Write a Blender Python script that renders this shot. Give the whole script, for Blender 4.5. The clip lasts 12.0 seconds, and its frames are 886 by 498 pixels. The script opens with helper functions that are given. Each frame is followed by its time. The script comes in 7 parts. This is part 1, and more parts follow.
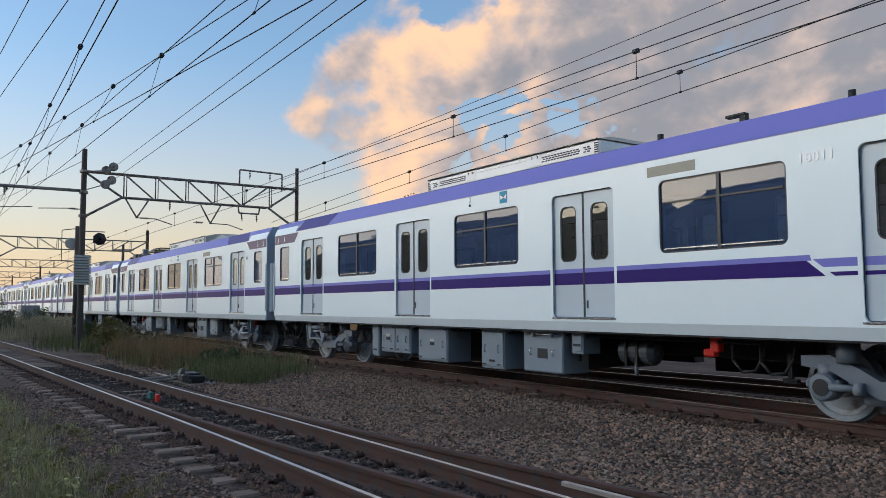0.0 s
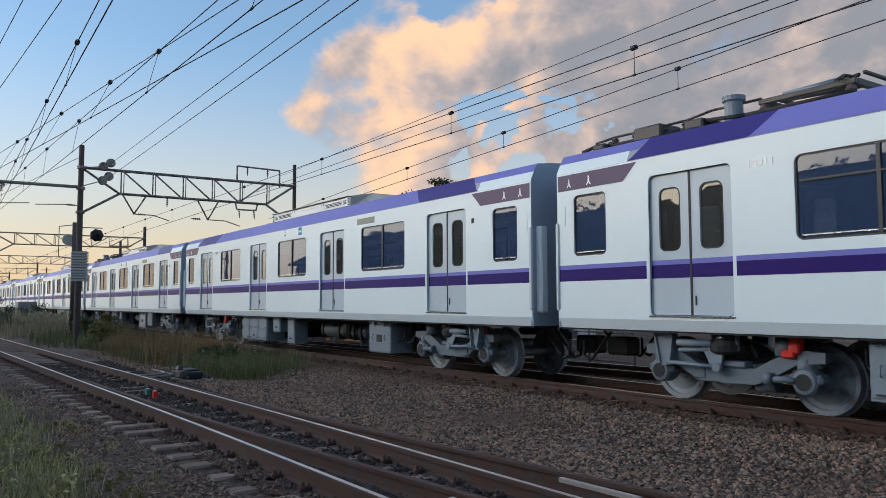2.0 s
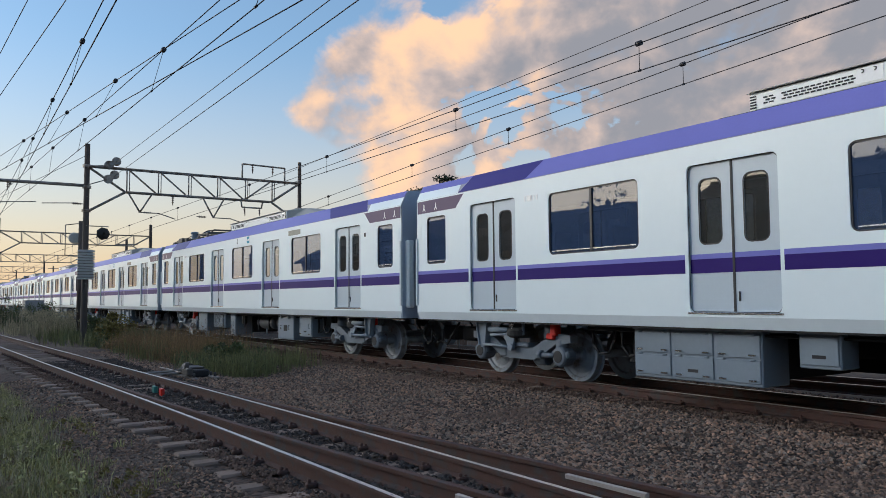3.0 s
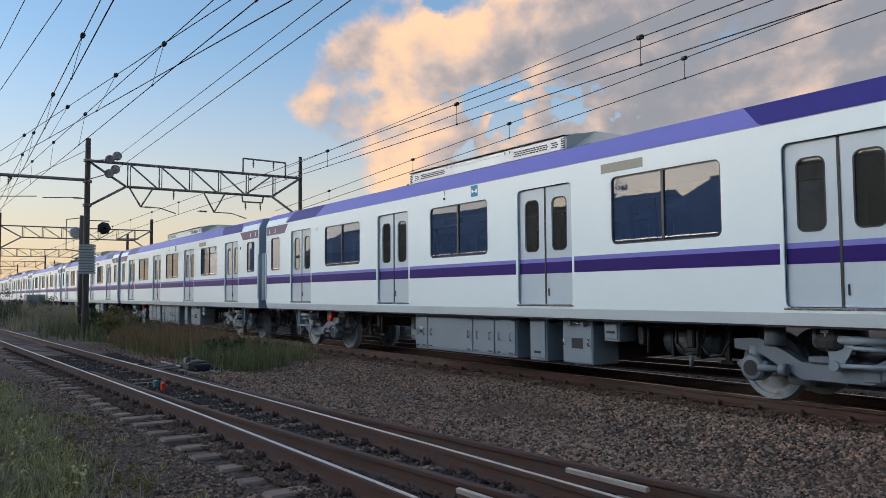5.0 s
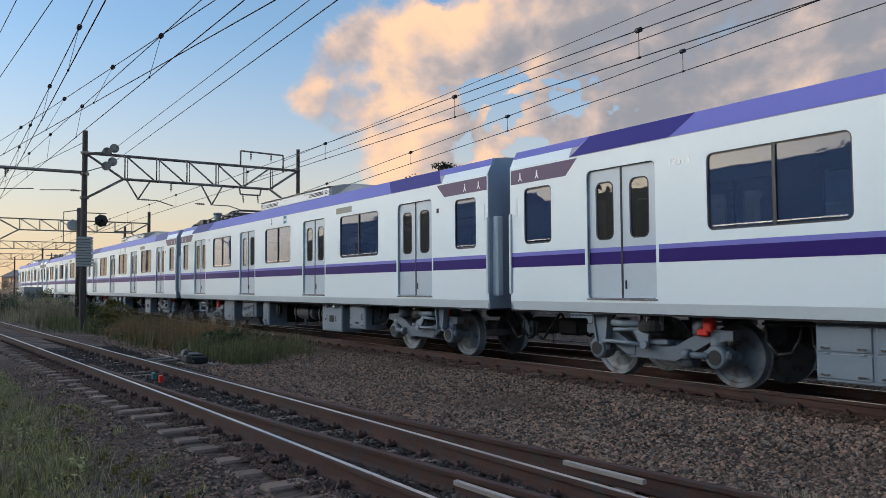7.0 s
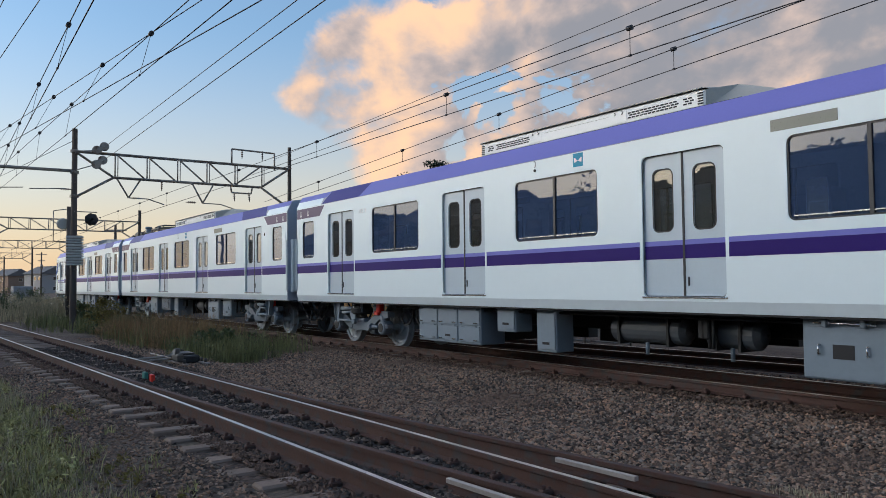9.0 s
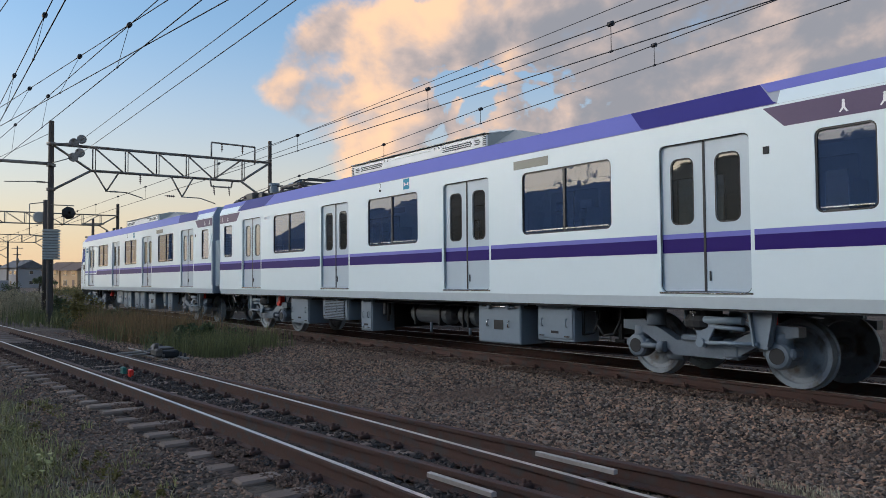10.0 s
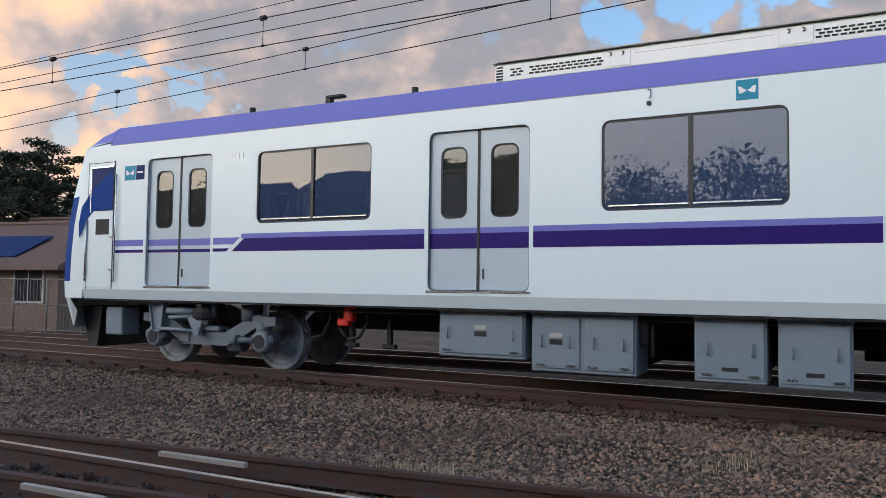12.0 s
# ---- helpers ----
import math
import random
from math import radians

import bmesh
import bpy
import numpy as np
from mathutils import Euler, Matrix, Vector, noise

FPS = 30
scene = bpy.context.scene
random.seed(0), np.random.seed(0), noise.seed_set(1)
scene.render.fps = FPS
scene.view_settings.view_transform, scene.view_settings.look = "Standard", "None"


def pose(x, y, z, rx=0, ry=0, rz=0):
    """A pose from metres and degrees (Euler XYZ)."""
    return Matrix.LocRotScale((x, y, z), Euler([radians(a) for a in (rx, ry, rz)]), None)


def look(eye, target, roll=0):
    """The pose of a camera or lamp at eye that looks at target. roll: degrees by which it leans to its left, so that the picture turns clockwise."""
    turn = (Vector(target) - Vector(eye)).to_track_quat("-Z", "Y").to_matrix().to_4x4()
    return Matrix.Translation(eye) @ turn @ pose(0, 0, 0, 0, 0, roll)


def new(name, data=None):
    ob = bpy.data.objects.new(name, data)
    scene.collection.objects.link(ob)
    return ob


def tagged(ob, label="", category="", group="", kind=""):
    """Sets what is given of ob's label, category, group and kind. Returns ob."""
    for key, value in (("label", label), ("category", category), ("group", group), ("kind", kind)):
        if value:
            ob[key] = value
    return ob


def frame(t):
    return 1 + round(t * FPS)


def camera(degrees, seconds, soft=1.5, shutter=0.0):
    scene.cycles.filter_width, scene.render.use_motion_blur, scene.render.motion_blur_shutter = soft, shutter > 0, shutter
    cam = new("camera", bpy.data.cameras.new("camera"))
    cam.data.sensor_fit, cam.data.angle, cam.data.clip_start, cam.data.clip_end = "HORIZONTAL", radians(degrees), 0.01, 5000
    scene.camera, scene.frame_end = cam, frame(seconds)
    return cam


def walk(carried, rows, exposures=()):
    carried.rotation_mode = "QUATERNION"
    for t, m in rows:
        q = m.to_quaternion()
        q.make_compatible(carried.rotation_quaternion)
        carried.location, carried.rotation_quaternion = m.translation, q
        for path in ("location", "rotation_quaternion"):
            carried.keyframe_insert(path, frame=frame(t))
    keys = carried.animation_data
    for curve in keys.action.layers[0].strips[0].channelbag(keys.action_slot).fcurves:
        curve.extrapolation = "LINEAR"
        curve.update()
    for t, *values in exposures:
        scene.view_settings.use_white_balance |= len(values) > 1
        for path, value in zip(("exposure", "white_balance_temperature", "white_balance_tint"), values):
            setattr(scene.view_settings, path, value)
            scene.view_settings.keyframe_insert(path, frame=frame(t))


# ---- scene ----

# ======== camera ========
EYE = (0.0, 0.0, 1.39)          # height above the rail head
cam = camera(60.18, 12.0, soft=0.75)
# seconds, shift of the hand in metres, heading, pitch and roll in degrees
VIEW = (
    (0.0, 0.00, 0.00, 0.00, 55.54, 4.19, 0.26),
    (0.5, 0.00, 0.00, 0.00, 55.31, 4.09, 0.16),
    (1.0, 0.00, 0.00, 0.00, 55.06, 4.02, 0.09),
    (1.5, 0.00, 0.00, 0.00, 55.13, 3.97, 0.12),
    (2.0, 0.00, 0.00, 0.00, 55.37, 3.93, 0.23),
    (2.5, 0.00, 0.00, 0.00, 55.69, 3.83, 0.46),
    (4.5, 0.00, 0.00, 0.00, 55.81, 3.45, 0.36),
    (5.0, 0.00, 0.00, 0.00, 55.83, 3.29, 0.44),
    (5.5, 0.00, 0.00, 0.00, 55.92, 3.03, 0.34),
    (6.0, 0.00, 0.00, 0.00, 55.91, 2.80, 0.28),
    (6.5, 0.00, 0.00, 0.00, 55.80, 2.75, 0.30),
    (7.0, 0.00, 0.00, 0.00, 55.67, 2.76, 0.38),
    (9.0, 0.00, 0.00, 0.00, 55.07, 2.60, 0.56),
    (9.5, 0.00, 0.00, 0.00, 54.59, 2.40, 0.51),
    (10.0, 0.00, 0.00, 0.00, 53.67, 2.19, 0.49),
    (10.5, 0.00, 0.00, 0.00, 52.35, 1.90, 0.56),
    (11.0, 0.00, 0.00, 0.00, 49.73, 1.73, 0.52),
    (11.5, 0.00, 0.00, 0.00, 41.57, 1.87, -0.03),
    (12.0, -0.11, 0.18, -0.17, 27.51, 2.92, -0.77),
)


def view(dx, dy, dz, heading, pitch, roll):
    return pose(EYE[0] + dx, EYE[1] + dy, EYE[2] + dz, 90 + pitch, 0, heading) @ pose(0, 0, 0, 0, 0, -roll)


walk(cam, [(t, view(*v)) for t, *v in VIEW], exposures=[(0, 0.38, 6400, 10), (10, 0.38, 6400, 10), (11.4, 0.42, 6400, 10), (12, 0.54, 6600, 12)])

# ======== daylight ========
CLOUD_GLOW = 1.03
SUN_HEADING = 232.0              # degrees anticlockwise from +x, where the low sun stands
SUN_HEIGHT = 6.5
world = bpy.data.worlds.new("evening_sky")
scene.world = world
world.use_nodes = True
wn = world.node_tree.nodes
sky = wn.new("ShaderNodeTexSky")
sky.sky_type = "NISHITA"
sky.sun_disc = False
sky.sun_elevation = radians(SUN_HEIGHT)
sky.sun_rotation = radians(90 - SUN_HEADING)
sky.altitude = 0
sky.air_density = 1.0
sky.dust_density = 1.4
sky.ozone_density = 3.0
wn["Background"].inputs["Strength"].default_value = 0.28
world.node_tree.links.new(sky.outputs[0], wn["Background"].inputs["Color"])

sun_data = bpy.data.lights.new("sun", "SUN")
sun_data.energy = 3.0
sun_data.angle = radians(70)
sun_data.color = (1.0, 0.94, 0.88)
sun = new("sun", sun_data)
a, e = radians(SUN_HEADING), radians(SUN_HEIGHT)
sun.matrix_world = look((math.cos(a) * 50, math.sin(a) * 50, 50 * math.tan(e)), (0, 0, 0))

# ======== mesh tools ========
class Shape:
    """Collects corners and faces of one mesh."""

    def __init__(self):
        self.v, self.f, self.smooth = [], [], set()

    def add(self, verts, faces, smooth=False):
        n = len(self.v)
        self.v += [tuple(p) for p in verts]
        for q in faces:
            if smooth:
                self.smooth.add(len(self.f))
            self.f.append([i + n for i in q])
        return self

    def box(self, x0, x1, y0, y1, z0, z1, bev=0.0, m=None):
        if bev <= 0:
            vs = [(x, y, z) for x in (x0, x1) for y in (y0, y1) for z in (z0, z1)]
            fs = [(0, 1, 3, 2), (4, 6, 7, 5), (0, 4, 5, 1), (2, 3, 7, 6), (0, 2, 6, 4), (1, 5, 7, 3)]
        else:
            lo, hi = (x0, y0, z0), (x1, y1, z1)
            vs, idx = [], {}
            for s in [(a, b, c) for a in (0, 1) for b in (0, 1) for c in (0, 1)]:
                for k in range(3):
                    p = []
                    for j in range(3):
                        e = hi[j] if s[j] else lo[j]
                        p.append(e if j == k else e + (-bev if s[j] else bev))
                    idx[s, k] = len(vs)
                    vs.append(p)
            fs = []
            for k in range(3):
                a, b = [j for j in range(3) if j != k]
                for side in (0, 1):
                    ring = []
                    for p, q in ((0, 0), (1, 0), (1, 1), (0, 1)):
                        s = [0, 0, 0]
                        s[k], s[a], s[b] = side, p, q
                        ring.append(idx[tuple(s), k])
                    fs.append(ring)
                for p, q in ((0, 0), (0, 1), (1, 0), (1, 1)):
                    s0, s1 = [0, 0, 0], [0, 0, 0]
                    s0[a] = s1[a] = p
                    s0[b] = s1[b] = q
                    s1[k] = 1
                    s0, s1 = tuple(s0), tuple(s1)
                    fs.append([idx[s0, a], idx[s0, b], idx[s1, b], idx[s1, a]])
            for s in [(a, b, c) for a in (0, 1) for b in (0, 1) for c in (0, 1)]:
                fs.append([idx[s, 0], idx[s, 1], idx[s, 2]])
        if m is not None:
            vs = [m @ Vector(p) for p in vs]
        return self.add(vs, fs)

    def tube(self, p, q, r, n=8, r2=None, caps=True):
        p, q = Vector(p), Vector(q)
        r2 = r if r2 is None else r2
        ax = (q - p).normalized()
        u = ax.orthogonal().normalized()
        w = ax.cross(u)
        vs = []
        for c, rad in ((p, r), (q, r2)):
            for i in range(n):
                an = 2 * math.pi * i / n
                vs.append(c + (u * math.cos(an) + w * math.sin(an)) * rad)
        self.add(vs, [(i, (i + 1) % n, n + (i + 1) % n, n + i) for i in range(n)], True)
        if caps:
            k = len(self.v) - 2 * n
            self.f.append([k + i for i in range(n)][::-1])
            self.f.append([k + n + i for i in range(n)])
        return self

    def path(self, pts, r, n=6):
        for p, q in zip(pts[:-1], pts[1:]):
            self.tube(p, q, r, n)
        return self

    def lathe(self, prof, centre, n=24, axis="y"):
        """prof: (along the axis, radius) pairs, turned round an axis through centre."""
        vs = []
        for d, r in prof:
            for i in range(n):
                an = 2 * math.pi * i / n
                c, s = r * math.cos(an), r * math.sin(an)
                p = {"y": (c, d, s), "x": (d, c, s), "z": (c, s, d)}[axis]
                vs.append((p[0] + centre[0], p[1] + centre[1], p[2] + centre[2]))
        fs = []
        for k in range(len(prof) - 1):
            fs += [(k * n + i, k * n + (i + 1) % n, (k + 1) * n + (i + 1) % n, (k + 1) * n + i) for i in range(n)]
        return self.add(vs, fs, False)

    def sweep(self, prof, pts, closed=True):
        """A section (side, up) drawn along points that run mostly level."""
        pts = [Vector(p) for p in pts]
        n, vs = len(prof), []
        for i, p in enumerate(pts):
            d = pts[min(i + 1, len(pts) - 1)] - pts[max(i - 1, 0)]
            d.z = 0
            d.normalize()
            side = Vector((-d.y, d.x, 0))
            vs += [p + side * a + Vector((0, 0, b)) for a, b in prof]
        fs = []
        m = n if closed else n - 1
        for i in range(len(pts) - 1):
            fs += [(i * n + k, i * n + (k + 1) % n, (i + 1) * n + (k + 1) % n, (i + 1) * n + k) for k in range(m)]
        if closed:
            fs += [tuple(range(n))[::-1], tuple((len(pts) - 1) * n + k for k in range(n))]
        return self.add(vs, fs)

    def mesh(self, name):
        me = bpy.data.meshes.new(name)
        me.from_pydata(self.v, [], self.f)
        for i in self.smooth:
            me.polygons[i].use_smooth = True
        bm = bmesh.new()
        bm.from_mesh(me)
        bmesh.ops.remove_doubles(bm, verts=bm.verts, dist=1e-5)
        bmesh.ops.recalc_face_normals(bm, faces=bm.faces)
        bm.to_mesh(me)
        bm.free()
        return me


def thing(name, shape, material, label, category, group="", kind="", m=None):
    me = shape.mesh(name)
    me.materials.append(material)
    ob = tagged(new(name, me), label, category, group, kind)
    if m is not None:
        ob.matrix_basis = m
    return ob


def empty(name, label, category, group="", kind="", m=None):
    ob = tagged(new(name), label, category, group, kind)
    ob.empty_display_size = 0.2
    if m is not None:
        ob.matrix_basis = m
    return ob


MESHES = {}


def part(name, shape, material, parent, label="", m=None):
    """One mesh under a thing or a part. shape: a Shape, or a key of MESHES made before."""
    if isinstance(shape, bpy.types.Mesh):
        me = shape
    else:
        me = shape.mesh(name)
        me.materials.append(material)
    ob = new(name, me)
    if label:
        ob["label"] = label
    ob.parent = parent
    if m is not None:
        ob.matrix_basis = m
    return ob


def shared(key, maker, material):
    """A mesh that alike parts share."""
    if key not in MESHES:
        me = maker().mesh(key)
        me.materials.append(material)
        MESHES[key] = me
    return MESHES[key]


# ======== materials ========
def material(name, color, rough=0.6, metal=0.0, vary=0.12, scale=6.0, bump=0.0, bump_scale=60.0,
             spots=None, spot_amount=0.0, spot_scale=2.0, island=0.0, piece=0.0, spec=0.5, stretch=(1, 1, 1), cells=0.0, other=None):
    """A surface with broad and fine variation, stains and relief."""
    mat = bpy.data.materials.new(name)
    mat.use_nodes = True
    nt = mat.node_tree
    N, L = nt.nodes, nt.links
    bsdf = N["Principled BSDF"]
    bsdf.inputs["Metallic"].default_value = metal
    bsdf.inputs["Specular IOR Level"].default_value = spec
    tc = N.new("ShaderNodeTexCoord")
    mp = N.new("ShaderNodeMapping")
    mp.inputs["Scale"].default_value = stretch
    L.new(tc.outputs["Object"], mp.inputs["Vector"])

    def noise_tex(sc, detail):
        n = N.new("ShaderNodeTexNoise")
        n.inputs["Scale"].default_value = sc
        n.inputs["Detail"].default_value = detail
        L.new(mp.outputs[0], n.inputs["Vector"])
        return n.outputs["Fac"]

    big, fine = noise_tex(scale * 0.25, 3), noise_tex(scale * 6, 4)
    add = N.new("ShaderNodeMath")
    add.operation = "ADD"
    L.new(big, add.inputs[0])
    L.new(fine, add.inputs[1])
    rng = N.new("ShaderNodeMapRange")
    rng.inputs["From Min"].default_value, rng.inputs["From Max"].default_value = 0.6, 1.4
    rng.inputs["To Min"].default_value, rng.inputs["To Max"].default_value = 1 - vary, 1 + vary
    L.new(add.outputs[0], rng.inputs["Value"])
    col = rng.outputs[0]
    for amount, node, out in ((island, "ShaderNodeNewGeometry", "Random Per Island"), (piece, "ShaderNodeObjectInfo", "Random")):
        if amount:
            g = N.new(node)
            r2 = N.new("ShaderNodeMapRange")
            r2.inputs["To Min"].default_value, r2.inputs["To Max"].default_value = 1 - amount, 1 + amount
            L.new(g.outputs[out], r2.inputs["Value"])
            mu = N.new("ShaderNodeMath")
            mu.operation = "MULTIPLY"
            L.new(col, mu.inputs[0])
            L.new(r2.outputs[0], mu.inputs[1])
            col = mu.outputs[0]
    vor = None
    if cells:
        vor = N.new("ShaderNodeTexVoronoi")
        vor.inputs["Scale"].default_value = cells
        L.new(mp.outputs[0], vor.inputs["Vector"])
        ch = N.new("ShaderNodeSeparateColor")
        L.new(vor.outputs["Color"], ch.inputs[0])
        r3 = N.new("ShaderNodeMapRange")
        r3.inputs["To Min"].default_value, r3.inputs["To Max"].default_value = 0.35, 1.75
        L.new(ch.outputs[0], r3.inputs["Value"])
        mu = N.new("ShaderNodeMath")
        mu.operation = "MULTIPLY"
        L.new(col, mu.inputs[0])
        L.new(r3.outputs[0], mu.inputs[1])
        col = mu.outputs[0]
    vm = N.new("ShaderNodeVectorMath")
    vm.operation = "SCALE"
    vm.inputs[0].default_value = color
    L.new(col, vm.inputs["Scale"])
    out = vm.outputs[0]
    if other:
        # a second colour on some of the loose pieces
        g2 = N.new("ShaderNodeNewGeometry")
        fr = N.new("ShaderNodeMath")
        fr.operation = "MULTIPLY"
        fr.inputs[1].default_value = 7.31
        L.new(g2.outputs["Random Per Island"], fr.inputs[0])
        fr2 = N.new("ShaderNodeMath")
        fr2.operation = "FRACT"
        L.new(fr.outputs[0], fr2.inputs[0])
        tint = N.new("ShaderNodeMix")
        tint.data_type = "RGBA"
        L.new(fr2.outputs[0], tint.inputs[0])
        tint.inputs[6].default_value = (*color, 1)
        tint.inputs[7].default_value = (*other, 1)
        L.new(tint.outputs[2], vm.inputs[0])
    if spots:
        s = noise_tex(spot_scale, 6)
        sr = N.new("ShaderNodeMapRange")
        sr.inputs["From Min"].default_value, sr.inputs["From Max"].default_value = 0.62 - 0.3 * spot_amount, 0.78 - 0.3 * spot_amount
        L.new(s, sr.inputs["Value"])
        mx = N.new("ShaderNodeMix")
        mx.data_type = "RGBA"
        L.new(sr.outputs[0], mx.inputs[0])
        L.new(out, mx.inputs[6])
        mx.inputs[7].default_value = (*spots, 1)
        out = mx.outputs[2]
    L.new(out, bsdf.inputs["Base Color"])
    rr = N.new("ShaderNodeMapRange")
    rr.inputs["To Min"].default_value, rr.inputs["To Max"].default_value = max(0.02, rough - 0.08), min(1, rough + 0.08)
    L.new(fine, rr.inputs["Value"])
    L.new(rr.outputs[0], bsdf.inputs["Roughness"])
    if bump:
        b = N.new("ShaderNodeBump")
        b.inputs["Strength"].default_value = bump
        b.inputs["Distance"].default_value = 0.02
        if vor:
            inv = N.new("ShaderNodeMath")
            inv.operation = "SUBTRACT"
            inv.inputs[0].default_value = 1.0
            L.new(vor.outputs["Distance"], inv.inputs[1])
            L.new(inv.outputs[0], b.inputs["Height"])
        else:
            L.new(noise_tex(bump_scale, 5), b.inputs["Height"])
        L.new(b.outputs[0], bsdf.inputs["Normal"])
    return mat


def pane_material(name, tint, gloss_ior, body, rough=0.012):
    """Glass with a solar-control tint: partly clear, partly a dark body colour, with a mirror-like face."""
    mat = bpy.data.materials.new(name)
    mat.use_nodes = True
    nt = mat.node_tree
    N, L = nt.nodes, nt.links
    N.remove(N["Principled BSDF"])
    clear = N.new("ShaderNodeBsdfTransparent")
    clear.inputs[0].default_value = (*tint, 1)
    film = N.new("ShaderNodeBsdfDiffuse")
    film.inputs["Color"].default_value = (*body, 1)
    sheet = N.new("ShaderNodeMixShader")
    sheet.inputs[0].default_value = 0.72
    L.new(clear.outputs[0], sheet.inputs[1])
    L.new(film.outputs[0], sheet.inputs[2])
    gloss = N.new("ShaderNodeBsdfGlossy")
    gloss.inputs["Roughness"].default_value = rough
    gloss.inputs["Color"].default_value = (0.9, 0.94, 1.0, 1)
    fr = N.new("ShaderNodeFresnel")
    fr.inputs["IOR"].default_value = gloss_ior
    tc = N.new("ShaderNodeTexCoord")
    nz = N.new("ShaderNodeTexNoise")
    nz.inputs["Scale"].default_value = 1.6
    L.new(tc.outputs["Object"], nz.inputs["Vector"])
    bp = N.new("ShaderNodeBump")
    bp.inputs["Strength"].default_value = 0.05
    bp.inputs["Distance"].default_value = 0.02
    L.new(nz.outputs["Fac"], bp.inputs["Height"])
    L.new(bp.outputs[0], gloss.inputs["Normal"])
    mix = N.new("ShaderNodeMixShader")
    L.new(fr.outputs[0], mix.inputs[0])
    L.new(sheet.outputs[0], mix.inputs[1])
    L.new(gloss.outputs[0], mix.inputs[2])
    L.new(mix.outputs[0], N["Material Output"].inputs["Surface"])
    return mat


def glow(name, color, strength):
    mat = bpy.data.materials.new(name)
    mat.use_nodes = True
    b = mat.node_tree.nodes["Principled BSDF"]
    b.inputs["Base Color"].default_value = (*color, 1)
    b.inputs["Emission Color"].default_value = (*color, 1)
    b.inputs["Emission Strength"].default_value = strength
    return mat


BODY = material("white_car_paint", (0.725, 0.825, 0.85), 0.42, vary=0.012, scale=1.5)
lacquer = BODY.node_tree.nodes["Principled BSDF"]
lacquer.inputs["Coat Weight"].default_value = 0.2
lacquer.inputs["Coat Roughness"].default_value = 0.3
SILL = material("pale_grey_sill_paint", (0.58, 0.65, 0.68), 0.38, vary=0.04, scale=2)
ROOF = material("roof_grey", (0.36, 0.38, 0.42), 0.6, vary=0.12, scale=2)
LILAC = material("lilac_paint", (0.185, 0.19, 0.53), 0.4, vary=0.04, spec=0.12)
INDIGO = material("indigo_roof_paint", (0.05, 0.042, 0.22), 0.4, vary=0.05, spec=0.12)
PURPLE = material("deep_purple_film", (0.025, 0.010, 0.14), 0.4, vary=0.05, spec=0.12)
FLAG = material("grey_purple_film", (0.13, 0.095, 0.16), 0.35, vary=0.05, spec=0.12)
WHITE = material("white_film", (0.82, 0.82, 0.84), 0.4, vary=0.03)
TEAL = material("teal_film", (0.03, 0.27, 0.42), 0.35, vary=0.05, spec=0.12)
NAVY = material("dark_blue_film", (0.012, 0.03, 0.12), 0.55, vary=0.1, spec=0.12)
BLUE = material("blue_gangway_cover", (0.03, 0.055, 0.16), 0.55, vary=0.2, scale=4, spec=0.12)
DOOR = material("door_grey_paint", (0.47, 0.555, 0.61), 0.36, vary=0.03)
GASKET = material("black_rubber", (0.02, 0.02, 0.022), 0.6, vary=0.1)
FRAME_METAL = material("dark_window_frame", (0.022, 0.023, 0.026), 0.45)
CHROME = material("bright_metal", (0.65, 0.66, 0.67), 0.25, metal=1.0)
EQUIP = material("equipment_grey_paint", (0.18, 0.228, 0.272), 0.48, vary=0.07, scale=3)
BOGIE = material("bogie_grey_paint", (0.12, 0.15, 0.182), 0.5, vary=0.12, scale=5, bump=0.1)
WHEEL = material("wheel_grey_paint", (0.23, 0.272, 0.31), 0.5, vary=0.15, scale=6, spots=(0.12, 0.1, 0.09), spot_amount=0.3, spot_scale=5)
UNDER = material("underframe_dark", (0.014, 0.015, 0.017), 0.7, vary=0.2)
RED = material("red_enamel", (0.62, 0.025, 0.015), 0.4)
ACWHITE = material("unit_white_paint", (0.82, 0.83, 0.82), 0.45, vary=0.04)
ACTOP = material("unit_beige_top", (0.42, 0.41, 0.38), 0.6, vary=0.08)
INSIDE = material("interior_panel", (0.55, 0.57, 0.60), 0.6)
SEAT = material("seat_moquette", (0.10, 0.09, 0.22), 0.9)
GLASS = pane_material("tinted_glass", (0.40, 0.52, 0.70), 1.55, (0.045, 0.075, 0.15))
CLEARGLASS = pane_material("door_glass", (0.60, 0.66, 0.68), 1.6, (0.05, 0.05, 0.045))
STEEL = material("galvanised_steel", (0.25, 0.23, 0.21), 0.55, metal=0.4, vary=0.2, scale=5, spots=(0.10, 0.06, 0.04), spot_amount=0.3, spot_scale=4)
CONCRETE_POLE = material("weathered_pole", (0.075, 0.06, 0.052), 0.8, vary=0.2, scale=4, spots=(0.08, 0.06, 0.05), spot_amount=0.35, spot_scale=3, bump=0.2)
WIRE = material("dark_wire", (0.03, 0.03, 0.035), 0.5, metal=0.5)
INSUL = material("glazed_insulator", (0.12, 0.08, 0.07), 0.3)
RUST = material("rusty_rail", (0.068, 0.030, 0.021), 0.75, vary=0.25, scale=5, spots=(0.05, 0.04, 0.038), spot_amount=0.4, spot_scale=7, bump=0.25, bump_scale=90)
SHINE = material("polished_rail_top", (0.66, 0.63, 0.60), 0.3, metal=1.0, vary=0.1, scale=20, stretch=(0.1, 1, 1))
SLEEPER = material("concrete_sleeper", (0.20, 0.145, 0.115), 0.85, vary=0.15, scale=5, piece=0.25, spots=(0.18, 0.125, 0.09), spot_amount=0.2, spot_scale=6, bump=0.3)
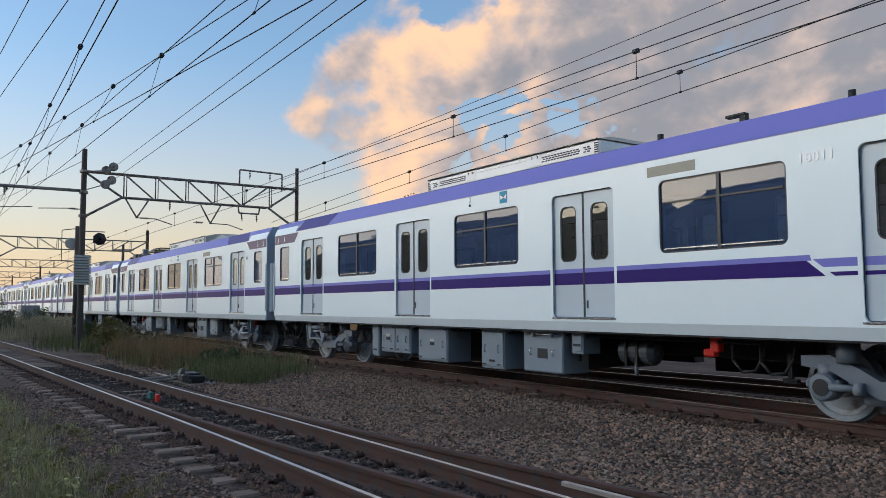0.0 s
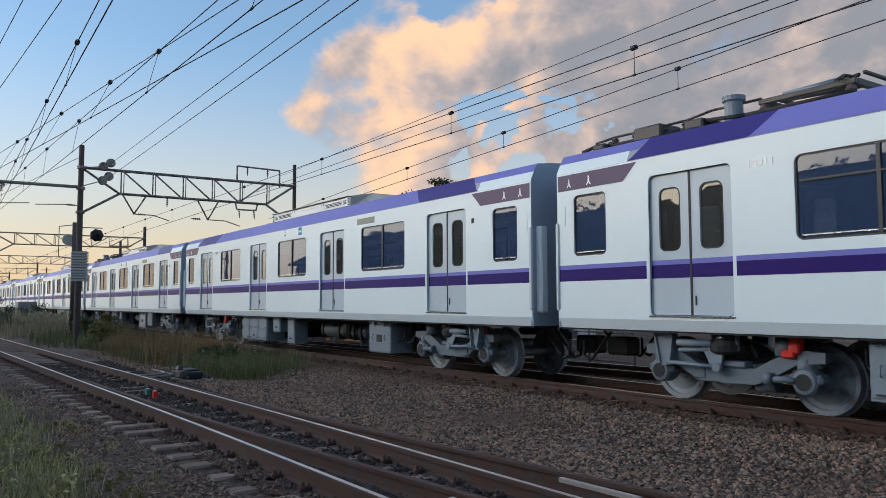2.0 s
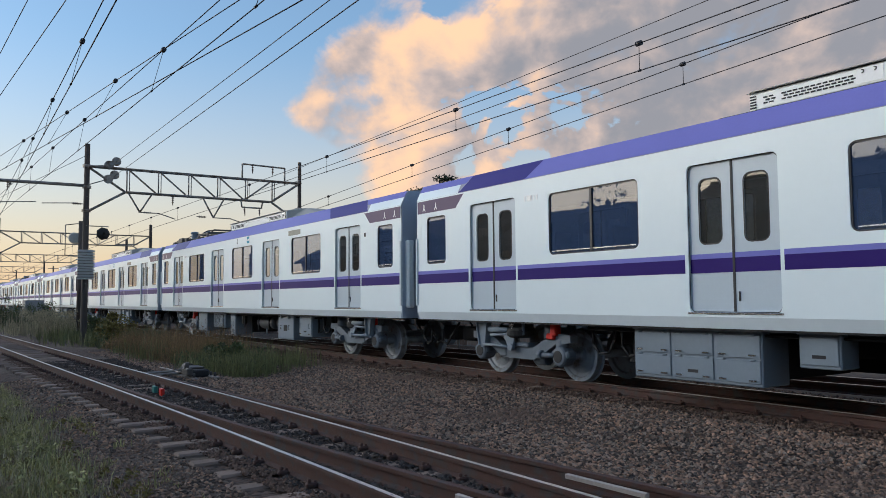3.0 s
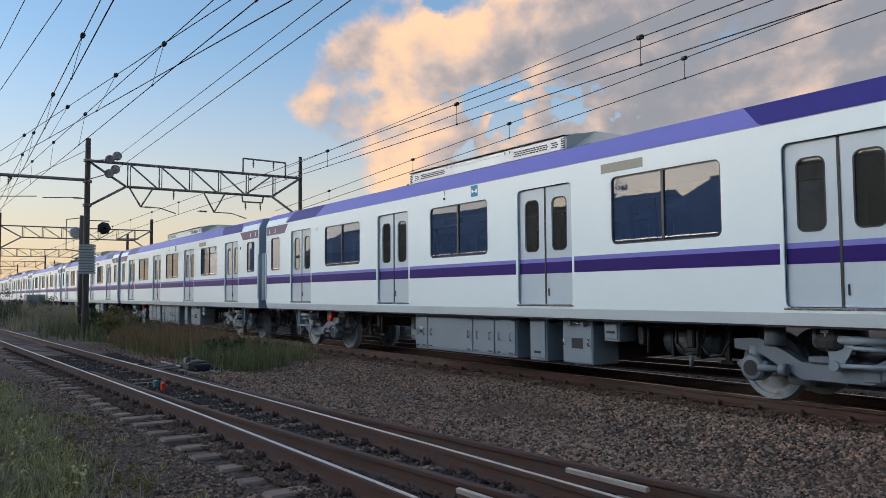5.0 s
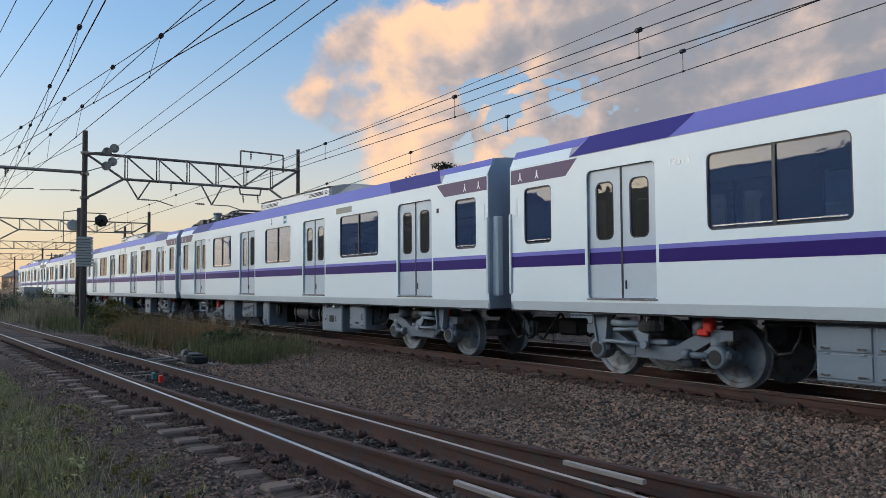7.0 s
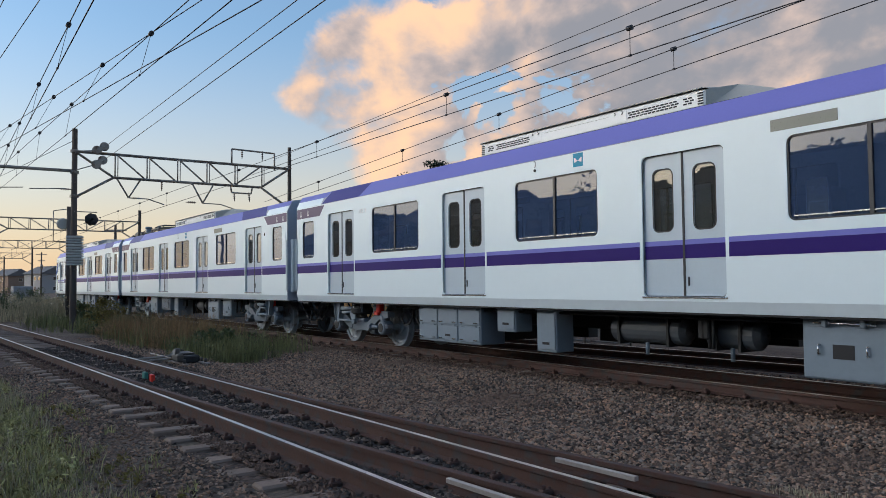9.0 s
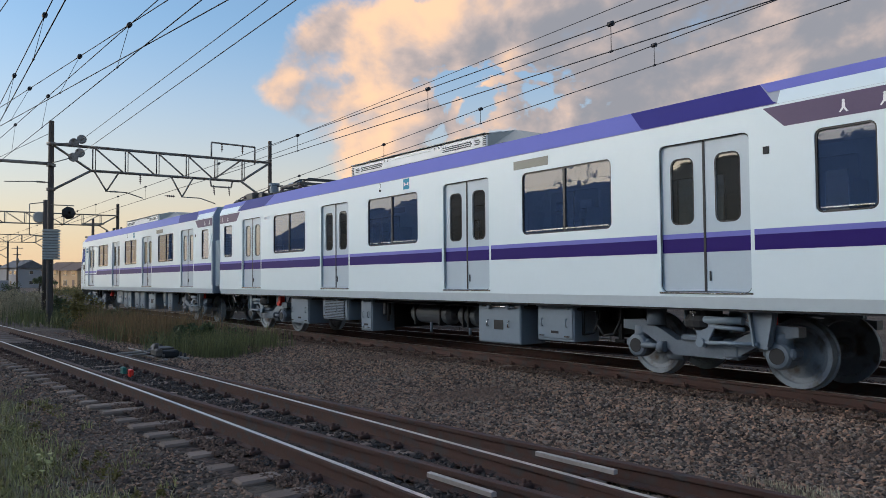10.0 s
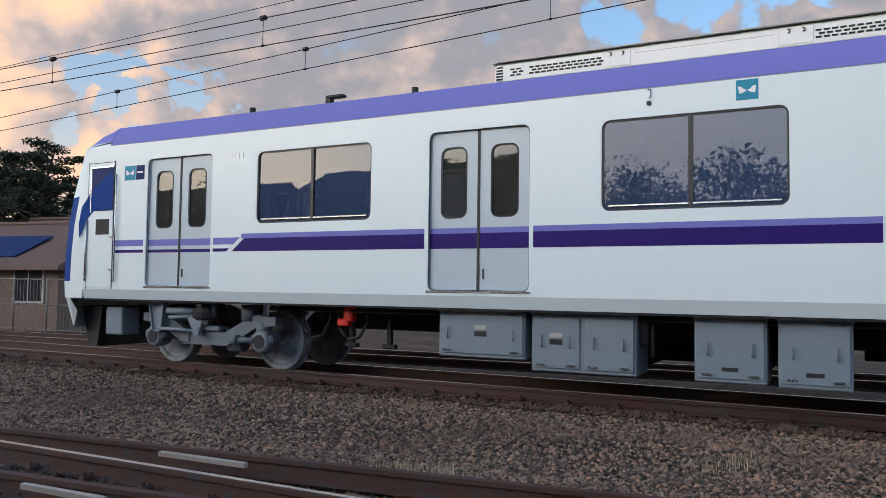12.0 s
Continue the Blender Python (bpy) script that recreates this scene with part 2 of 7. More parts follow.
TIMBER = material("old_timber_sleeper", (0.10, 0.075, 0.06), 0.9, vary=0.25, scale=4, piece=0.25, bump=0.4, stretch=(6, 1, 6))
GROUND = material("ballast_bed", (0.055, 0.034, 0.025), 0.95, vary=0.4, scale=8, spots=(0.10, 0.075, 0.055), spot_amount=0.45, spot_scale=0.6, bump=1.0, bump_scale=26, cells=21)
STONE = material("ballast_stone", (0.225, 0.128, 0.08), 0.85, vary=0.2, scale=8, island=0.9, other=(0.145, 0.117, 0.094), spots=(0.16, 0.10, 0.07), spot_amount=0.3, spot_scale=0.5)
SOIL = material("weedy_soil", (0.10, 0.09, 0.055), 0.95, vary=0.3, scale=3, spots=(0.06, 0.075, 0.03), spot_amount=0.5, spot_scale=1, bump=0.6)
DARKSTEEL = material("oily_dark_steel", (0.07, 0.065, 0.06), 0.55, metal=0.3, vary=0.3, scale=6)
FILMBLUE = material("deep_blue_film", (0.001, 0.045, 0.24), 0.55, vary=0.1, spec=0.08)
BOARD = material("pale_board_paint", (0.42, 0.41, 0.38), 0.6, vary=0.12)
RUSTSTONE = material("rust_stained_stone", (0.105, 0.06, 0.042), 0.9, vary=0.2, scale=8, island=0.5, other=(0.11, 0.07, 0.05))
# dark stone; under the train its colour stands for shade
DARKSTONE = material("oily_and_shaded_stone", (0.05, 0.034, 0.026), 0.9, vary=0.2, scale=8, island=0.55, other=(0.06, 0.052, 0.05))

# ======== ground and ballast ========
TRAIN_Y = 9.66                   # centre line of the train's track


def ground_height(x, y):
    """Level of the bed: ballast up at the tracks, a shallow dip between them."""
    z = -0.19
    d = abs(y - 6.3)
    if d < 1.4:
        z -= 0.10 * (0.5 + 0.5 * math.cos(math.pi * d / 1.4))
    if y < 2.0:
        z -= min(0.12, (2.0 - y) * 0.10)
    if y > 11.6:
        z -= min(0.15, (y - 11.6) * 0.1)
    return z + 0.02 * noise.noise((x * 0.7, y * 0.7, 0)) * (1 if abs(x) < 60 else 0)


def make_ground():
    xs = [-3000, -900, -400, -200, -120, -80] + [-60 + 0.5 * i for i in range(151)] + [18, 25, 40, 80, 200, 600, 3000]
    ys = [-3000, -600, -200, -80, -40, -20, -10] + [-6 + 0.4 * i for i in range(61)] + [20, 24, 30, 45, 80, 200, 600, 3000]
    s = Shape()
    nx, ny = len(xs), len(ys)
    vs = [(x, y, ground_height(x, y)) for x in xs for y in ys]
    s.add(vs, [(i * ny + j, (i + 1) * ny + j, (i + 1) * ny + j + 1, i * ny + j + 1) for i in range(nx - 1) for j in range(ny - 1)], True)
    return thing("ground", s, GROUND, "brown crushed-stone ballast bed between the tracks", "ground", kind="structure")


make_ground()


def stones(name, count, x0, x1, y0, y1, size, seed, label, power=1.0, lift=0.0, yfun=None, mat=STONE):
    """Loose angular stones, thickest towards x1."""
    rng = np.random.default_rng(seed)
    base = np.array([(1, 0, 0), (-1, 0, 0), (0, 1, 0), (0, -1, 0), (0, 0, 1), (0, 0, -1)], float)
    tri = np.array([(0, 2, 4), (2, 1, 4), (1, 3, 4), (3, 0, 4), (2, 0, 5), (1, 2, 5), (3, 1, 5), (0, 3, 5)])
    x = x1 - (x1 - x0) * rng.random(count) ** power
    y = y0 + (y1 - y0) * rng.random(count)
    if yfun:
        y = y + np.array([yfun(a) for a in x])
    r = size * (0.45 + 0.75 * rng.random(count))
    z = np.array([ground_height(a, b) for a, b in zip(x, y)])
    v = base[None] * (1 + 0.5 * (rng.random((count, 6, 3)) - 0.5))
    v = v * np.stack([np.ones(count), 0.6 + 0.4 * rng.random(count), 0.45 + 0.35 * rng.random(count)], 1)[:, None, :]
    v += 0.35 * (rng.random((count, 6, 3)) - 0.5)
    an = rng.random(count) * 6.28
    tl = (rng.random(count) - 0.5) * 1.2
    c, s_ = np.cos(tl), np.sin(tl)
    v = np.stack([v[..., 0] * c[:, None] - v[..., 2] * s_[:, None], v[..., 1], v[..., 0] * s_[:, None] + v[..., 2] * c[:, None]], 2)
    c, s_ = np.cos(an), np.sin(an)
    v = np.stack([v[..., 0] * c[:, None] - v[..., 1] * s_[:, None], v[..., 0] * s_[:, None] + v[..., 1] * c[:, None], v[..., 2]], 2)
    v = v * r[:, None, None] + np.stack([x, y, z + r * 0.15 + lift], 1)[:, None, :]
    f = (tri[None] + (np.arange(count) * 6)[:, None, None]).reshape(-1)
    me = bpy.data.meshes.new(name)
    nt = count * 8
    me.vertices.add(count * 6)
    me.vertices.foreach_set("co", v.reshape(-1))
    me.loops.add(nt * 3)
    me.loops.foreach_set("vertex_index", f)
    me.polygons.add(nt)
    me.polygons.foreach_set("loop_start", np.arange(nt) * 3)
    me.polygons.foreach_set("loop_total", np.full(nt, 3))
    me.update(calc_edges=True)
    me.shade_flat()
    me.materials.append(mat)
    return tagged(new(name, me), label, "ballast", kind="stuff")


stones("ballast_stones", 105000, -26, 3, 4.3, 9.0, 0.030, 3, "loose brown and grey crushed stones between the rails", 1.5)
stones("ballast_stones", 22000, -18, 1, 0.3, 2.25, 0.026, 4, "small brown stones beside the sleeper ends", 1.3)
stones("ballast_stones", 15000, -22, 0, 2.6, 4.3, 0.03, 5, "dark stones lying between the near rails", 1.3, 0.035, None, DARKSTONE)
# the train's shade is put into the colour of these stones
stones("ballast_stones", 9000, -28, 2, 9.1, 10.6, 0.034, 6, "oil-darkened stones under the train", 1.2, 0.0, None, DARKSTONE)
stones("ballast_stones", 6000, -28, 0, 10.6, 12.6, 0.04, 10, "brown stones behind the train", 1.2)

# ======== tracks ========
RAIL = [(-0.065, -0.15), (0.065, -0.15), (0.065, -0.138), (0.012, -0.122), (0.012, -0.045), (0.034, -0.036), (0.034, -0.004), (0.028, -0.0005),
        (-0.028, -0.0005), (-0.034, -0.004), (-0.034, -0.036), (-0.012, -0.045), (-0.012, -0.122), (-0.065, -0.138)]
TOP = [(-0.019, 0.0), (0.019, 0.0), (0.019, 0.003), (-0.019, 0.003)]


def rail(name, pts, polished, label, group):
    ob = empty(name, label, "rail", group)
    part("rail_body", Shape().sweep(RAIL, pts), RUST, ob, "rust-brown rail web and foot")
    if polished:
        part("rail_head", Shape().sweep(TOP, pts), SHINE, ob, "polished running surface")
    return ob


def near_line(x):
    """Far rail of the near track: straight far off, bending level close by."""
    if x < -12:
        return 3.72 + 0.0375 * (x + 12)
    u = (x + 12) / 12
    return 3.72 + 0.0375 * 12 * (u - 0.5 * u * u) if u < 1 else 3.72 + 0.0375 * 6


def branch_line(x):
    """Far rail of the turnout branch, leaving the near track towards the train."""
    u = max(0.0, x + 14.0)
    return near_line(x) + 0.042 + 0.0049 * u * u


XS = [-400, -250, -160, -110, -80, -60] + [-45 + 1.0 * i for i in range(62)] + [22, 40, 80, 150]
rail("rail", [(x, near_line(x), 0) for x in XS], True, "worn running rail with a bright polished top on the near track", "rails of the near track")
rail("rail", [(x, near_line(x) - 1.107, 0) for x in XS], True, "worn running rail with a bright polished top on the near track", "rails of the near track")
BX = [-15.4 + 0.7 * i for i in range(44)]
rail("rail", [(x, branch_line(x) + 0.05, -0.002) for x in BX], False, "brown rusty switch rail of the turnout branch", "rails of the turnout")
rail("rail", [(x, branch_line(x) - 1.067 + 0.04, -0.002) for x in BX], False, "brown rusty switch rail of the turnout branch", "rails of the turnout")
TX = [-400, -200, -100] + [-80 + 4 * i for i in range(45)] + [150]
rail("rail", [(x, TRAIN_Y - 0.567, 0) for x in TX], True, "rust-sided rail under the train", "rails of the train's track")
rail("rail", [(x, TRAIN_Y + 0.567, 0) for x in TX], True, "rust-sided rail with a bright top under the train", "rails of the train's track")
for off in (1.10, 2.167):
    rail("rail", [(x, TRAIN_Y + 0.6 + off + 0.075 * (x + 18), -0.02) for x in [-27 + 2 * i for i in range(30)]], True,
         "rusty rail of a siding behind the train", "rails of the siding")


stones("ballast_stones", 7500, -24, 0, -1.46, -1.17, 0.028, 7, "rust-stained ballast along the near rail", 1.4, 0.03, near_line, RUSTSTONE)
stones("ballast_stones", 6500, -24, 0, -1.0, -0.78, 0.034, 8, "dark ballast along the inside of the near rail", 1.4, 0.05, near_line, DARKSTONE)
stones("ballast_stones", 5200, -30, 2, 8.55, 8.98, 0.034, 9, "rust-stained ballast heaped beside the train's rail", 1.2, 0.03, None, RUSTSTONE)


def check_rail(x0, x1, y):
    ob = thing("check_rail", Shape().sweep([(-0.022, -0.02), (0.022, -0.02), (0.022, 0.010), (0.016, 0.014), (-0.016, 0.014), (-0.022, 0.010)], [(x0, y, 0), (x1, y + 0.03, 0)]),
               material("pale_worn_steel", (0.42, 0.38, 0.35), 0.5, metal=0.5, vary=0.2), "short pale worn check rail inside the turnout", "check rail", "check rails")
    return ob


check_rail(-4.5, -3.72, 4.22)
check_rail(-4.5, -3.82, 3.17)


def rail_joint(x, y, side):
    ob = empty("rail_chair", "rusty bolted steel chair bracing the turnout rail", "rail chair", "chairs of the turnout", m=pose(x, y, 0))
    part("plate", Shape().box(-0.11, 0.11, -0.06, 0.30, -0.16, -0.135, 0.006), RUST, ob)
    for k in (-0.07, 0.07):
        part("rib", Shape().add([(k - 0.012, 0.03, -0.135), (k - 0.012, 0.22, -0.135), (k - 0.012, 0.03, -0.03), (k + 0.012, 0.03, -0.135), (k + 0.012, 0.22, -0.135), (k + 0.012, 0.03, -0.03)],
             [(0, 1, 2), (3, 5, 4), (0, 3, 4, 1), (1, 4, 5, 2), (0, 2, 5, 3)]), RUST, ob)
    return ob


for i in range(7):
    rail_joint(-2.9 + 0.55 * i, branch_line(-2.9 + 0.55 * i) + 0.10, 1)


def sleeper_mesh(length, width, height):
    return lambda: Shape().add(*((lambda b: (b.v, b.f))(Shape().box(-width / 2, width / 2, -length / 2, length / 2, -height, 0, 0.02))))


def track_bed(name, label, category, x0, x1, step, yfun, length, mat, zt, skew=0.0):
    ob = empty(name, label, category, kind="structure")
    key = name + str(round(length, 2)) + mat.name
    me = shared(key, sleeper_mesh(length, 0.21, 0.16), mat)
    n = int((x1 - x0) / step)
    r = random.Random(len(name) + n)
    for i in range(n):
        x = x0 + i * step + r.uniform(-0.02, 0.02)
        part("sleeper", me, mat, ob, m=pose(x, yfun(x) + r.uniform(-0.03, 0.03), zt + r.uniform(-0.012, 0.008), r.uniform(-0.6, 0.6), 0, skew + r.uniform(-1, 1)))
    return ob


track_bed("near_track_bed", "row of weathered concrete sleepers under the near rails", "sleepers", -60, 3, 0.565, lambda x: near_line(x) - 0.56, 2.24, SLEEPER, -0.152)
track_bed("train_track_bed", "row of stained sleepers half sunk in ballast under the train", "sleepers", -45, 6, 0.6, lambda x: TRAIN_Y, 2.0, SLEEPER, -0.158)

# rail clips along the nearest rails
clip_mesh = shared("clip", lambda: Shape().box(-0.05, 0.05, -0.035, 0.035, 0, 0.045, 0.012).tube((-0.02, 0, 0.02), (-0.02, 0, 0.075), 0.016, 6).tube((0.03, 0, 0.02), (0.03, 0, 0.06), 0.014, 6), RUST)
for rname, off in (("far", 0.0), ("near", -1.107)):
    fast = empty("rail_fastening", "rusty bolted clips holding the rail to its sleepers", "rail fastening", "rail fastenings")
    for i in range(52):
        x = -26 + 0.565 * (i + 0.6)
        for s in (-1, 1):
            part("clip", clip_mesh, RUST, fast, m=pose(x, near_line(x) + off + s * 0.10, -0.15, 0, 0, 90 + s * 8))
fast = empty("rail_fastening", "rusty bolted clips holding the rail under the train", "rail fastening", "rail fastenings")
for i in range(60):
    part("clip", clip_mesh, RUST, fast, m=pose(-36 + 0.6 * i, TRAIN_Y - 0.567 - 0.10, -0.15, 0, 0, 90))


def points_machine(x, y):
    ob = empty("points_machine", "low grey steel points machine beside the turnout", "points machine", m=pose(x, y, -0.2))
    part("case", Shape().box(-0.45, 0.45, -0.2, 0.2, 0.02, 0.17, 0.03), UNDER, ob)
    part("lid", Shape().box(-0.3, 0.2, -0.17, 0.17, 0.17, 0.21, 0.015), DARKSTEEL, ob)
    part("motor", Shape().tube((-0.75, 0.05, 0.14), (-0.4, 0.05, 0.14), 0.10, 12), DARKSTEEL, ob)
    part("foot_plate", Shape().box(-1.1, 0.9, -0.26, -0.16, 0.0, 0.05, 0.01), STEEL, ob)
    part("foot_plate", Shape().box(-1.1, 0.9, 0.16, 0.26, 0.0, 0.05, 0.01), STEEL, ob)
    for k in (-0.9, -0.6, 0.5, 0.75):
        part("bolt", Shape().tube((k, -0.21, 0.05), (k, -0.21, 0.13), 0.03, 6).tube((k, 0.21, 0.05), (k, 0.21, 0.13), 0.03, 6), DARKSTEEL, ob)
    part("crank", Shape().box(0.35, 0.75, -0.35, -0.22, 0.08, 0.24, 0.03).tube((0.55, -0.3, 0.2), (0.55, -0.3, 0.34), 0.05, 8), DARKSTEEL, ob)
    part("lock_rod", Shape().tube((-1.5, -0.3, 0.1), (0.5, -0.32, 0.12), 0.022, 6), STEEL, ob, "long pale rod")
    for k in (-0.25, 0.3):
        part("throw_rod", Shape().tube((k, -0.15, 0.12), (k, -1.0, 0.10), 0.025, 8), STEEL, ob)
    return ob


points_machine(-16.3, 4.75)
marker = empty("points_marker", "small red and green plastic marker plates between the rails", "marker", m=pose(-13.1, 3.28, -0.16))
part("red_plate", Shape().box(0.02, 0.16, -0.03, 0.03, 0, 0.12, 0.01), RED, marker, "red plate")
part("green_plate", Shape().box(-0.45, -0.28, -0.03, 0.03, 0, 0.12, 0.01), material("green_plastic", (0.02, 0.16, 0.13), 0.5), marker, "dark green plate")

# ======== overhead line ========
def lattice_pole(name, x, y, h, w, label):
    ob = empty(name, label, "pole", "overhead line poles", m=pose(x, y, -0.3))
    part("shaft", Shape().lathe([(0, w * 0.62), (0.05, w * 0.6), (h, w * 0.45), (h + 0.01, 0.01)], (0, 0, 0), 12, "z"), CONCRETE_POLE, ob)
    for k in range(10):
        z = 1.8 + k * (h - 2.2) / 10
        part("step_bolt", Shape().tube((-0.05, 0, z), (0.25 if k % 2 else -0.25, 0, z), 0.012, 5), STEEL, ob)
    return ob


GX, GYL, GYR = -31.3, 5.02, 13.65
pole = lattice_pole("overhead_line_pole", GX, GYL, 7.65, 0.21, "dark weathered pole carrying the gantry between the tracks")
for z in (6.0, 6.8, 5.1):
    part("clamp_band", Shape().lathe([(-0.05, 0.0), (-0.05, 0.16), (0.05, 0.16), (0.05, 0.0)], (0, 0, z), 12, "z"), STEEL, pole)
lattice_pole("overhead_line_pole", GX, GYR, 7.75, 0.17, "thin dark steel pole at the far end of the gantry")


def gantry(x, yl, yr, zt, zb, label, bays=7):
    ob = empty("overhead_gantry", label, "gantry", "overhead gantries", m=pose(x, 0, 0))
    r = 0.05

    def bar(name, p, q, rad=r):
        p, q = (0, *p), (0, *q)
        part(name, Shape().tube(p, q, rad, 6), STEEL, ob)

    for dx in (-0.14, 0.14):
        part("top_chord", Shape().tube((dx, yl, zt), (dx, yr, zt), 0.037, 6), STEEL, ob)
    a, b = yl + 1.38, yr - 1.32
    for dx in (-0.14, 0.14):
        part("bottom_chord", Shape().tube((dx, a, zb), (dx, b, zb), 0.037, 6), STEEL, ob)
    bar("end_brace", (yl, zt), (a, zb))
    bar("end_brace", (yr, zt), (b, zb))
    bar("knee_brace", (a, zb), (yl, zb - 0.85))
    bar("knee_brace", (b, zb), (yr, zb - 0.85))
    n = bays
    for i in range(n):
        y0 = a + (b - a) * i / (n - 1)
        bar("post", (y0 + 0.05, zb), (y0 + 0.05, zt), 0.03)
        bar("post", (y0 + 0.15, zb), (y0 + 0.15, zt), 0.02)
        if i < n - 1:
            y1 = a + (b - a) * (i + 1) / (n - 1)
            bar("diagonal", (y0 + 0.1, zt), (y1, zb), 0.035) if i < 4 else bar("diagonal", (y0, zb), (y1, zt), 0.035)
    return ob


g = gantry(GX, GYL, GYR, 6.5, 5.6, "grey steel lattice gantry across the train's track", 6)
for y, z in ((6.95, 4.85), (9.84, 4.79)):
    part("hanger", Shape().tube((0, y - 0.45, 5.6), (0, y, z), 0.035, 6), STEEL, g)
    part("hanger", Shape().tube((0, y + 0.45, 5.6), (0, y, z), 0.035, 6), STEEL, g)
    part("steady_arm", Shape().path([(0, y - 0.05, z), (0.1, y + 0.7, z - 0.02), (0.2, y + 1.3, z - 0.22)], 0.022), STEEL, g)
part("bracket", Shape().path([(0, 11.05, 6.5), (0, 11.05, 7.15), (0, 12.95, 7.12), (0, 12.95, 6.4)], 0.04), STEEL, g, "raised wire bracket")
part("drop_bracket", Shape().path([(0, 11.0, 5.6), (0, 11.05, 5.3), (0, 11.9, 5.3), (0, 11.95, 5.55)], 0.035), STEEL, g)


def insulator(parent, p, d, n=4, r=0.055):
    s = Shape()
    p, d = Vector(p), Vector(d).normalized()
    for k in range(n):
        s.tube(p + d * (k * 0.075), p + d * (k * 0.075 + 0.035), r, 8, r * 0.5)
    s.tube(p - d * 0.05, p + d * (n * 0.075 + 0.05), 0.018, 6)
    return part("insulator", s, INSUL, parent, "dark ribbed insulator")


insulator(g, (0, 11.5, 7.12), (0, 0, -1))
insulator(g, (0, 12.4, 7.12), (0, 0, -1))
insulator(g, (0, 8.2, 5.55), (0, 0, -1))
insulator(g, (0, 7.1, 4.85), (0, 1, 0))
insulator(g, (0, 9.5, 4.8), (0, -1, 0))
insulator(g, (0, 11.15, 5.3), (0, 0.1, -1))
insulator(g, (0, 11.8, 5.3), (0, 0.1, -1))

# tension wheels, lamp, signal boards on the near pole
tw = empty("wire_tensioner", "pair of round grey wire tension wheels on the pole", "wire tensioner", m=pose(GX, GYL, 0))
for y, z in ((0.72, 6.56), (0.98, 6.72), (0.70, 6.02), (0.92, 6.20)):
    part("tension_wheel", Shape().lathe([(-0.05, 0.02), (-0.05, 0.15), (-0.03, 0.17), (0, 0.13), (0.03, 0.17), (0.05, 0.15), (0.05, 0.02)], (0.3, y, z), 18, "x"), STEEL, tw)
part("link_rod", Shape().path([(0.3, 0, 5.75), (0.3, 0.7, 6.02), (0.3, 0.92, 6.2)], 0.02), STEEL, tw)
part("link_rod", Shape().path([(0.3, 0, 6.45), (0.3, 0.72, 6.56), (0.3, 0.98, 6.72)], 0.02), STEEL, tw)
lamp = empty("signal_loudspeaker", "dark round loudspeaker on a short arm of the pole", "loudspeaker", m=pose(GX, GYL + 0.6, 3.95))
part("arm", Shape().tube((0, -0.6, 0.28), (0, 0.2, 0.28), 0.02, 6), STEEL, lamp)
part("shell", Shape().lathe([(-0.18, 0.02), (-0.18, 0.21), (0.05, 0.25), (0.12, 0.18), (0.2, 0.05)], (0, 0, 0), 7, "x"), UNDER, lamp)
boards = empty("marker_board", "stack of pale grey striped boards on the pole", "marker board", m=pose(GX + 0.2, GYL, 2.2))
part("backing", Shape().box(-0.01, 0.0, -0.24, 0.24, 0.0, 1.12), STEEL, boards)
for k in range(11):
    part("slat", Shape().box(0, 0.05, -0.3, 0.3, 0.102 * k, 0.102 * k + 0.072, 0.014), BOARD, boards)
arm = empty("cantilever_arm", "long steel arm reaching over the near track", "gantry", m=pose(GX, GYL, 5.75))
part("beam", Shape().tube((0, 0, 0), (0, -5.2, -0.02), 0.06, 8), STEEL, arm)
part("steady_arm", Shape().path([(0, -1.5, -0.75), (0.05, -0.3, -0.68)], 0.018), STEEL, arm)
part("steady_arm", Shape().path([(0, -3.0, -0.8), (0.05, -1.7, -0.72)], 0.018), STEEL, arm)
for y in (-2.6, -2.9):
    insulator(arm, (0, y, 0), (0, 0, -1))
insulator(arm, (0, -0.45, -0.7), (0, 1, 0))

# a second pole with a round sign back, and the gantries further down the line
sp = empty("sign_pole", "rusty post with a round sign back and a lamp", "sign pole", m=pose(-36.5, 5.65, -0.2))
part("post", Shape().tube((0, 0, 0), (0, 0, 5.1), 0.11, 8, 0.08), CONCRETE_POLE, sp)
part("sign_back", Shape().lathe([(-0.04, 0.01), (-0.04, 0.22), (0.0, 0.25), (0.05, 0.21), (0.05, 0.01)], (-0.1, -0.22, 4.35), 14, "x"), BOARD, sp, "grey round sign seen from behind")
part("cage", Shape().path([(0, 0, 5.0), (0, -0.6, 4.9), (0, -0.6, 3.6), (0, 0, 3.5)], 0.02), STEEL, sp)
for i, gx in enumerate((-62, -92, -125, -165, -210)):
    lattice_pole("overhead_line_pole", gx, 4.3 - i * 0.4, 7.6, 0.25, "distant overhead line pole between the tracks")
    lattice_pole("overhead_line_pole", gx, 14.6, 7.6, 0.25, "distant overhead line pole beyond the train")
    gantry(gx, 4.3 - i * 0.4, 14.6, 6.4, 5.6, "distant steel lattice gantry over the line", 7)
    lattice_pole("overhead_line_pole", gx, -4.5 - i * 0.4, 7.6, 0.25, "distant overhead line pole on the near side")
    far_g = gantry(gx, -4.5 - i * 0.4, 4.3 - i * 0.4, 6.4, 5.7, "distant steel lattice gantry over the near track", 6)
    if i == 0:
        part("feeder_bracket", Shape().tube((0, -0.6, 6.35), (0, -0.6, 7.05), 0.04, 6), STEEL, far_g)
        part("feeder_bracket", Shape().tube((0, -0.83, 6.35), (0, -0.83, 6.55), 0.04, 6), STEEL, far_g)

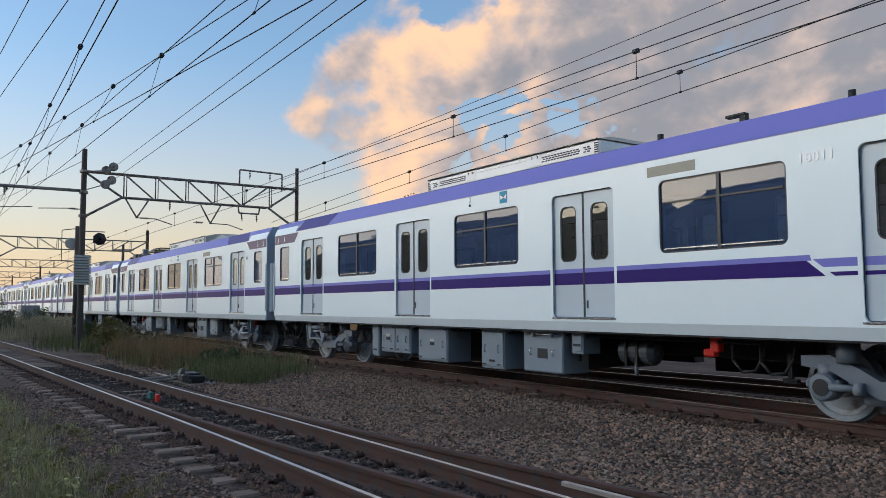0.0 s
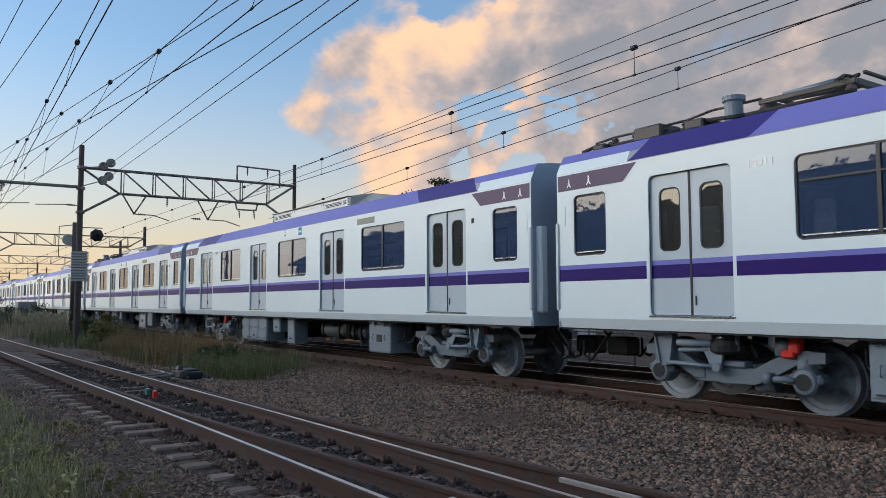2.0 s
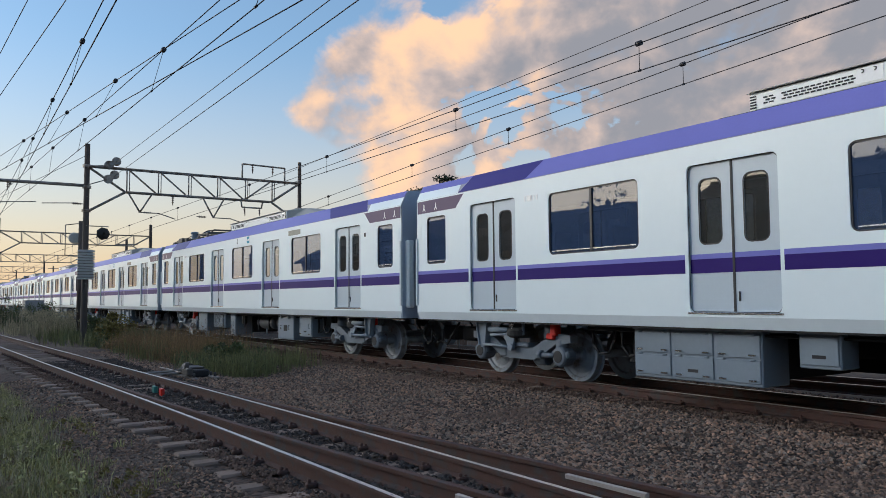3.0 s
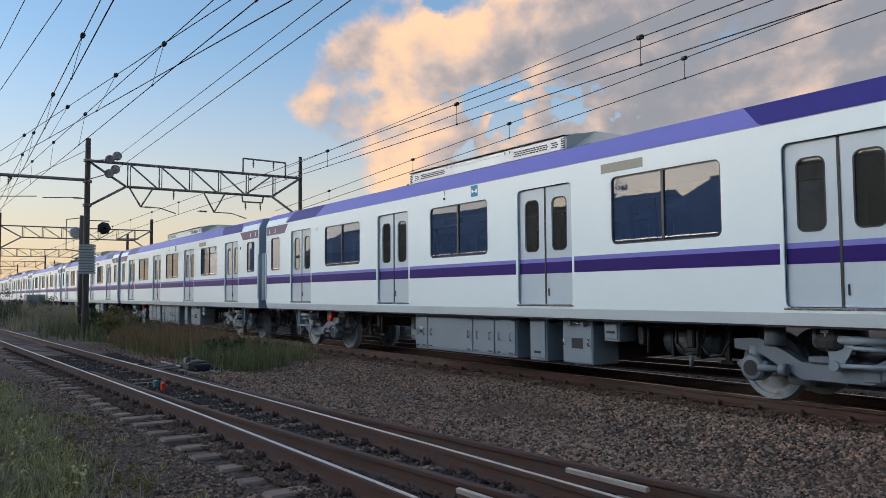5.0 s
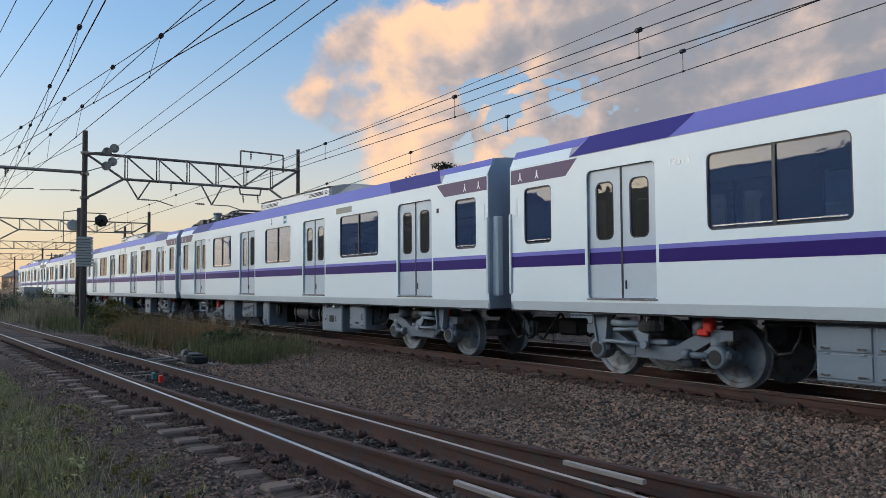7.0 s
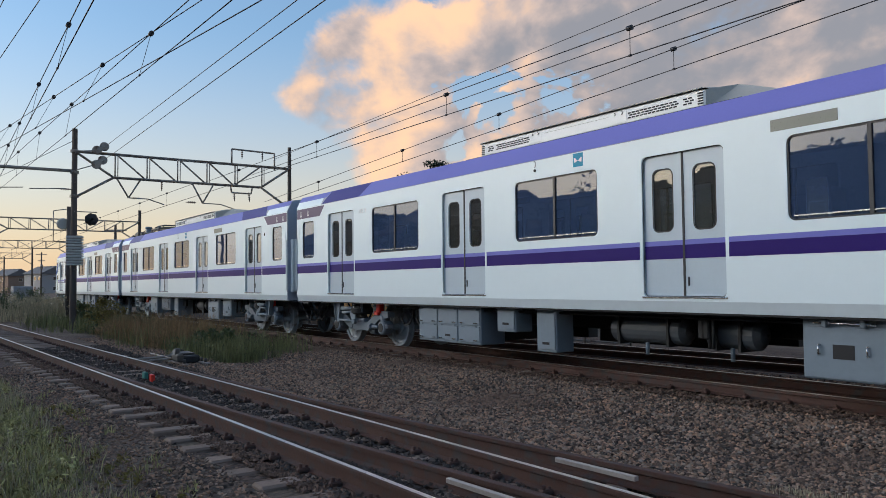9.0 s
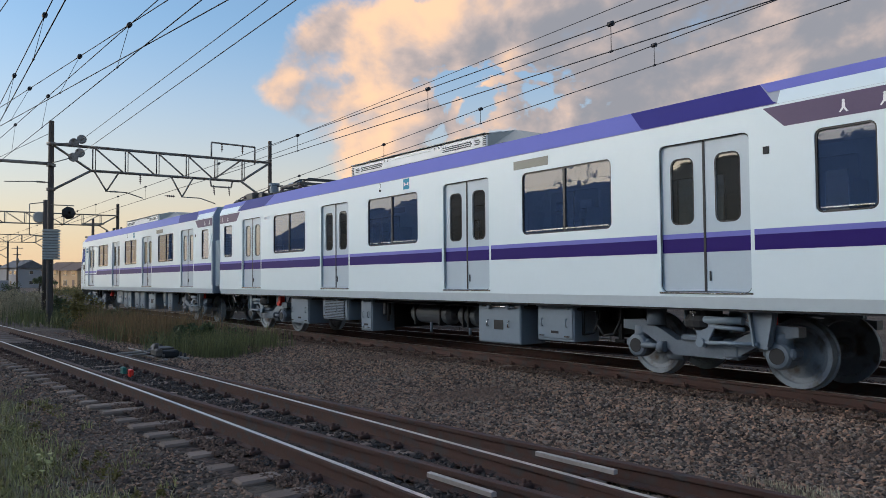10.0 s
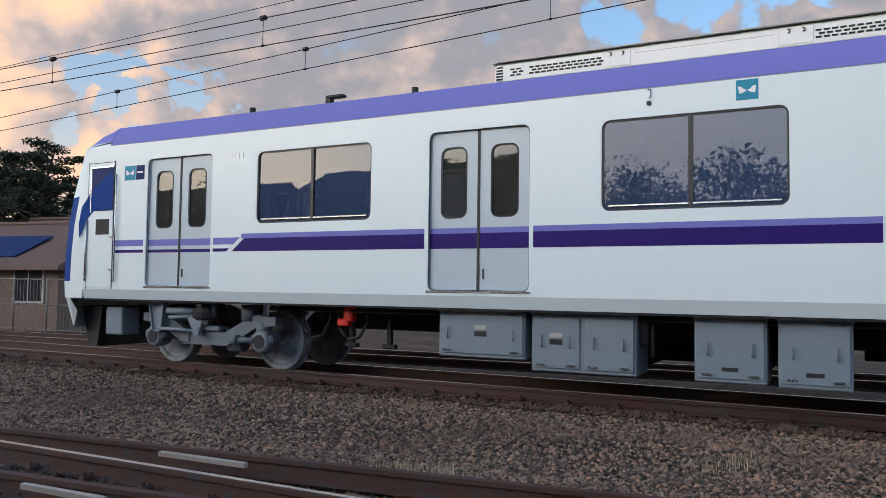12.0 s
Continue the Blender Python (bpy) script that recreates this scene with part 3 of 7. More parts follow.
# wires: each from a far end to a near end
def wire(p, q, r, label, group="overhead wires"):
    p, q = Vector(p), Vector(q)
    return thing("overhead_wire", Shape().tube(p, q, r, 6), WIRE, label, "wire", group)


def through_points(p, q, x):
    """The straight line through p and q, at x."""
    p, q = Vector(p), Vector(q)
    return p + (q - p) * ((x - p.x) / (q.x - p.x))


def droppers(p, q, p2, q2, xs):
    d = empty("dropper_set", "thin droppers with small clamps hanging the contact wire", "dropper", "droppers")
    for x in xs:
        a, b = through_points(p, q, x), through_points(p2, q2, x)
        part("dropper", Shape().tube(a, b, 0.006, 4), WIRE, d)
        part("clamp", Shape().tube(a - Vector((0.05, 0, 0)), a + Vector((0.05, 0, 0)), 0.045, 8), WIRE, d)
        part("clamp", Shape().tube(b - Vector((0.03, 0, 0)), b + Vector((0.03, 0, 0)), 0.02, 6), WIRE, d)


def line_pair(m0, m1, c0, c1, x0, x1, xs, label):
    wire(through_points(m0, m1, x0), through_points(m0, m1, x1), 0.0095, label + ", carrier")
    wire(through_points(c0, c1, x0), through_points(c0, c1, x1), 0.0095, label + ", contact")
    droppers(m0, m1, c0, c1, xs)


line_pair((-16.3, 9.66, 5.56), (-6.9, 9.66, 5.57), (-16.3, 9.66, 5.11), (-5.5, 9.66, 5.11), -31.3, 14, [-26.6, -20.2, -13.65, -8.4, -3.3, 1.7], "dark wire over the train's track")
line_pair((-31.3, 9.66, 5.66), (-100, 9.66, 5.8), (-31.3, 9.66, 5.11), (-100, 9.66, 5.11), -200, -31.3, [-36 - 5 * i for i in range(14)], "distant wire over the train's track")
line_pair((-20.1, 12.5, 5.54), (-7.17, 12.5, 6.18), (-20.06, 12.5, 5.19), (-5.9, 12.5, 5.81), -31.3, 12, [-26, -20.05, -15.3, -9.75, -4.5], "dark wire over the siding")
wire(through_points((-21.9, 13, 7.11), (-10.3, 13, 7.37), -31.3), through_points((-21.9, 13, 7.11), (-10.3, 13, 7.37), 14), 0.0085, "thin feeder wire above the siding")
wire(through_points((-20.07, 11.9, 6.22), (-7.79, 11.9, 6.35), -31.3), through_points((-20.07, 11.9, 6.22), (-7.79, 11.9, 6.35), 14), 0.0095, "thin feeder wire beyond the train")
line_pair((-28.2, 2.56, 6.0), (-13.1, 2.18, 6.0), (-30.96, 2.51, 5.2), (-10.7, 1.94, 5.2), -70, 10, [-34, -28.2, -24.2, -19.3, -14.6, -9], "dark wire above the near track")
line_pair((-27.7, 1.91, 6.0), (-12, 3.81, 6.0), (-25.5, 1.76, 5.2), (-9.5, 3.81, 5.2), -45, 6, [-24.7, -20.4, -16.9], "dark wire crossing above the near track")
line_pair((-29.5, 2.96, 6.0), (-12.2, 3.62, 6.0), (-29.05, 2.93, 5.2), (-9.7, 3.47, 5.2), -70, 8, [-29.4, -25.4, -21, -14.3, -9.4], "dark wire above the turnout")
wire((-31, 5.98, 6.68), (6, 3.93, 5.09), 0.0095, "tensioned wire running from the wheels over the turnout")
wire((-31, 5.90, 6.12), (6, 3.55, 4.58), 0.0095, "lower tensioned wire running over the turnout")
wire((-62, -0.59, 7.0), (6, 2.43, 7.0), 0.0085, "high thin feeder wire over the near track")
wire((-62, -0.83, 6.5), (6, 3.0, 6.5), 0.0085, "high thin feeder wire over the near track")
wire((-31, 5.02, 6.9), (-60, 1.2, 6.6), 0.01, "thin stay wire from the pole")

# ======== the train ========
CAB_ROOF = -8.72                 # where the roof of a cab car starts to curve down
HW, HL = 1.39, 9.69              # half width, half length of a car body
Z0, ZS, ZR = 0.985, 1.13, 3.36   # bottom of the sill, top of the sill, lower edge of the roof
DOORS = (-7.23, -2.41, 2.41, 7.23)
WINS = (-4.82, 0.0, 4.82)


def rounded(x0, x1, z0, z1, r, n=4):
    """Corners of a rounded rectangle, anticlockwise."""
    pts = []
    for cx, cz, a0 in ((x1 - r, z0 + r, -90), (x1 - r, z1 - r, 0), (x0 + r, z1 - r, 90), (x0 + r, z0 + r, 180)):
        for i in range(n + 1):
            a = radians(a0 + 90 * i / n)
            pts.append((cx + r * math.cos(a), cz + r * math.sin(a)))
    return pts


def ring(s, x0, x1, z0, z1, r, y, hx0, hx1, hz0, hz1, depth):
    """Fills the rectangle hx..hz round a rounded hole x..z in the plane y, with a reveal of that depth."""
    n = 4
    inner = rounded(x0, x1, z0, z1, r, n)
    k = n + 1
    outer = []
    for c, (cx, cz) in enumerate(((hx1, hz0), (hx1, hz1), (hx0, hz1), (hx0, hz0))):
        outer += [(cx, cz)] * k
    m = len(inner)
    vs = [(x, y, z) for x, z in inner] + [(hx1, y, hz0), (hx1, y, hz1), (hx0, y, hz1), (hx0, y, hz0)] + [(x, y + depth, z) for x, z in inner]
    fs = []
    for c in range(4):
        for i in range(n):
            fs.append((c * k + i, c * k + i + 1, m + c))
        nxt = (c + 1) % 4
        fs.append((c * k + n, nxt * k, m + nxt, m + c))
    for i in range(m):
        fs.append((i, (i + 1) % m, m + 4 + (i + 1) % m, m + 4 + i))
    s.add(vs, fs)


def side_wall(x_start, x_end, holes):
    """One side of a car with its openings. holes: (x0, x1, z0, z1, radius, depth)."""
    s = Shape()
    x = x_start
    for x0, x1, z0, z1, r, depth in sorted(holes):
        a, b = x0 - 0.06, x1 + 0.06
        s.add([(x, -HW, ZS), (a, -HW, ZS), (a, -HW, ZR), (x, -HW, ZR)], [(0, 1, 2, 3)])
        lo = min(z0 - 0.05, z0)
        lo = max(lo, ZS)
        s.add([(a, -HW, ZS), (b, -HW, ZS), (b, -HW, lo), (a, -HW, lo)], [(0, 1, 2, 3)])
        s.add([(a, -HW, z1 + 0.05), (b, -HW, z1 + 0.05), (b, -HW, ZR), (a, -HW, ZR)], [(0, 1, 2, 3)])
        ring(s, x0, x1, z0, z1, r, -HW, a, b, lo, z1 + 0.05, depth)
        x = b
    s.add([(x, -HW, ZS), (x_end, -HW, ZS), (x_end, -HW, ZR), (x, -HW, ZR)], [(0, 1, 2, 3)])
    return s


def window_shape(x0, x1, z0, z1, two):
    """Frame of a side window."""
    s = Shape()
    y = -HW + 0.012
    t = 0.02
    inner = rounded(x0 + t, x1 - t, z0 + t, z1 - t, 0.06)
    outer = rounded(x0, x1, z0, z1, 0.08)
    m = len(inner)
    s.add([(a, y, b) for a, b in outer] + [(a, y, b) for a, b in inner] + [(a, y + 0.03, b) for a, b in inner],
          [(i, (i + 1) % m, m + (i + 1) % m, m + i) for i in range(m)] + [(m + i, m + (i + 1) % m, 2 * m + (i + 1) % m, 2 * m + i) for i in range(m)])
    if two:
        c = (x0 + x1) / 2
        s.box(c - 0.022, c + 0.022, y - 0.004, y + 0.03, z0 + t, z1 - t)
    return s


def pane_shape(x0, x1, z0, z1, y):
    return Shape().add([(x0, y, z0), (x1, y, z0), (x1, y, z1), (x0, y, z1)], [(0, 1, 2, 3)])


def leaf_shape(x0, x1):
    """A sliding door leaf with a hole for its window."""
    s = Shape()
    y = -HW + 0.045
    xa, xb = x0 + 0.15, x1 - 0.15
    ring(s, xa, xb, 2.06, 2.90, 0.09, y, xa - 0.01, xb + 0.01, 2.05, 2.91, 0.02)
    z0, z1 = 1.20, 3.09
    for a, b, c, d in ((x0, xa - 0.01, z0, z1), (xb + 0.01, x1, z0, z1), (xa - 0.01, xb + 0.01, z0, 2.05), (xa - 0.01, xb + 0.01, 2.91, z1)):
        s.add([(a, y, c), (b, y, c), (b, y, d), (a, y, d)], [(0, 1, 2, 3)])
    return s


def roof_shape(xa, xb, za=1.0):
    pts = []
    for y, z in ((-HW, ZR), (-HW + 0.015, 3.40), (-1.24, 3.66), (-1.0, 3.70), (-0.5, 3.735), (0, 3.75), (0.5, 3.735), (1.0, 3.70), (1.24, 3.66), (HW - 0.015, 3.40), (HW, ZR)):
        pts.append((y, z))
    s = Shape()
    n = len(pts)
    s.add([(xa, y, z) for y, z in pts] + [(xb, y, z) for y, z in pts], [(i, i + 1, n + i + 1, n + i) for i in range(n - 1)])
    return s


def band_shape(x0, x1, slant0=0.0, slant1=0.0):
    """Coloured band along the roof's shoulder, with slanted ends."""
    y0, z0, y1, z1, y2, z2 = -HW - 0.003, ZR + 0.01, -HW + 0.012, 3.402, -1.236, 3.668
    s = Shape()
    s.add([(x0, y0, z0), (x1, y0, z0), (x1 + slant1 * 0.2, y1, z1), (x0 + slant0 * 0.2, y1, z1), (x1 + slant1, y2, z2), (x0 + slant0, y2, z2)],
          [(0, 1, 2, 3), (3, 2, 4, 5)])
    return s


def tail_shape(x0, x1, slant0=0.0, slant1=0.0):
    """The upper half of the shoulder band, at a car's end."""
    ya, za, yb, zb = -1.316, 3.532, -1.236, 3.668
    return Shape().add([(x0, ya, za), (x1, ya, za), (x1 + slant1, yb, zb), (x0 + slant0, yb, zb)], [(0, 1, 2, 3)])


def rim_shape(x0, x1):
    """The lower half of the shoulder at a car's end."""
    return Shape().add([(x0, -HW - 0.003, ZR + 0.002), (x1, -HW - 0.003, ZR + 0.002), (x1, -HW + 0.012, 3.402), (x0, -HW + 0.012, 3.402), (x1, -1.317, 3.53), (x0, -1.317, 3.53)],
                       [(0, 1, 2, 3), (3, 2, 4, 5)])


def strip(x0, x1, z0, z1, s0=0.0, s1=0.0, y=-HW - 0.003):
    return Shape().add([(x0, y, z0), (x1, y, z0), (x1 + s1, y, z1), (x0 + s0, y, z1)], [(0, 1, 2, 3)])


def lettering(text, size, x, z, mat, parent, y=-HW - 0.004):
    cu = bpy.data.curves.new("car_number", "FONT")
    cu.body = text
    cu.size = size
    cu.space_character = 1.12
    cu.extrude = 0.005
    cu.materials.append(mat)
    ob = new("car_number", cu)
    ob.parent = parent
    ob["label"] = "small printed car number"
    ob.matrix_basis = pose(x, y, z, 90, 0, 0)
    return ob


STRIPE = (1.69, 1.87, 1.935)     # dark stripe from, to, and the lilac line above it


def add_side(car, flip, cab, number, extra):
    """All that belongs to one side. flip: the far side, turned round the car's middle. cab: -1 where the cab lies at this side's -x end, 1 at +x, 0 none."""
    R = pose(0, 0, 0, 0, 0, 180) if flip else pose(0, 0, 0)
    xa = -9.26 if cab < 0 else -HL
    xb = 9.26 if cab > 0 else HL
    holes = [(d - 0.65, d + 0.65, 1.18, 3.10, 0.08, 0.06) for d in DOORS] + [(w - 0.93, w + 0.93, 2.07, 3.06, 0.09, 0.035) for w in WINS]
    ends = []
    if cab >= 0:
        ends.append(-9.0)
    if cab <= 0:
        ends.append(9.0)
    holes += [(e - 0.33, e + 0.33, 2.07, 3.0, 0.08, 0.035) for e in ends]
    part("side_wall", shared("side%d" % cab, lambda: side_wall(xa, xb, holes), BODY), BODY, car, m=R)
    part("sill", shared("sill%d" % cab, lambda: Shape().add([(xa, -HW - 0.004, ZS), (xb, -HW - 0.004, ZS), (xb, -HW + 0.03, Z0), (xa, -HW + 0.03, Z0), (xb, -HW + 0.2, Z0), (xa, -HW + 0.2, Z0)], [(0, 1, 2, 3), (3, 2, 4, 5)]), SILL), SILL, car, "pale grey body sill", m=R)
    for w in WINS:
        win = part("window", shared("winframe", lambda: window_shape(-0.93, 0.93, 2.07, 3.06, True), FRAME_METAL), FRAME_METAL, car, m=R @ pose(w, 0, 0))
        for a, b in ((-0.912, -0.02), (0.02, 0.912)):
            part("pane", shared("pane%.2f" % a, lambda: pane_shape(a, b, 2.088, 3.042, -HW + 0.03), GLASS), GLASS, win)
        if number in ("18011", "18911"):
            part("transom", shared("transom", lambda: Shape().box(-0.88, 0.88, -HW + 0.012, -HW + 0.032, 2.74, 2.765), FRAME_METAL), FRAME_METAL, win, "bar of the opening upper light")
        part("lower_rail", shared("wrail", lambda: Shape().box(-0.86, 0.86, -HW + 0.012, -HW + 0.028, 2.12, 2.135), CHROME), CHROME, win, "bright rail across the pane")
    for e in ends:
        win = part("end_window", shared("endframe", lambda: window_shape(-0.33, 0.33, 2.07, 3.0, False), FRAME_METAL), FRAME_METAL, car, m=R @ pose(e, 0, 0))
        part("pane", shared("endpane", lambda: pane_shape(-0.305, 0.305, 2.10, 2.97, -HW + 0.03), GLASS), GLASS, win)
        part("lower_rail", shared("endrail", lambda: Shape().box(-0.28, 0.28, -HW + 0.012, -HW + 0.028, 2.12, 2.135), CHROME), CHROME, win)
    for d in DOORS:
        near_cab = cab and d == 7.23 * cab
        for a, b in ((-0.645, -0.012), (0.012, 0.645)):
            leaf = part("door_leaf", shared("leaf%.2f" % a, lambda: leaf_shape(a, b), DOOR), DOOR, car, "pale grey sliding door leaf", m=R @ pose(d, 0, 0))
            part("pane", shared("doorpane%.2f" % a, lambda: pane_shape(a + 0.155, b - 0.155, 2.065, 2.895, -HW + 0.06), CLEARGLASS), CLEARGLASS, leaf)
            part("pane_seal", shared("doorseal%.2f" % a, lambda: seal_shape(a + 0.14, b - 0.14, 2.05, 2.91, -HW + 0.043), GASKET), GASKET, leaf, "black rubber seal")
            yy = -HW + 0.041
            if near_cab:
                part("stripe", shared("dl%.2fc" % a, lambda: strip(a, b, 1.79, 1.885, y=yy), LILAC), LILAC, leaf, "lilac stripe")
                part("stripe", shared("dp%.2fc" % a, lambda: strip(a, b, 1.69, 1.735, y=yy), PURPLE), PURPLE, leaf, "purple stripe")
            else:
                part("stripe", shared("dl%.2f" % a, lambda: strip(a, b, STRIPE[1], STRIPE[2], y=yy), LILAC), LILAC, leaf, "lilac stripe")
                part("stripe", shared("dp%.2f" % a, lambda: strip(a, b, STRIPE[0], STRIPE[1], y=yy), PURPLE), PURPLE, leaf, "purple stripe")
        part("door_seal", shared("mid_seal", lambda: Shape().box(-0.016, 0.016, -HW + 0.036, -HW + 0.06, 1.20, 3.09), GASKET), GASKET, car, "black seal between the leaves", m=R @ pose(d, 0, 0))
        part("door_seal", shared("edge_seal", lambda: seal_shape(-0.65, 0.65, 1.18, 3.10, -HW + 0.02, 0.011), GASKET), GASKET, car, "black seal round the doorway", m=R @ pose(d, 0, 0))
        part("door_sill", shared("door_sill", lambda: Shape().box(-0.67, 0.67, -HW - 0.014, -HW + 0.05, 1.165, 1.19, 0.004), CHROME), CHROME, car, "bright door sill", m=R @ pose(d, 0, 0))
        part("door_handle", shared("door_pull", lambda: Shape().box(0.06, 0.078, -HW + 0.03, -HW + 0.044, 1.33, 1.45), GASKET), GASKET, car, m=R @ pose(d, 0, 0))
    # stripes between the doors
    edges = [xa + (0.0 if cab >= 0 else 0.35)] + [x for d in DOORS for x in (d - 0.70, d + 0.70)] + [xb - (0.0 if cab <= 0 else 0.35)]
    for a, b in zip(edges[0::2], edges[1::2]):
        mid = (a + b) / 2
        outside = cab and mid * cab > 7.3
        nextdoor = cab and 4 < mid * cab < 7.23
        if outside:
            lo, hi = (a, b - 0.35) if cab > 0 else (a + 0.35, b)
            part("stripe", strip(a, b, 1.79, 1.885, -0.06 if cab < 0 else 0, 0.06 if cab > 0 else 0), LILAC, car, "lilac stripe", m=R)
            part("stripe", strip(lo, hi, 1.69, 1.735, 0.04 if cab < 0 else 0, -0.04 if cab > 0 else 0), PURPLE, car, "thin purple stripe", m=R)
            continue
        if nextdoor:
            if cab < 0:
                tip = a + 0.35
                part("stripe", strip(tip, b, STRIPE[0], STRIPE[1], 0.22, 0), PURPLE, car, "deep purple stripe with a slanted end", m=R)
                part("stripe", strip(tip + 0.16, b, STRIPE[1], STRIPE[2], 0.02, 0), LILAC, car, "lilac stripe", m=R)
                part("stripe", strip(a, tip + 0.03, 1.79, 1.885, 0, 0.12), LILAC, car, "lilac stripe", m=R)
                part("stripe", strip(a, tip - 0.10, 1.69, 1.735, 0, 0.06), PURPLE, car, "thin purple stripe", m=R)
            else:
                tip = b - 0.35
                part("stripe", strip(a, tip, STRIPE[0], STRIPE[1], 0, -0.22), PURPLE, car, "deep purple stripe with a slanted end", m=R)
                part("stripe", strip(a, tip - 0.16, STRIPE[1], STRIPE[2], 0, -0.02), LILAC, car, "lilac stripe", m=R)
                part("stripe", strip(tip - 0.03, b, 1.79, 1.885, -0.12, 0), LILAC, car, "lilac stripe", m=R)
                part("stripe", strip(tip + 0.10, b, 1.69, 1.735, -0.06, 0), PURPLE, car, "thin purple stripe", m=R)
            continue
        part("stripe", shared("sp%.2f%.2f" % (a, b), lambda: strip(a, b, STRIPE[0], STRIPE[1]), PURPLE), PURPLE, car, "deep purple stripe", m=R)
        part("stripe", shared("sl%.2f%.2f" % (a, b), lambda: strip(a, b, STRIPE[1], STRIPE[2]), LILAC), LILAC, car, "lilac stripe", m=R)
    # roof shoulder band: lilac in the middle, deep purple towards gangway ends
    lo = CAB_ROOF if cab < 0 else -6.35
    hi = -CAB_ROOF if cab > 0 else 6.35
    part("roof_band", shared("rb%d" % cab, lambda: band_shape(lo, hi, 0 if cab < 0 else 0.35, 0 if cab > 0 else -0.35), LILAC), LILAC, car, "lilac roof shoulder band", m=R)
    for sgn in (-1, 1):
        if sgn == cab:
            continue
        dark = (lambda: band_shape(6.35, 8.25, -0.35, -0.30)) if sgn > 0 else (lambda: band_shape(-8.25, -6.35, 0.30, 0.35))
        part("roof_band", shared("rd%d" % sgn, dark, INDIGO), INDIGO, car, "indigo roof shoulder band", m=R)
        tail = (lambda: tail_shape(8.10, HL, -0.15)) if sgn > 0 else (lambda: tail_shape(-HL, -8.10, 0, 0.15))
        part("roof_band", shared("rt%d" % sgn, tail, LILAC), LILAC, car, "narrow lilac roof shoulder band", m=R)
        rim = (lambda: rim_shape(8.25, HL)) if sgn > 0 else (lambda: rim_shape(-HL, -8.25))
        part("roof_band", shared("rw%d" % sgn, rim, BODY), BODY, car, "white line below the lilac band", m=R)
        flag = (lambda: strip(8.33, HL - 0.03, 3.09, 3.335, -0.26, 0)) if sgn > 0 else (lambda: strip(-HL + 0.03, -8.33, 3.09, 3.335, 0, 0.26))
        part("end_flag", shared("flag%d" % sgn, flag, FLAG), FLAG, car, "grey-purple panel with white pictograms", m=R)
        icon = part("pictogram", shared("picto", pictogram, WHITE), WHITE, car, "white pictogram", m=R @ pose(sgn * 9.0, 0, 3.2))
        part("pictogram", MESHES["picto"], WHITE, car, "white pictogram", m=R @ pose(sgn * 9.42, 0, 3.2))
        part("end_hatch", shared("hatch", lambda: Shape().box(-0.045, 0.045, -HW - 0.008, -HW, 2.55, 2.85, 0.003), BODY), BODY, car, m=R @ pose(sgn * 9.55, 0, 0))
        part("end_rail", shared("endgrab", lambda: Shape().box(-0.03, 0.03, -HW - 0.03, -HW + 0.02, 1.25, 2.6, 0.01), SILL), SILL, car, "vertical grab rail", m=R @ pose(sgn * (HL - 0.01), 0, 0))
    # lamps, plates and numbers on the side
    part("side_lamp", shared("sidelamp", lambda: Shape().tube((0, -HW - 0.015, 3.20), (0, -HW + 0.01, 3.20), 0.024, 12), UNDER), UNDER, car, "dark round side lamp", m=R @ pose(-0.42, 0, 0))
    part("lamp_hook", shared("lamphook", lambda: Shape().path([(-0.02, -HW - 0.012, 3.345), (0.012, -HW - 0.012, 3.345), (0.02, -HW - 0.012, 3.33), (0.02, -HW - 0.012, 3.265), (0.0, -HW - 0.012, 3.25)], 0.007), CHROME), CHROME, car, "bright hook above the side lamp", m=R @ pose(-0.42, 0, 0))
    badge = part("badge", shared("badge", lambda: strip(-0.105, 0.105, 3.14, 3.345), TEAL), TEAL, car, "teal square emblem plate", m=R @ pose(0.55, 0, 0))
    part("emblem", shared("emblem", emblem, WHITE), WHITE, badge, "white emblem shape")
    part("destination_sign", shared("dest", lambda: Shape().box(-0.40, 0.40, -HW - 0.003, -HW + 0.01, 3.13, 3.27, 0.004), SIGN), SIGN, car, "dark side destination display", m=R @ pose(4.1, 0, 0))
    part("side_plate", shared("splate", lambda: strip(-0.04, 0.04, 2.80, 2.89, y=-HW - 0.004), UNDER), UNDER, car, m=R @ pose(8.1, 0, 0))
    if cab <= 0:
        lettering(number, 0.135, -6.35, 3.02, SILVER, car).matrix_basis = R @ pose(-6.35, -HW - 0.004, 2.99, 90, 0, 0)
    else:
        lettering(number, 0.16, 5.7, 3.0, SILVER, car).matrix_basis = R @ pose(5.9, -HW - 0.004, 2.99, 90, 0, 0)


def seal_shape(x0, x1, z0, z1, y, t=0.018):
    s = Shape()
    outer, inner = rounded(x0, x1, z0, z1, 0.10), rounded(x0 + t, x1 - t, z0 + t, z1 - t, 0.085)
    m = len(inner)
    return s.add([(a, y, b) for a, b in outer] + [(a, y, b) for a, b in inner], [(i, (i + 1) % m, m + (i + 1) % m, m + i) for i in range(m)])


def pictogram():
    s = Shape()
    y = -HW - 0.006
    s.tube((0.0, y - 0.001, 0.055), (0.0, y + 0.001, 0.055), 0.016, 8)
    s.add([(-0.015, y, 0.04), (0.015, y, 0.04), (0.02, y, -0.02), (0.05, y, -0.065), (0.03, y, -0.07), (0.0, y, -0.03), (-0.035, y, -0.07), (-0.05, y, -0.06), (-0.02, y, -0.02)],
          [(0, 1, 2, 8), (2, 3, 4, 5), (8, 2, 5), (8, 5, 6, 7)])
    return s


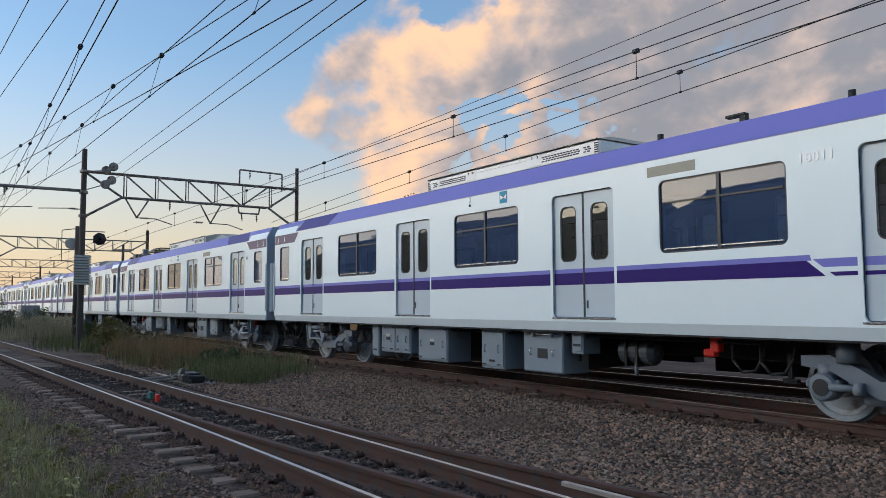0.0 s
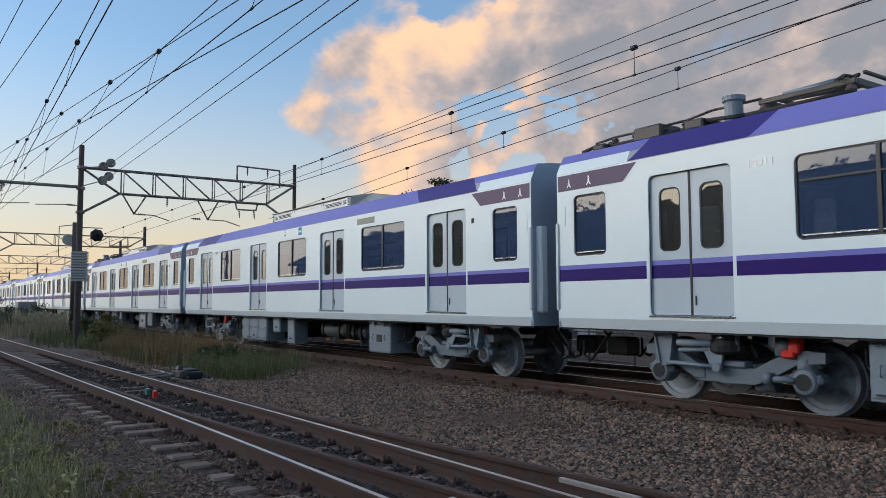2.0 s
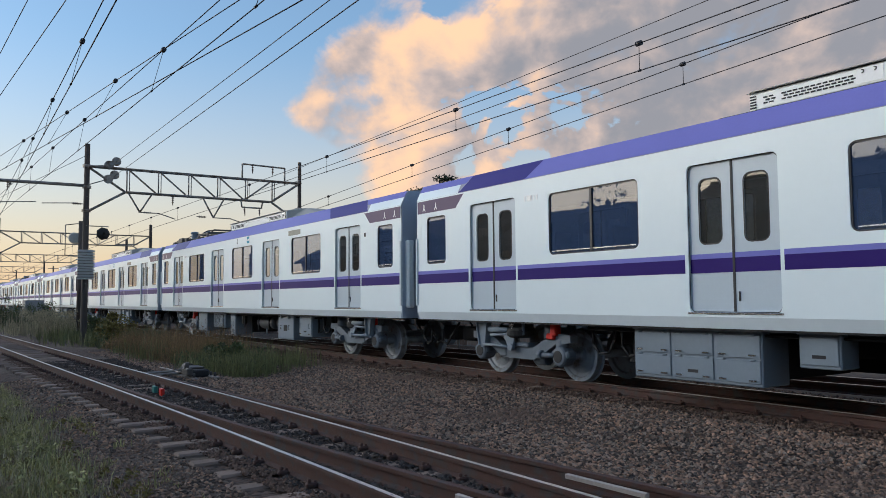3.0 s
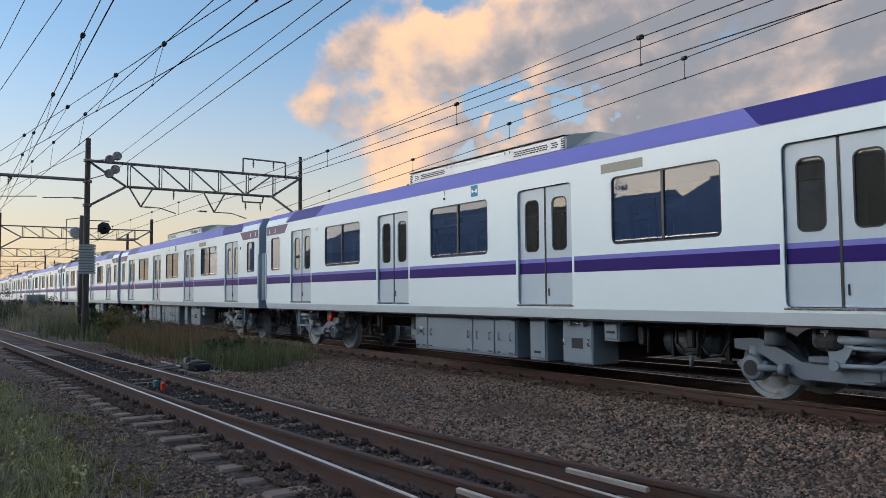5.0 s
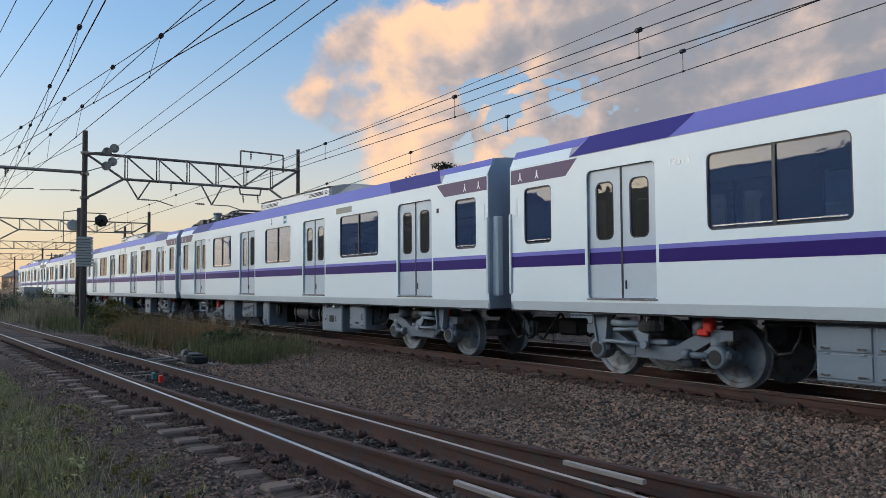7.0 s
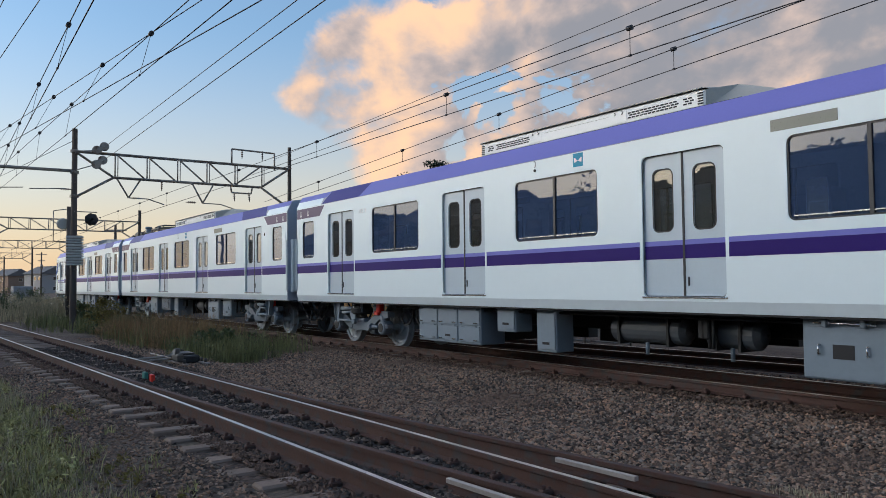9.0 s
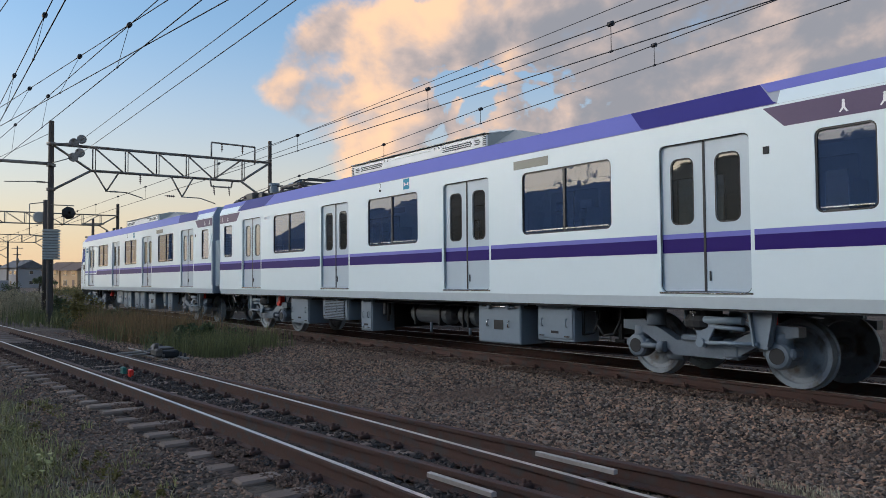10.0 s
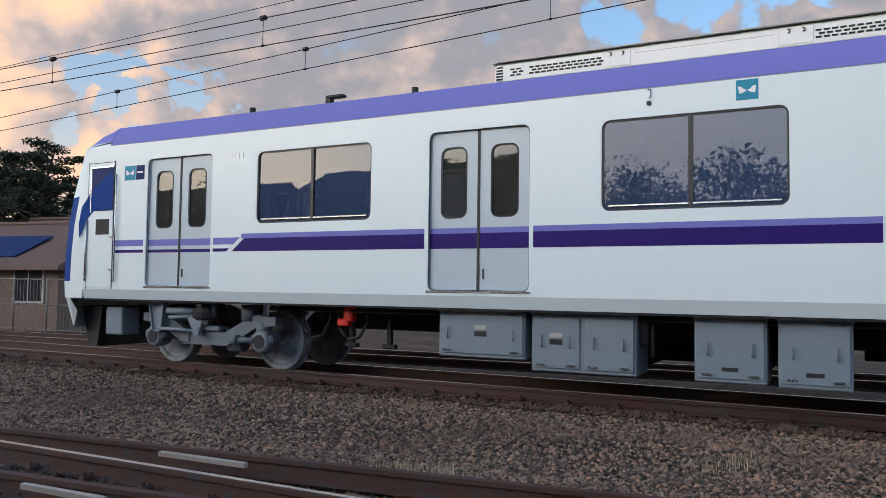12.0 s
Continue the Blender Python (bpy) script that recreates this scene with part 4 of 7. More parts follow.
def emblem():
    s = Shape()
    y = -HW - 0.006
    for k in (-1, 1):
        s.add([(0, y, 3.235), (k * 0.035, y, 3.215), (k * 0.075, y, 3.205), (k * 0.085, y, 3.28), (k * 0.055, y, 3.275), (k * 0.03, y, 3.25)], [(0, 1, 2, 3, 4, 5)])
    return s


TANKGREY = material("tank_grey_paint", (0.085, 0.10, 0.115), 0.55, vary=0.12)
SIGN = material("unlit_display", (0.13, 0.15, 0.13), 0.3, vary=0.05)
SILVER = material("silver_letters", (0.88, 0.89, 0.9), 0.3, metal=0.15)


def make_bogie(car, x, mirror, red=0.0):
    """Frame of a bogie; its wheelsets are returned to be turned."""
    b = part("bogie", shared("bogie_frame", bogie_frame, BOGIE), BOGIE, car, "grey painted bogie frame", m=pose(x, 0, 0, 0, 0, 180 if mirror else 0))
    for sx in (-1.05, 1.05):
        for sy in (-1, 1):
            part("axle_box", shared("axlebox%d" % sy, lambda: axle_box(sy), BOGIE), BOGIE, b, m=pose(sx, 0, 0))
            # a near-black disc stands for the shade inside the hollow axle end
            part("axle_cap", shared("axlecap%d" % sy, lambda: Shape().tube((0, sy * 1.08, 0.43), (0, sy * 1.106, 0.43), 0.098, 16), UNDER), UNDER, b, "dark axle end cap", m=pose(sx, 0, 0))
    for sy in (-1, 1):
        part("air_spring", shared("airspring%d" % sy, lambda: Shape().lathe([(0.70, 0.02), (0.70, 0.20), (0.74, 0.25), (0.82, 0.26), (0.88, 0.22), (0.97, 0.22), (0.97, 0.02)], (0, sy * 0.98, 0), 20, "z"), UNDER), UNDER, b, "black rubber air spring")
        part("bolster_bracket", shared("bolster%d" % sy, lambda: bolster_bracket(sy), EQUIP), EQUIP, b, "lighter grey plated bracket")
        part("side_plate", shared("aplate%d" % sy, lambda: a_plate(sy), EQUIP), EQUIP, b)
        part("damper", shared("damper%d" % sy, lambda: Shape().tube((-0.66, sy * 1.16, 0.83), (-0.12, sy * 1.16, 0.83), 0.05, 12).tube((-0.66, sy * 1.14, 0.73), (-0.2, sy * 1.14, 0.75), 0.03, 8), EQUIP), EQUIP, b, "slim grey damper")
        part("lower_rod", shared("lowrod%d" % sy, lambda: Shape().tube((-0.86, sy * 1.16, 0.56), (-0.06, sy * 1.16, 0.54), 0.026, 10), EQUIP), EQUIP, b)
        part("valve_rod", shared("valverod%d" % sy, lambda: Shape().tube((0.02, sy * 1.2, 0.70), (0.02, sy * 1.2, 0.93), 0.012, 6).box(-0.03, 0.07, sy * 1.2 - 0.03, sy * 1.2 + 0.03, 0.90, 0.95, 0.01), CHROME), CHROME, b, "thin bright levelling rod")
        part("brake_unit", shared("brake%d" % sy, lambda: Shape().box(-0.55, -0.28, sy * 0.95 - 0.12, sy * 0.95 + 0.12, 0.33, 0.55, 0.05), BOGIE), BOGIE, b)
        part("brake_cylinder", shared("brakecyl%d" % sy, lambda: Shape().tube((0.35, sy * 0.9, 0.35), (0.62, sy * 0.9, 0.35), 0.10, 12), BOGIE), BOGIE, b)
    part("red_cock", shared("redcock", lambda: Shape().box(0.88, 1.02, -1.12, -0.98, 0.76, 0.96, 0.02).box(0.78, 0.96, -1.12, -1.0, 0.70, 0.80, 0.02), RED), RED, b, "red enamelled valve cover", m=pose(red, 0, 0) if not mirror else pose(0, 0, 0, 0, 0, 180) @ pose(-red, 0, 0))
    if red:
        part("red_cock", MESHES["redcock"], RED, b, "red enamelled valve cover", m=pose(1.8 + red, 0, 0, 0, 0, 180))
    sets = []
    for sx in (-1.05, 1.05):
        w = part("wheelset", shared("wheelset", wheelset, WHEEL), WHEEL, b, "grey painted wheelset", m=pose(sx, 0, 0.43))
        sets.append((w, sx, -1 if mirror else 1))
    return sets


def wheelset():
    s = Shape()
    for k in (-1, 1):
        y = 0.567 * k
        prof = [(-0.05, 0.06), (-0.05, 0.13), (-0.022, 0.15), (-0.012, 0.30), (-0.03, 0.35), (-0.058, 0.365), (-0.062, 0.425), (-0.03, 0.43), (0.04, 0.435), (0.055, 0.455), (0.075, 0.455), (0.075, 0.365), (0.03, 0.35), (0.02, 0.15), (0.06, 0.12), (0.06, 0.06)]
        s.lathe([(y - k * d, r) for d, r in prof], (0, 0, 0), 40, "y")
        for i in range(6):
            a = i * math.pi / 3
            s.tube((0.21 * math.cos(a), y + k * 0.012, 0.21 * math.sin(a)), (0.21 * math.cos(a), y + k * 0.03, 0.21 * math.sin(a)), 0.014, 6)
    s.tube((0, -0.95, 0), (0, 0.95, 0), 0.075, 16)
    return s


def axle_box(sy):
    s = Shape()
    s.lathe([(0.84, 0.01), (0.84, 0.15), (0.90, 0.165), (1.06, 0.165), (1.09, 0.14), (1.10, 0.085), (1.085, 0.075), (1.085, 0.01)] if sy > 0 else
            [(-0.84, 0.01), (-0.84, 0.15), (-0.90, 0.165), (-1.06, 0.165), (-1.09, 0.14), (-1.10, 0.085), (-1.085, 0.075), (-1.085, 0.01)], (0, 0, 0.43), 20, "y")
    s.box(-0.21, 0.21, sy * 0.97 - 0.1, sy * 0.97 + 0.1, 0.40, 0.52, 0.03)
    s.tube((-0.02, sy * 0.97, 0.5), (-0.02, sy * 0.97, 0.70), 0.11, 12)
    return s


def bogie_frame():
    s = Shape()
    for k in (-1, 1):
        y0, y1 = k * 0.97 - 0.085, k * 0.97 + 0.085
        prof = [(-1.30, 0.66), (-1.30, 0.78), (-0.95, 0.80), (-0.62, 0.66), (-0.40, 0.54), (0.40, 0.54), (0.62, 0.66), (0.95, 0.80), (1.30, 0.78), (1.30, 0.66), (0.95, 0.62), (0.62, 0.44), (0.40, 0.34), (-0.40, 0.34), (-0.62, 0.44), (-0.95, 0.62)]
        n = len(prof)
        fs = [(i, (i + 1) % n, n + (i + 1) % n, n + i) for i in range(n)]
        quads = [(0, 1, 2, 15), (15, 2, 3, 14), (14, 3, 4, 13), (13, 4, 5, 12), (12, 5, 6, 11), (11, 6, 7, 10), (10, 7, 8, 9)]
        fs += quads + [tuple(n + i for i in q) for q in quads]
        s.add([(x, y0, z) for x, z in prof] + [(x, y1, z) for x, z in prof], fs)
        # traction links and the low cross members
        s.tube((0.2, k * 1.10, 0.75), (0.2, k * 1.10, 0.95), 0.03, 8)
        s.tube((0.62, k * 1.08, 0.44), (0.95, k * 1.08, 0.44), 0.042, 10)
        s.tube((0.56, k * 1.08, 0.44), (0.66, k * 1.08, 0.44), 0.075, 12)
        s.box(-0.20, 0.30, k * 0.99 - 0.11, k * 0.99 + 0.11, 0.54, 0.62, 0.02)
        s.tube((0.78, k * 0.98, 0.72), (0.78, k * 0.98, 0.94), 0.13, 14)
    for x in (-0.28, 0.28):
        s.tube((x, -0.95, 0.5), (x, 0.95, 0.5), 0.09, 10)
    return s


def prism(s, pts, y0, y1):
    """A plate with the outline pts (x, z) between y0 and y1."""
    n = len(pts)
    return s.add([(x, y0, z) for x, z in pts] + [(x, y1, z) for x, z in pts], [tuple(range(n)), tuple(range(n, 2 * n))[::-1]] + [(i, (i + 1) % n, n + (i + 1) % n, n + i) for i in range(n)])


def bolster_bracket(k):
    """Top flange, tapering plate with stiffeners, down to the axle arm."""
    s = Shape().box(-1.16, -0.66, k * 1.12 - 0.10, k * 1.12 + 0.10, 0.945, 0.975, 0.006)
    prism(s, [(-1.08, 0.945), (-0.76, 0.945), (-0.80, 0.70), (-0.82, 0.52), (-0.96, 0.50), (-1.02, 0.66)], k * 1.13 - 0.015, k * 1.13 + 0.015)
    for x, dx in ((-1.07, 0.08), (-0.77, -0.05)):
        prism(s, [(x, 0.945), (x + 0.025, 0.945), (x + 0.025 + dx, 0.54), (x + dx, 0.54)], k * 1.13 - 0.05, k * 1.13 + 0.07)
    return s


def a_plate(k):
    """Triangular side plate that holds the lower rod."""
    s = prism(Shape(), [(-0.30, 0.80), (0.02, 0.86), (0.04, 0.80), (-0.02, 0.50), (-0.12, 0.48)], k * 1.15 - 0.015, k * 1.15 + 0.015)
    s.tube((-0.06, k * 1.12, 0.54), (-0.06, k * 1.20, 0.54), 0.06, 12)
    return s


def equipment_box(car, x0, x1, z0, z1, kind, y=-1.18):
    """An underfloor case: doors, latches, louvres or plates by kind."""
    w = x1 - x0
    if kind == "recess":
        y = -0.75
    ob = part("equipment_case", Shape().box(x0, x1, y, -0.62 if kind != "small" else -0.8, z0, z1, 0.012), EQUIP, car, "grey painted underfloor equipment case")
    if kind != "small":
        # the case's rear half is near-black to stand for shade under the car
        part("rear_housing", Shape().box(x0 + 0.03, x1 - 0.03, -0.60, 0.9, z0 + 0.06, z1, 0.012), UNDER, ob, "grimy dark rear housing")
    part("hanger", Shape().box(x0 + 0.05, x0 + 0.12, y + 0.05, 0.6, z1, 0.99).box(x1 - 0.12, x1 - 0.05, y + 0.05, 0.6, z1, 0.99), UNDER, ob)
    if kind == "tank":
        return ob
    c, zc = (x0 + x1) / 2, (z0 + z1) / 2
    if kind == "window":
        # one plain front with a dark window and two upright handles
        part("front_plate", Shape().box(x0 + 0.02, x1 - 0.02, y - 0.01, y, z0 + 0.02, z1 - 0.09, 0.004), EQUIP, ob)
        part("inspection_window", Shape().box(c - 0.12, c + 0.12, y - 0.016, y - 0.011, zc - 0.10, zc + 0.06), UNDER, ob, "dark inspection window")
        for k in (-1, 1):
            part("grab_handle", Shape().path([(c + k * 0.27, y - 0.01, zc - 0.05), (c + k * 0.27, y - 0.045, zc - 0.05), (c + k * 0.27, y - 0.045, zc + 0.05), (c + k * 0.27, y - 0.01, zc + 0.05)], 0.011, 6), CHROME, ob, "bright upright handle")
        part("top_pipe", Shape().path([(x0 + 0.15, y - 0.04, z1 - 0.04), (x1 - 0.1, y - 0.04, z1 - 0.05)], 0.014, 6), CHROME, ob, "thin bright pipe over the case")
        for k in (0.3, 0.75):
            part("pipe_valve", Shape().box(x0 + w * k - 0.03, x0 + w * k + 0.03, y - 0.07, y - 0.01, z1 - 0.09, z1 + 0.0, 0.008), EQUIP, ob)
        part("flange", Shape().box(x0 - 0.015, x1 + 0.015, y - 0.02, y + 0.1, z1 - 0.012, z1 + 0.012, 0.004), EQUIP, ob)
        return ob
    n = max(1, round(w / 0.75))
    rows = 2 if kind == "double" else 1
    cuts = [i / n for i in range(n + 1)]
    if kind == "long":
        # a narrow door, a wide blank front, a middling and a narrow door
        cuts, n = [0.0, 0.15, 0.62, 0.82, 1.0], 4
    for i in range(n):
        a, b = x0 + w * cuts[i] + 0.025, x0 + w * cuts[i + 1] - 0.025
        for k in range(rows):
            za, zb = z0 + 0.03 + (z1 - z0 - 0.06) * k / rows + 0.012, z0 + 0.03 + (z1 - z0 - 0.06) * (k + 1) / rows - 0.012
            part("case_door", Shape().box(a, b, y - 0.018, y, za, zb, 0.006), EQUIP, ob)
            if kind == "small":
                continue
            for lx in (a + 0.10, b - 0.10):
                part("latch", Shape().box(lx - 0.05, lx + 0.05, y - 0.045, y - 0.018, za + 0.03, za + 0.05, 0.004), CHROME, ob, "bright latch")
                part("hinge", Shape().tube((lx - 0.035, y - 0.022, zb), (lx + 0.035, y - 0.022, zb), 0.012, 6), EQUIP, ob)
            if rows == 1:
                for hx_ in (a + 0.11, b - 0.11):
                    part("grab_handle", Shape().path([(hx_, y - 0.018, zc - 0.05), (hx_, y - 0.05, zc - 0.05), (hx_, y - 0.05, zc + 0.07), (hx_, y - 0.018, zc + 0.07)], 0.009, 5), EQUIP, ob)
    part("flange", Shape().box(x0 - 0.012, x1 + 0.012, y - 0.025, y + 0.1, z1 - 0.012, z1 + 0.012, 0.004), EQUIP, ob)
    if kind == "louvre":
        # no opening here: a near-black plate paints the shade between the slats
        part("louvre_frame", Shape().box(x0 + 0.13, x1 - 0.13, y - 0.028, y - 0.016, zc - 0.21, zc + 0.21, 0.006), UNDER, ob, "dark recess behind the louvres")
        for i in range(11):
            part("louvre_slat", Shape().box(x0 + 0.14, x1 - 0.14, y - 0.045, y - 0.024, zc - 0.195 + 0.036 * i, zc - 0.173 + 0.036 * i, 0.004), EQUIP, ob)
    elif kind in ("plain", "long") and w > 1.0:
        k = x0 + w * cuts[1] / 2
        part("label_plate", Shape().box(k - 0.075, k + 0.075, y - 0.023, y - 0.017, zc + 0.06, zc + 0.11), BOARD, ob, "pale maker's label")
        part("data_plate", Shape().box(k - 0.075, k + 0.075, y - 0.024, y - 0.017, zc - 0.02, zc + 0.04), UNDER, ob, "small dark data plate")
    else:
        part("data_plate", Shape().box(c - 0.08, c + 0.08, y - 0.024, y - 0.017, z0 + 0.12, z0 + 0.16), UNDER, ob, "small dark data plate")
    return ob


LAYOUTS = {
    "A": [(-3.0, -1.88, 0.40, 0.95, "plain"), (-1.80, -0.60, 0.29, 0.95, "plain"), (-0.0, 0.70, 0.29, 0.95, "plain"), (0.80, 1.46, 0.28, 0.95, "plain"), (1.98, 2.9, 0.29, 0.95, "window"), (3.95, 4.25, 0.45, 0.95, "small"), (4.5, 5.0, 0.28, 0.95, "plain")],
    "B": [(-4.48, -2.5, 0.28, 0.95, "double"), (-2.2, 0.4, 0.26, 0.95, "long"), (1.2, 1.62, 0.26, 0.95, "small"), (2.09, 3.24, 0.27, 0.95, "window"), (3.5, 3.8, 0.65, 0.95, "small")],
    "F": [(-2.7, -2.05, 0.38, 0.95, "recess"), (-1.82, 1.45, 0.26, 0.95, "long"), (1.8, 2.22, 0.26, 0.95, "small"), (2.6, 3.27, 0.27, 0.95, "window"), (3.5, 3.8, 0.65, 0.95, "small")],
    "C": [(-5.1, -4.1, 0.30, 0.95, "plain"), (-3.35, -2.15, 0.46, 0.95, "louvre"), (-1.57, -1.1, 0.27, 0.95, "plain"), (2.5, 3.6, 0.28, 0.95, "window"), (4.0, 4.8, 0.4, 0.95, "plain")],
    "E": [(-4.42, -4.1, 0.27, 0.95, "small"), (-4.0, -2.8, 0.38, 0.95, "plain"), (-2.5, -1.45, 0.28, 0.95, "plain"), (-0.38, 0.28, 0.26, 0.95, "plain"), (0.79, 1.76, 0.28, 0.95, "window"), (1.95, 2.2, 0.62, 0.95, "small")],
    "D": [(-4.2, -2.17, 0.27, 0.95, "double"), (-0.67, -0.2, 0.27, 0.95, "small"), (3.9, 4.85, 0.27, 0.95, "window"), (-1.7, -1.2, 0.55, 0.95, "small")],
}
TANKS = {"E": [(2.45, 3.2)], "A": [(3.2, 3.7)], "B": [(4.1, 4.9)], "F": [(4.2, 5.2)], "C": [(-0.3, 1.1), (1.3, 2.0)], "D": [(0.5, 1.95), (2.2, 3.1)]}


def underfloor(car, kind):
    for x0, x1, z0, z1, k in LAYOUTS[kind]:
        equipment_box(car, x0, x1, z0, z1, k)
    for x0, x1 in TANKS[kind]:
        r = 0.20
        part("air_tank", Shape().lathe([(x0, 0.02), (x0 + 0.03, 0.12), (x0 + 0.1, r), (x1 - 0.1, r), (x1 - 0.03, 0.12), (x1, 0.02)], (0, -0.6, 0.68), 18, "x"), TANKGREY, car, "grey cylindrical air tank")
        for xs_ in (x0 + 0.25, x1 - 0.29):
            part("tank_strap", Shape().box(xs_, xs_ + 0.04, -0.82, -0.38, 0.46, 0.95), UNDER, car)
        part("drain_valve", Shape().tube(((x0 + x1) / 2, -0.7, 0.32), ((x0 + x1) / 2, -0.7, 0.5), 0.03, 8), EQUIP, car)
    part("pipe", shared("pipes", lambda: Shape().path([(-5.2, -1.1, 0.90), (5.2, -1.1, 0.90)], 0.02).path([(-5.2, -1.0, 0.93), (5.2, -1.0, 0.93)], 0.03), UNDER), UNDER, car, "dark pipe run")
    for x in (-5.0, -4.4, 4.9, 5.3):
        part("hose", shared("hose", lambda: Shape().path([(-0.25, -0.95, 0.94), (-0.22, -0.97, 0.66), (-0.08, -0.98, 0.52), (0.10, -0.97, 0.55), (0.20, -0.95, 0.74), (0.22, -0.93, 0.94)], 0.02), UNDER), UNDER, car, "looped black hose", m=pose(x, 0, 0))
        part("bracket", shared("drop_post", lambda: Shape().box(-0.03, 0.03, -0.85, -0.79, 0.42, 0.96).box(-0.10, 0.10, -0.86, -0.78, 0.40, 0.46, 0.01), UNDER), UNDER, car, m=pose(x + 0.42, 0.1, 0))
    # added near-black beam and far-side boxes: they hide lit ground, standing for shade
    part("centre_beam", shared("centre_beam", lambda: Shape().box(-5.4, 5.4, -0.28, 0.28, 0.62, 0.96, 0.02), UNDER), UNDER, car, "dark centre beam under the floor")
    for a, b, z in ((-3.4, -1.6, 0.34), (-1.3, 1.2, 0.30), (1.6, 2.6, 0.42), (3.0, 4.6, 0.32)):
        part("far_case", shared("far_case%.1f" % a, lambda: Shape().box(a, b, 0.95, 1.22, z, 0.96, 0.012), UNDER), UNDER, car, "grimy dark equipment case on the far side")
    r = random.Random(sum(map(ord, kind)))
    for k in range(5):
        x = r.uniform(-5, 5)
        part("valve_bracket", Shape().box(x - 0.06, x + 0.06, -1.05, -0.9, 0.62, 0.92, 0.02).tube((x + 0.1, -1.0, 0.5), (x + 0.1, -1.0, 0.92), 0.025, 6), UNDER, car)


def aircon(car):
    u = part("air_conditioner", shared("acbody", lambda: Shape().box(-2.45, 2.45, -0.95, 0.95, 3.70, 3.95, 0.03), ACWHITE), ACWHITE, car, "white roof air conditioner with vent slots", m=pose(0.05, 0, 0.03))
    part("unit_lid", shared("aclid", lambda: Shape().add(
        [(-2.47, -0.97, 3.95), (2.47, -0.97, 3.95), (2.47, 0.97, 3.95), (-2.47, 0.97, 3.95), (-2.3, -0.5, 4.06), (2.3, -0.5, 4.06), (2.3, 0.5, 4.06), (-2.3, 0.5, 4.06)],
        [(0, 1, 5, 4), (1, 2, 6, 5), (2, 3, 7, 6), (3, 0, 4, 7), (4, 5, 6, 7)]), ACTOP), ACTOP, u, "beige lid")
    part("unit_end", shared("acend", lambda: Shape().add([(2.45, -0.93, 3.68), (2.45, -0.93, 3.94), (2.6, -0.4, 4.05), (3.6, -0.3, 3.74), (2.45, 0.93, 3.68), (2.6, 0.4, 4.05), (3.6, 0.3, 3.74), (2.45, 0.93, 3.94)],
         [(0, 1, 2, 3), (4, 7, 5, 6), (2, 5, 6, 3), (0, 3, 6, 4), (1, 7, 5, 2)]), ACTOP), ACTOP, u, "beige sloped end cover")
    def grille(cols, rows, step, w, stagger):
        g_ = Shape()
        for r_ in range(rows):
            for c_ in range(cols):
                x, z = step * (c_ - (cols - 1) / 2) + stagger * (r_ % 2), 0.036 * (r_ - (rows - 1) / 2)
                g_.box(x - w / 2, x + w / 2, -0.958, -0.947, 3.825 + z - 0.009, 3.825 + z + 0.009)
        return g_

    long_g = shared("ac_long_grille", lambda: grille(12, 3, 0.075, 0.055, 0.03), UNDER)
    short_g = shared("ac_short_grille", lambda: grille(2, 3, 0.08, 0.055, 0.03), UNDER)
    end_g = shared("ac_end_grille", lambda: grille(1, 5, 0.1, 0.085, 0.0), UNDER)
    plate = shared("acplate", lambda: Shape().box(-0.16, 0.16, -0.957, -0.948, 3.745, 3.925, 0.004), ACWHITE)
    latch = shared("aclatch", lambda: Shape().path([(-0.012, -0.965, 3.905), (0.012, -0.965, 3.90), (0.012, -0.965, 3.875), (-0.008, -0.965, 3.865)], 0.006, 5), DARKSTEEL)
    rib = shared("acrib", lambda: Shape().box(-0.72, 0.72, -0.953, -0.948, 3.868, 3.873), ACTOP)
    edge = shared("acedge", lambda: Shape().box(-2.42, 2.42, -0.985, -0.95, 3.952, 3.968, 0.004), ACTOP)
    for side in (0, 180):
        turn = pose(0, 0, 0, 0, 0, side)
        for k in (-1, 1):
            part("vent_grille", long_g, UNDER, u, "rows of narrow vent slots", m=turn @ pose(k * 1.55, 0, 0))
            part("vent_grille", short_g, UNDER, u, m=turn @ pose(k * 2.17, 0, 0))
            part("vent_grille", end_g, UNDER, u, m=turn @ pose(k * 2.38, 0, 0))
            part("access_plate", plate, ACWHITE, u, m=turn @ pose(k * 0.93, 0, 0))
            for dx in (-0.07, 0.07):
                part("plate_latch", latch, DARKSTEEL, u, m=turn @ pose(k * 0.93 + dx, 0, 0))
        part("panel_seam", rib, ACTOP, u, m=turn)
        part("lid_edge", edge, ACTOP, u, m=turn)
    part("unit_base", shared("acbase", lambda: Shape().box(-2.9, 3.0, -1.02, 1.02, 3.66, 3.735, 0.01), UNDER), UNDER, car, m=pose(0.1, 0, 0))


def cab_roof_gear(car, sy):
    """Vents and an aerial along one side of the cab car's roof."""
    for x in (-3.55, -6.3):
        part("roof_vent", shared("roofvent%d" % sy, lambda: Shape().tube((0, sy * 0.9, 3.66), (0, sy * 0.9, 3.83), 0.045, 10), UNDER), UNDER, car, m=pose(x, 0, 0))
    part("roof_antenna", Shape().box(-4.95, -4.87, sy * 0.905 - 0.045, sy * 0.905 + 0.045, 3.66, 3.83).box(-4.95, -4.66, sy * 0.905 - 0.055, sy * 0.905 + 0.055, 3.82, 3.86, 0.01), UNDER, car, "dark bent roof aerial")


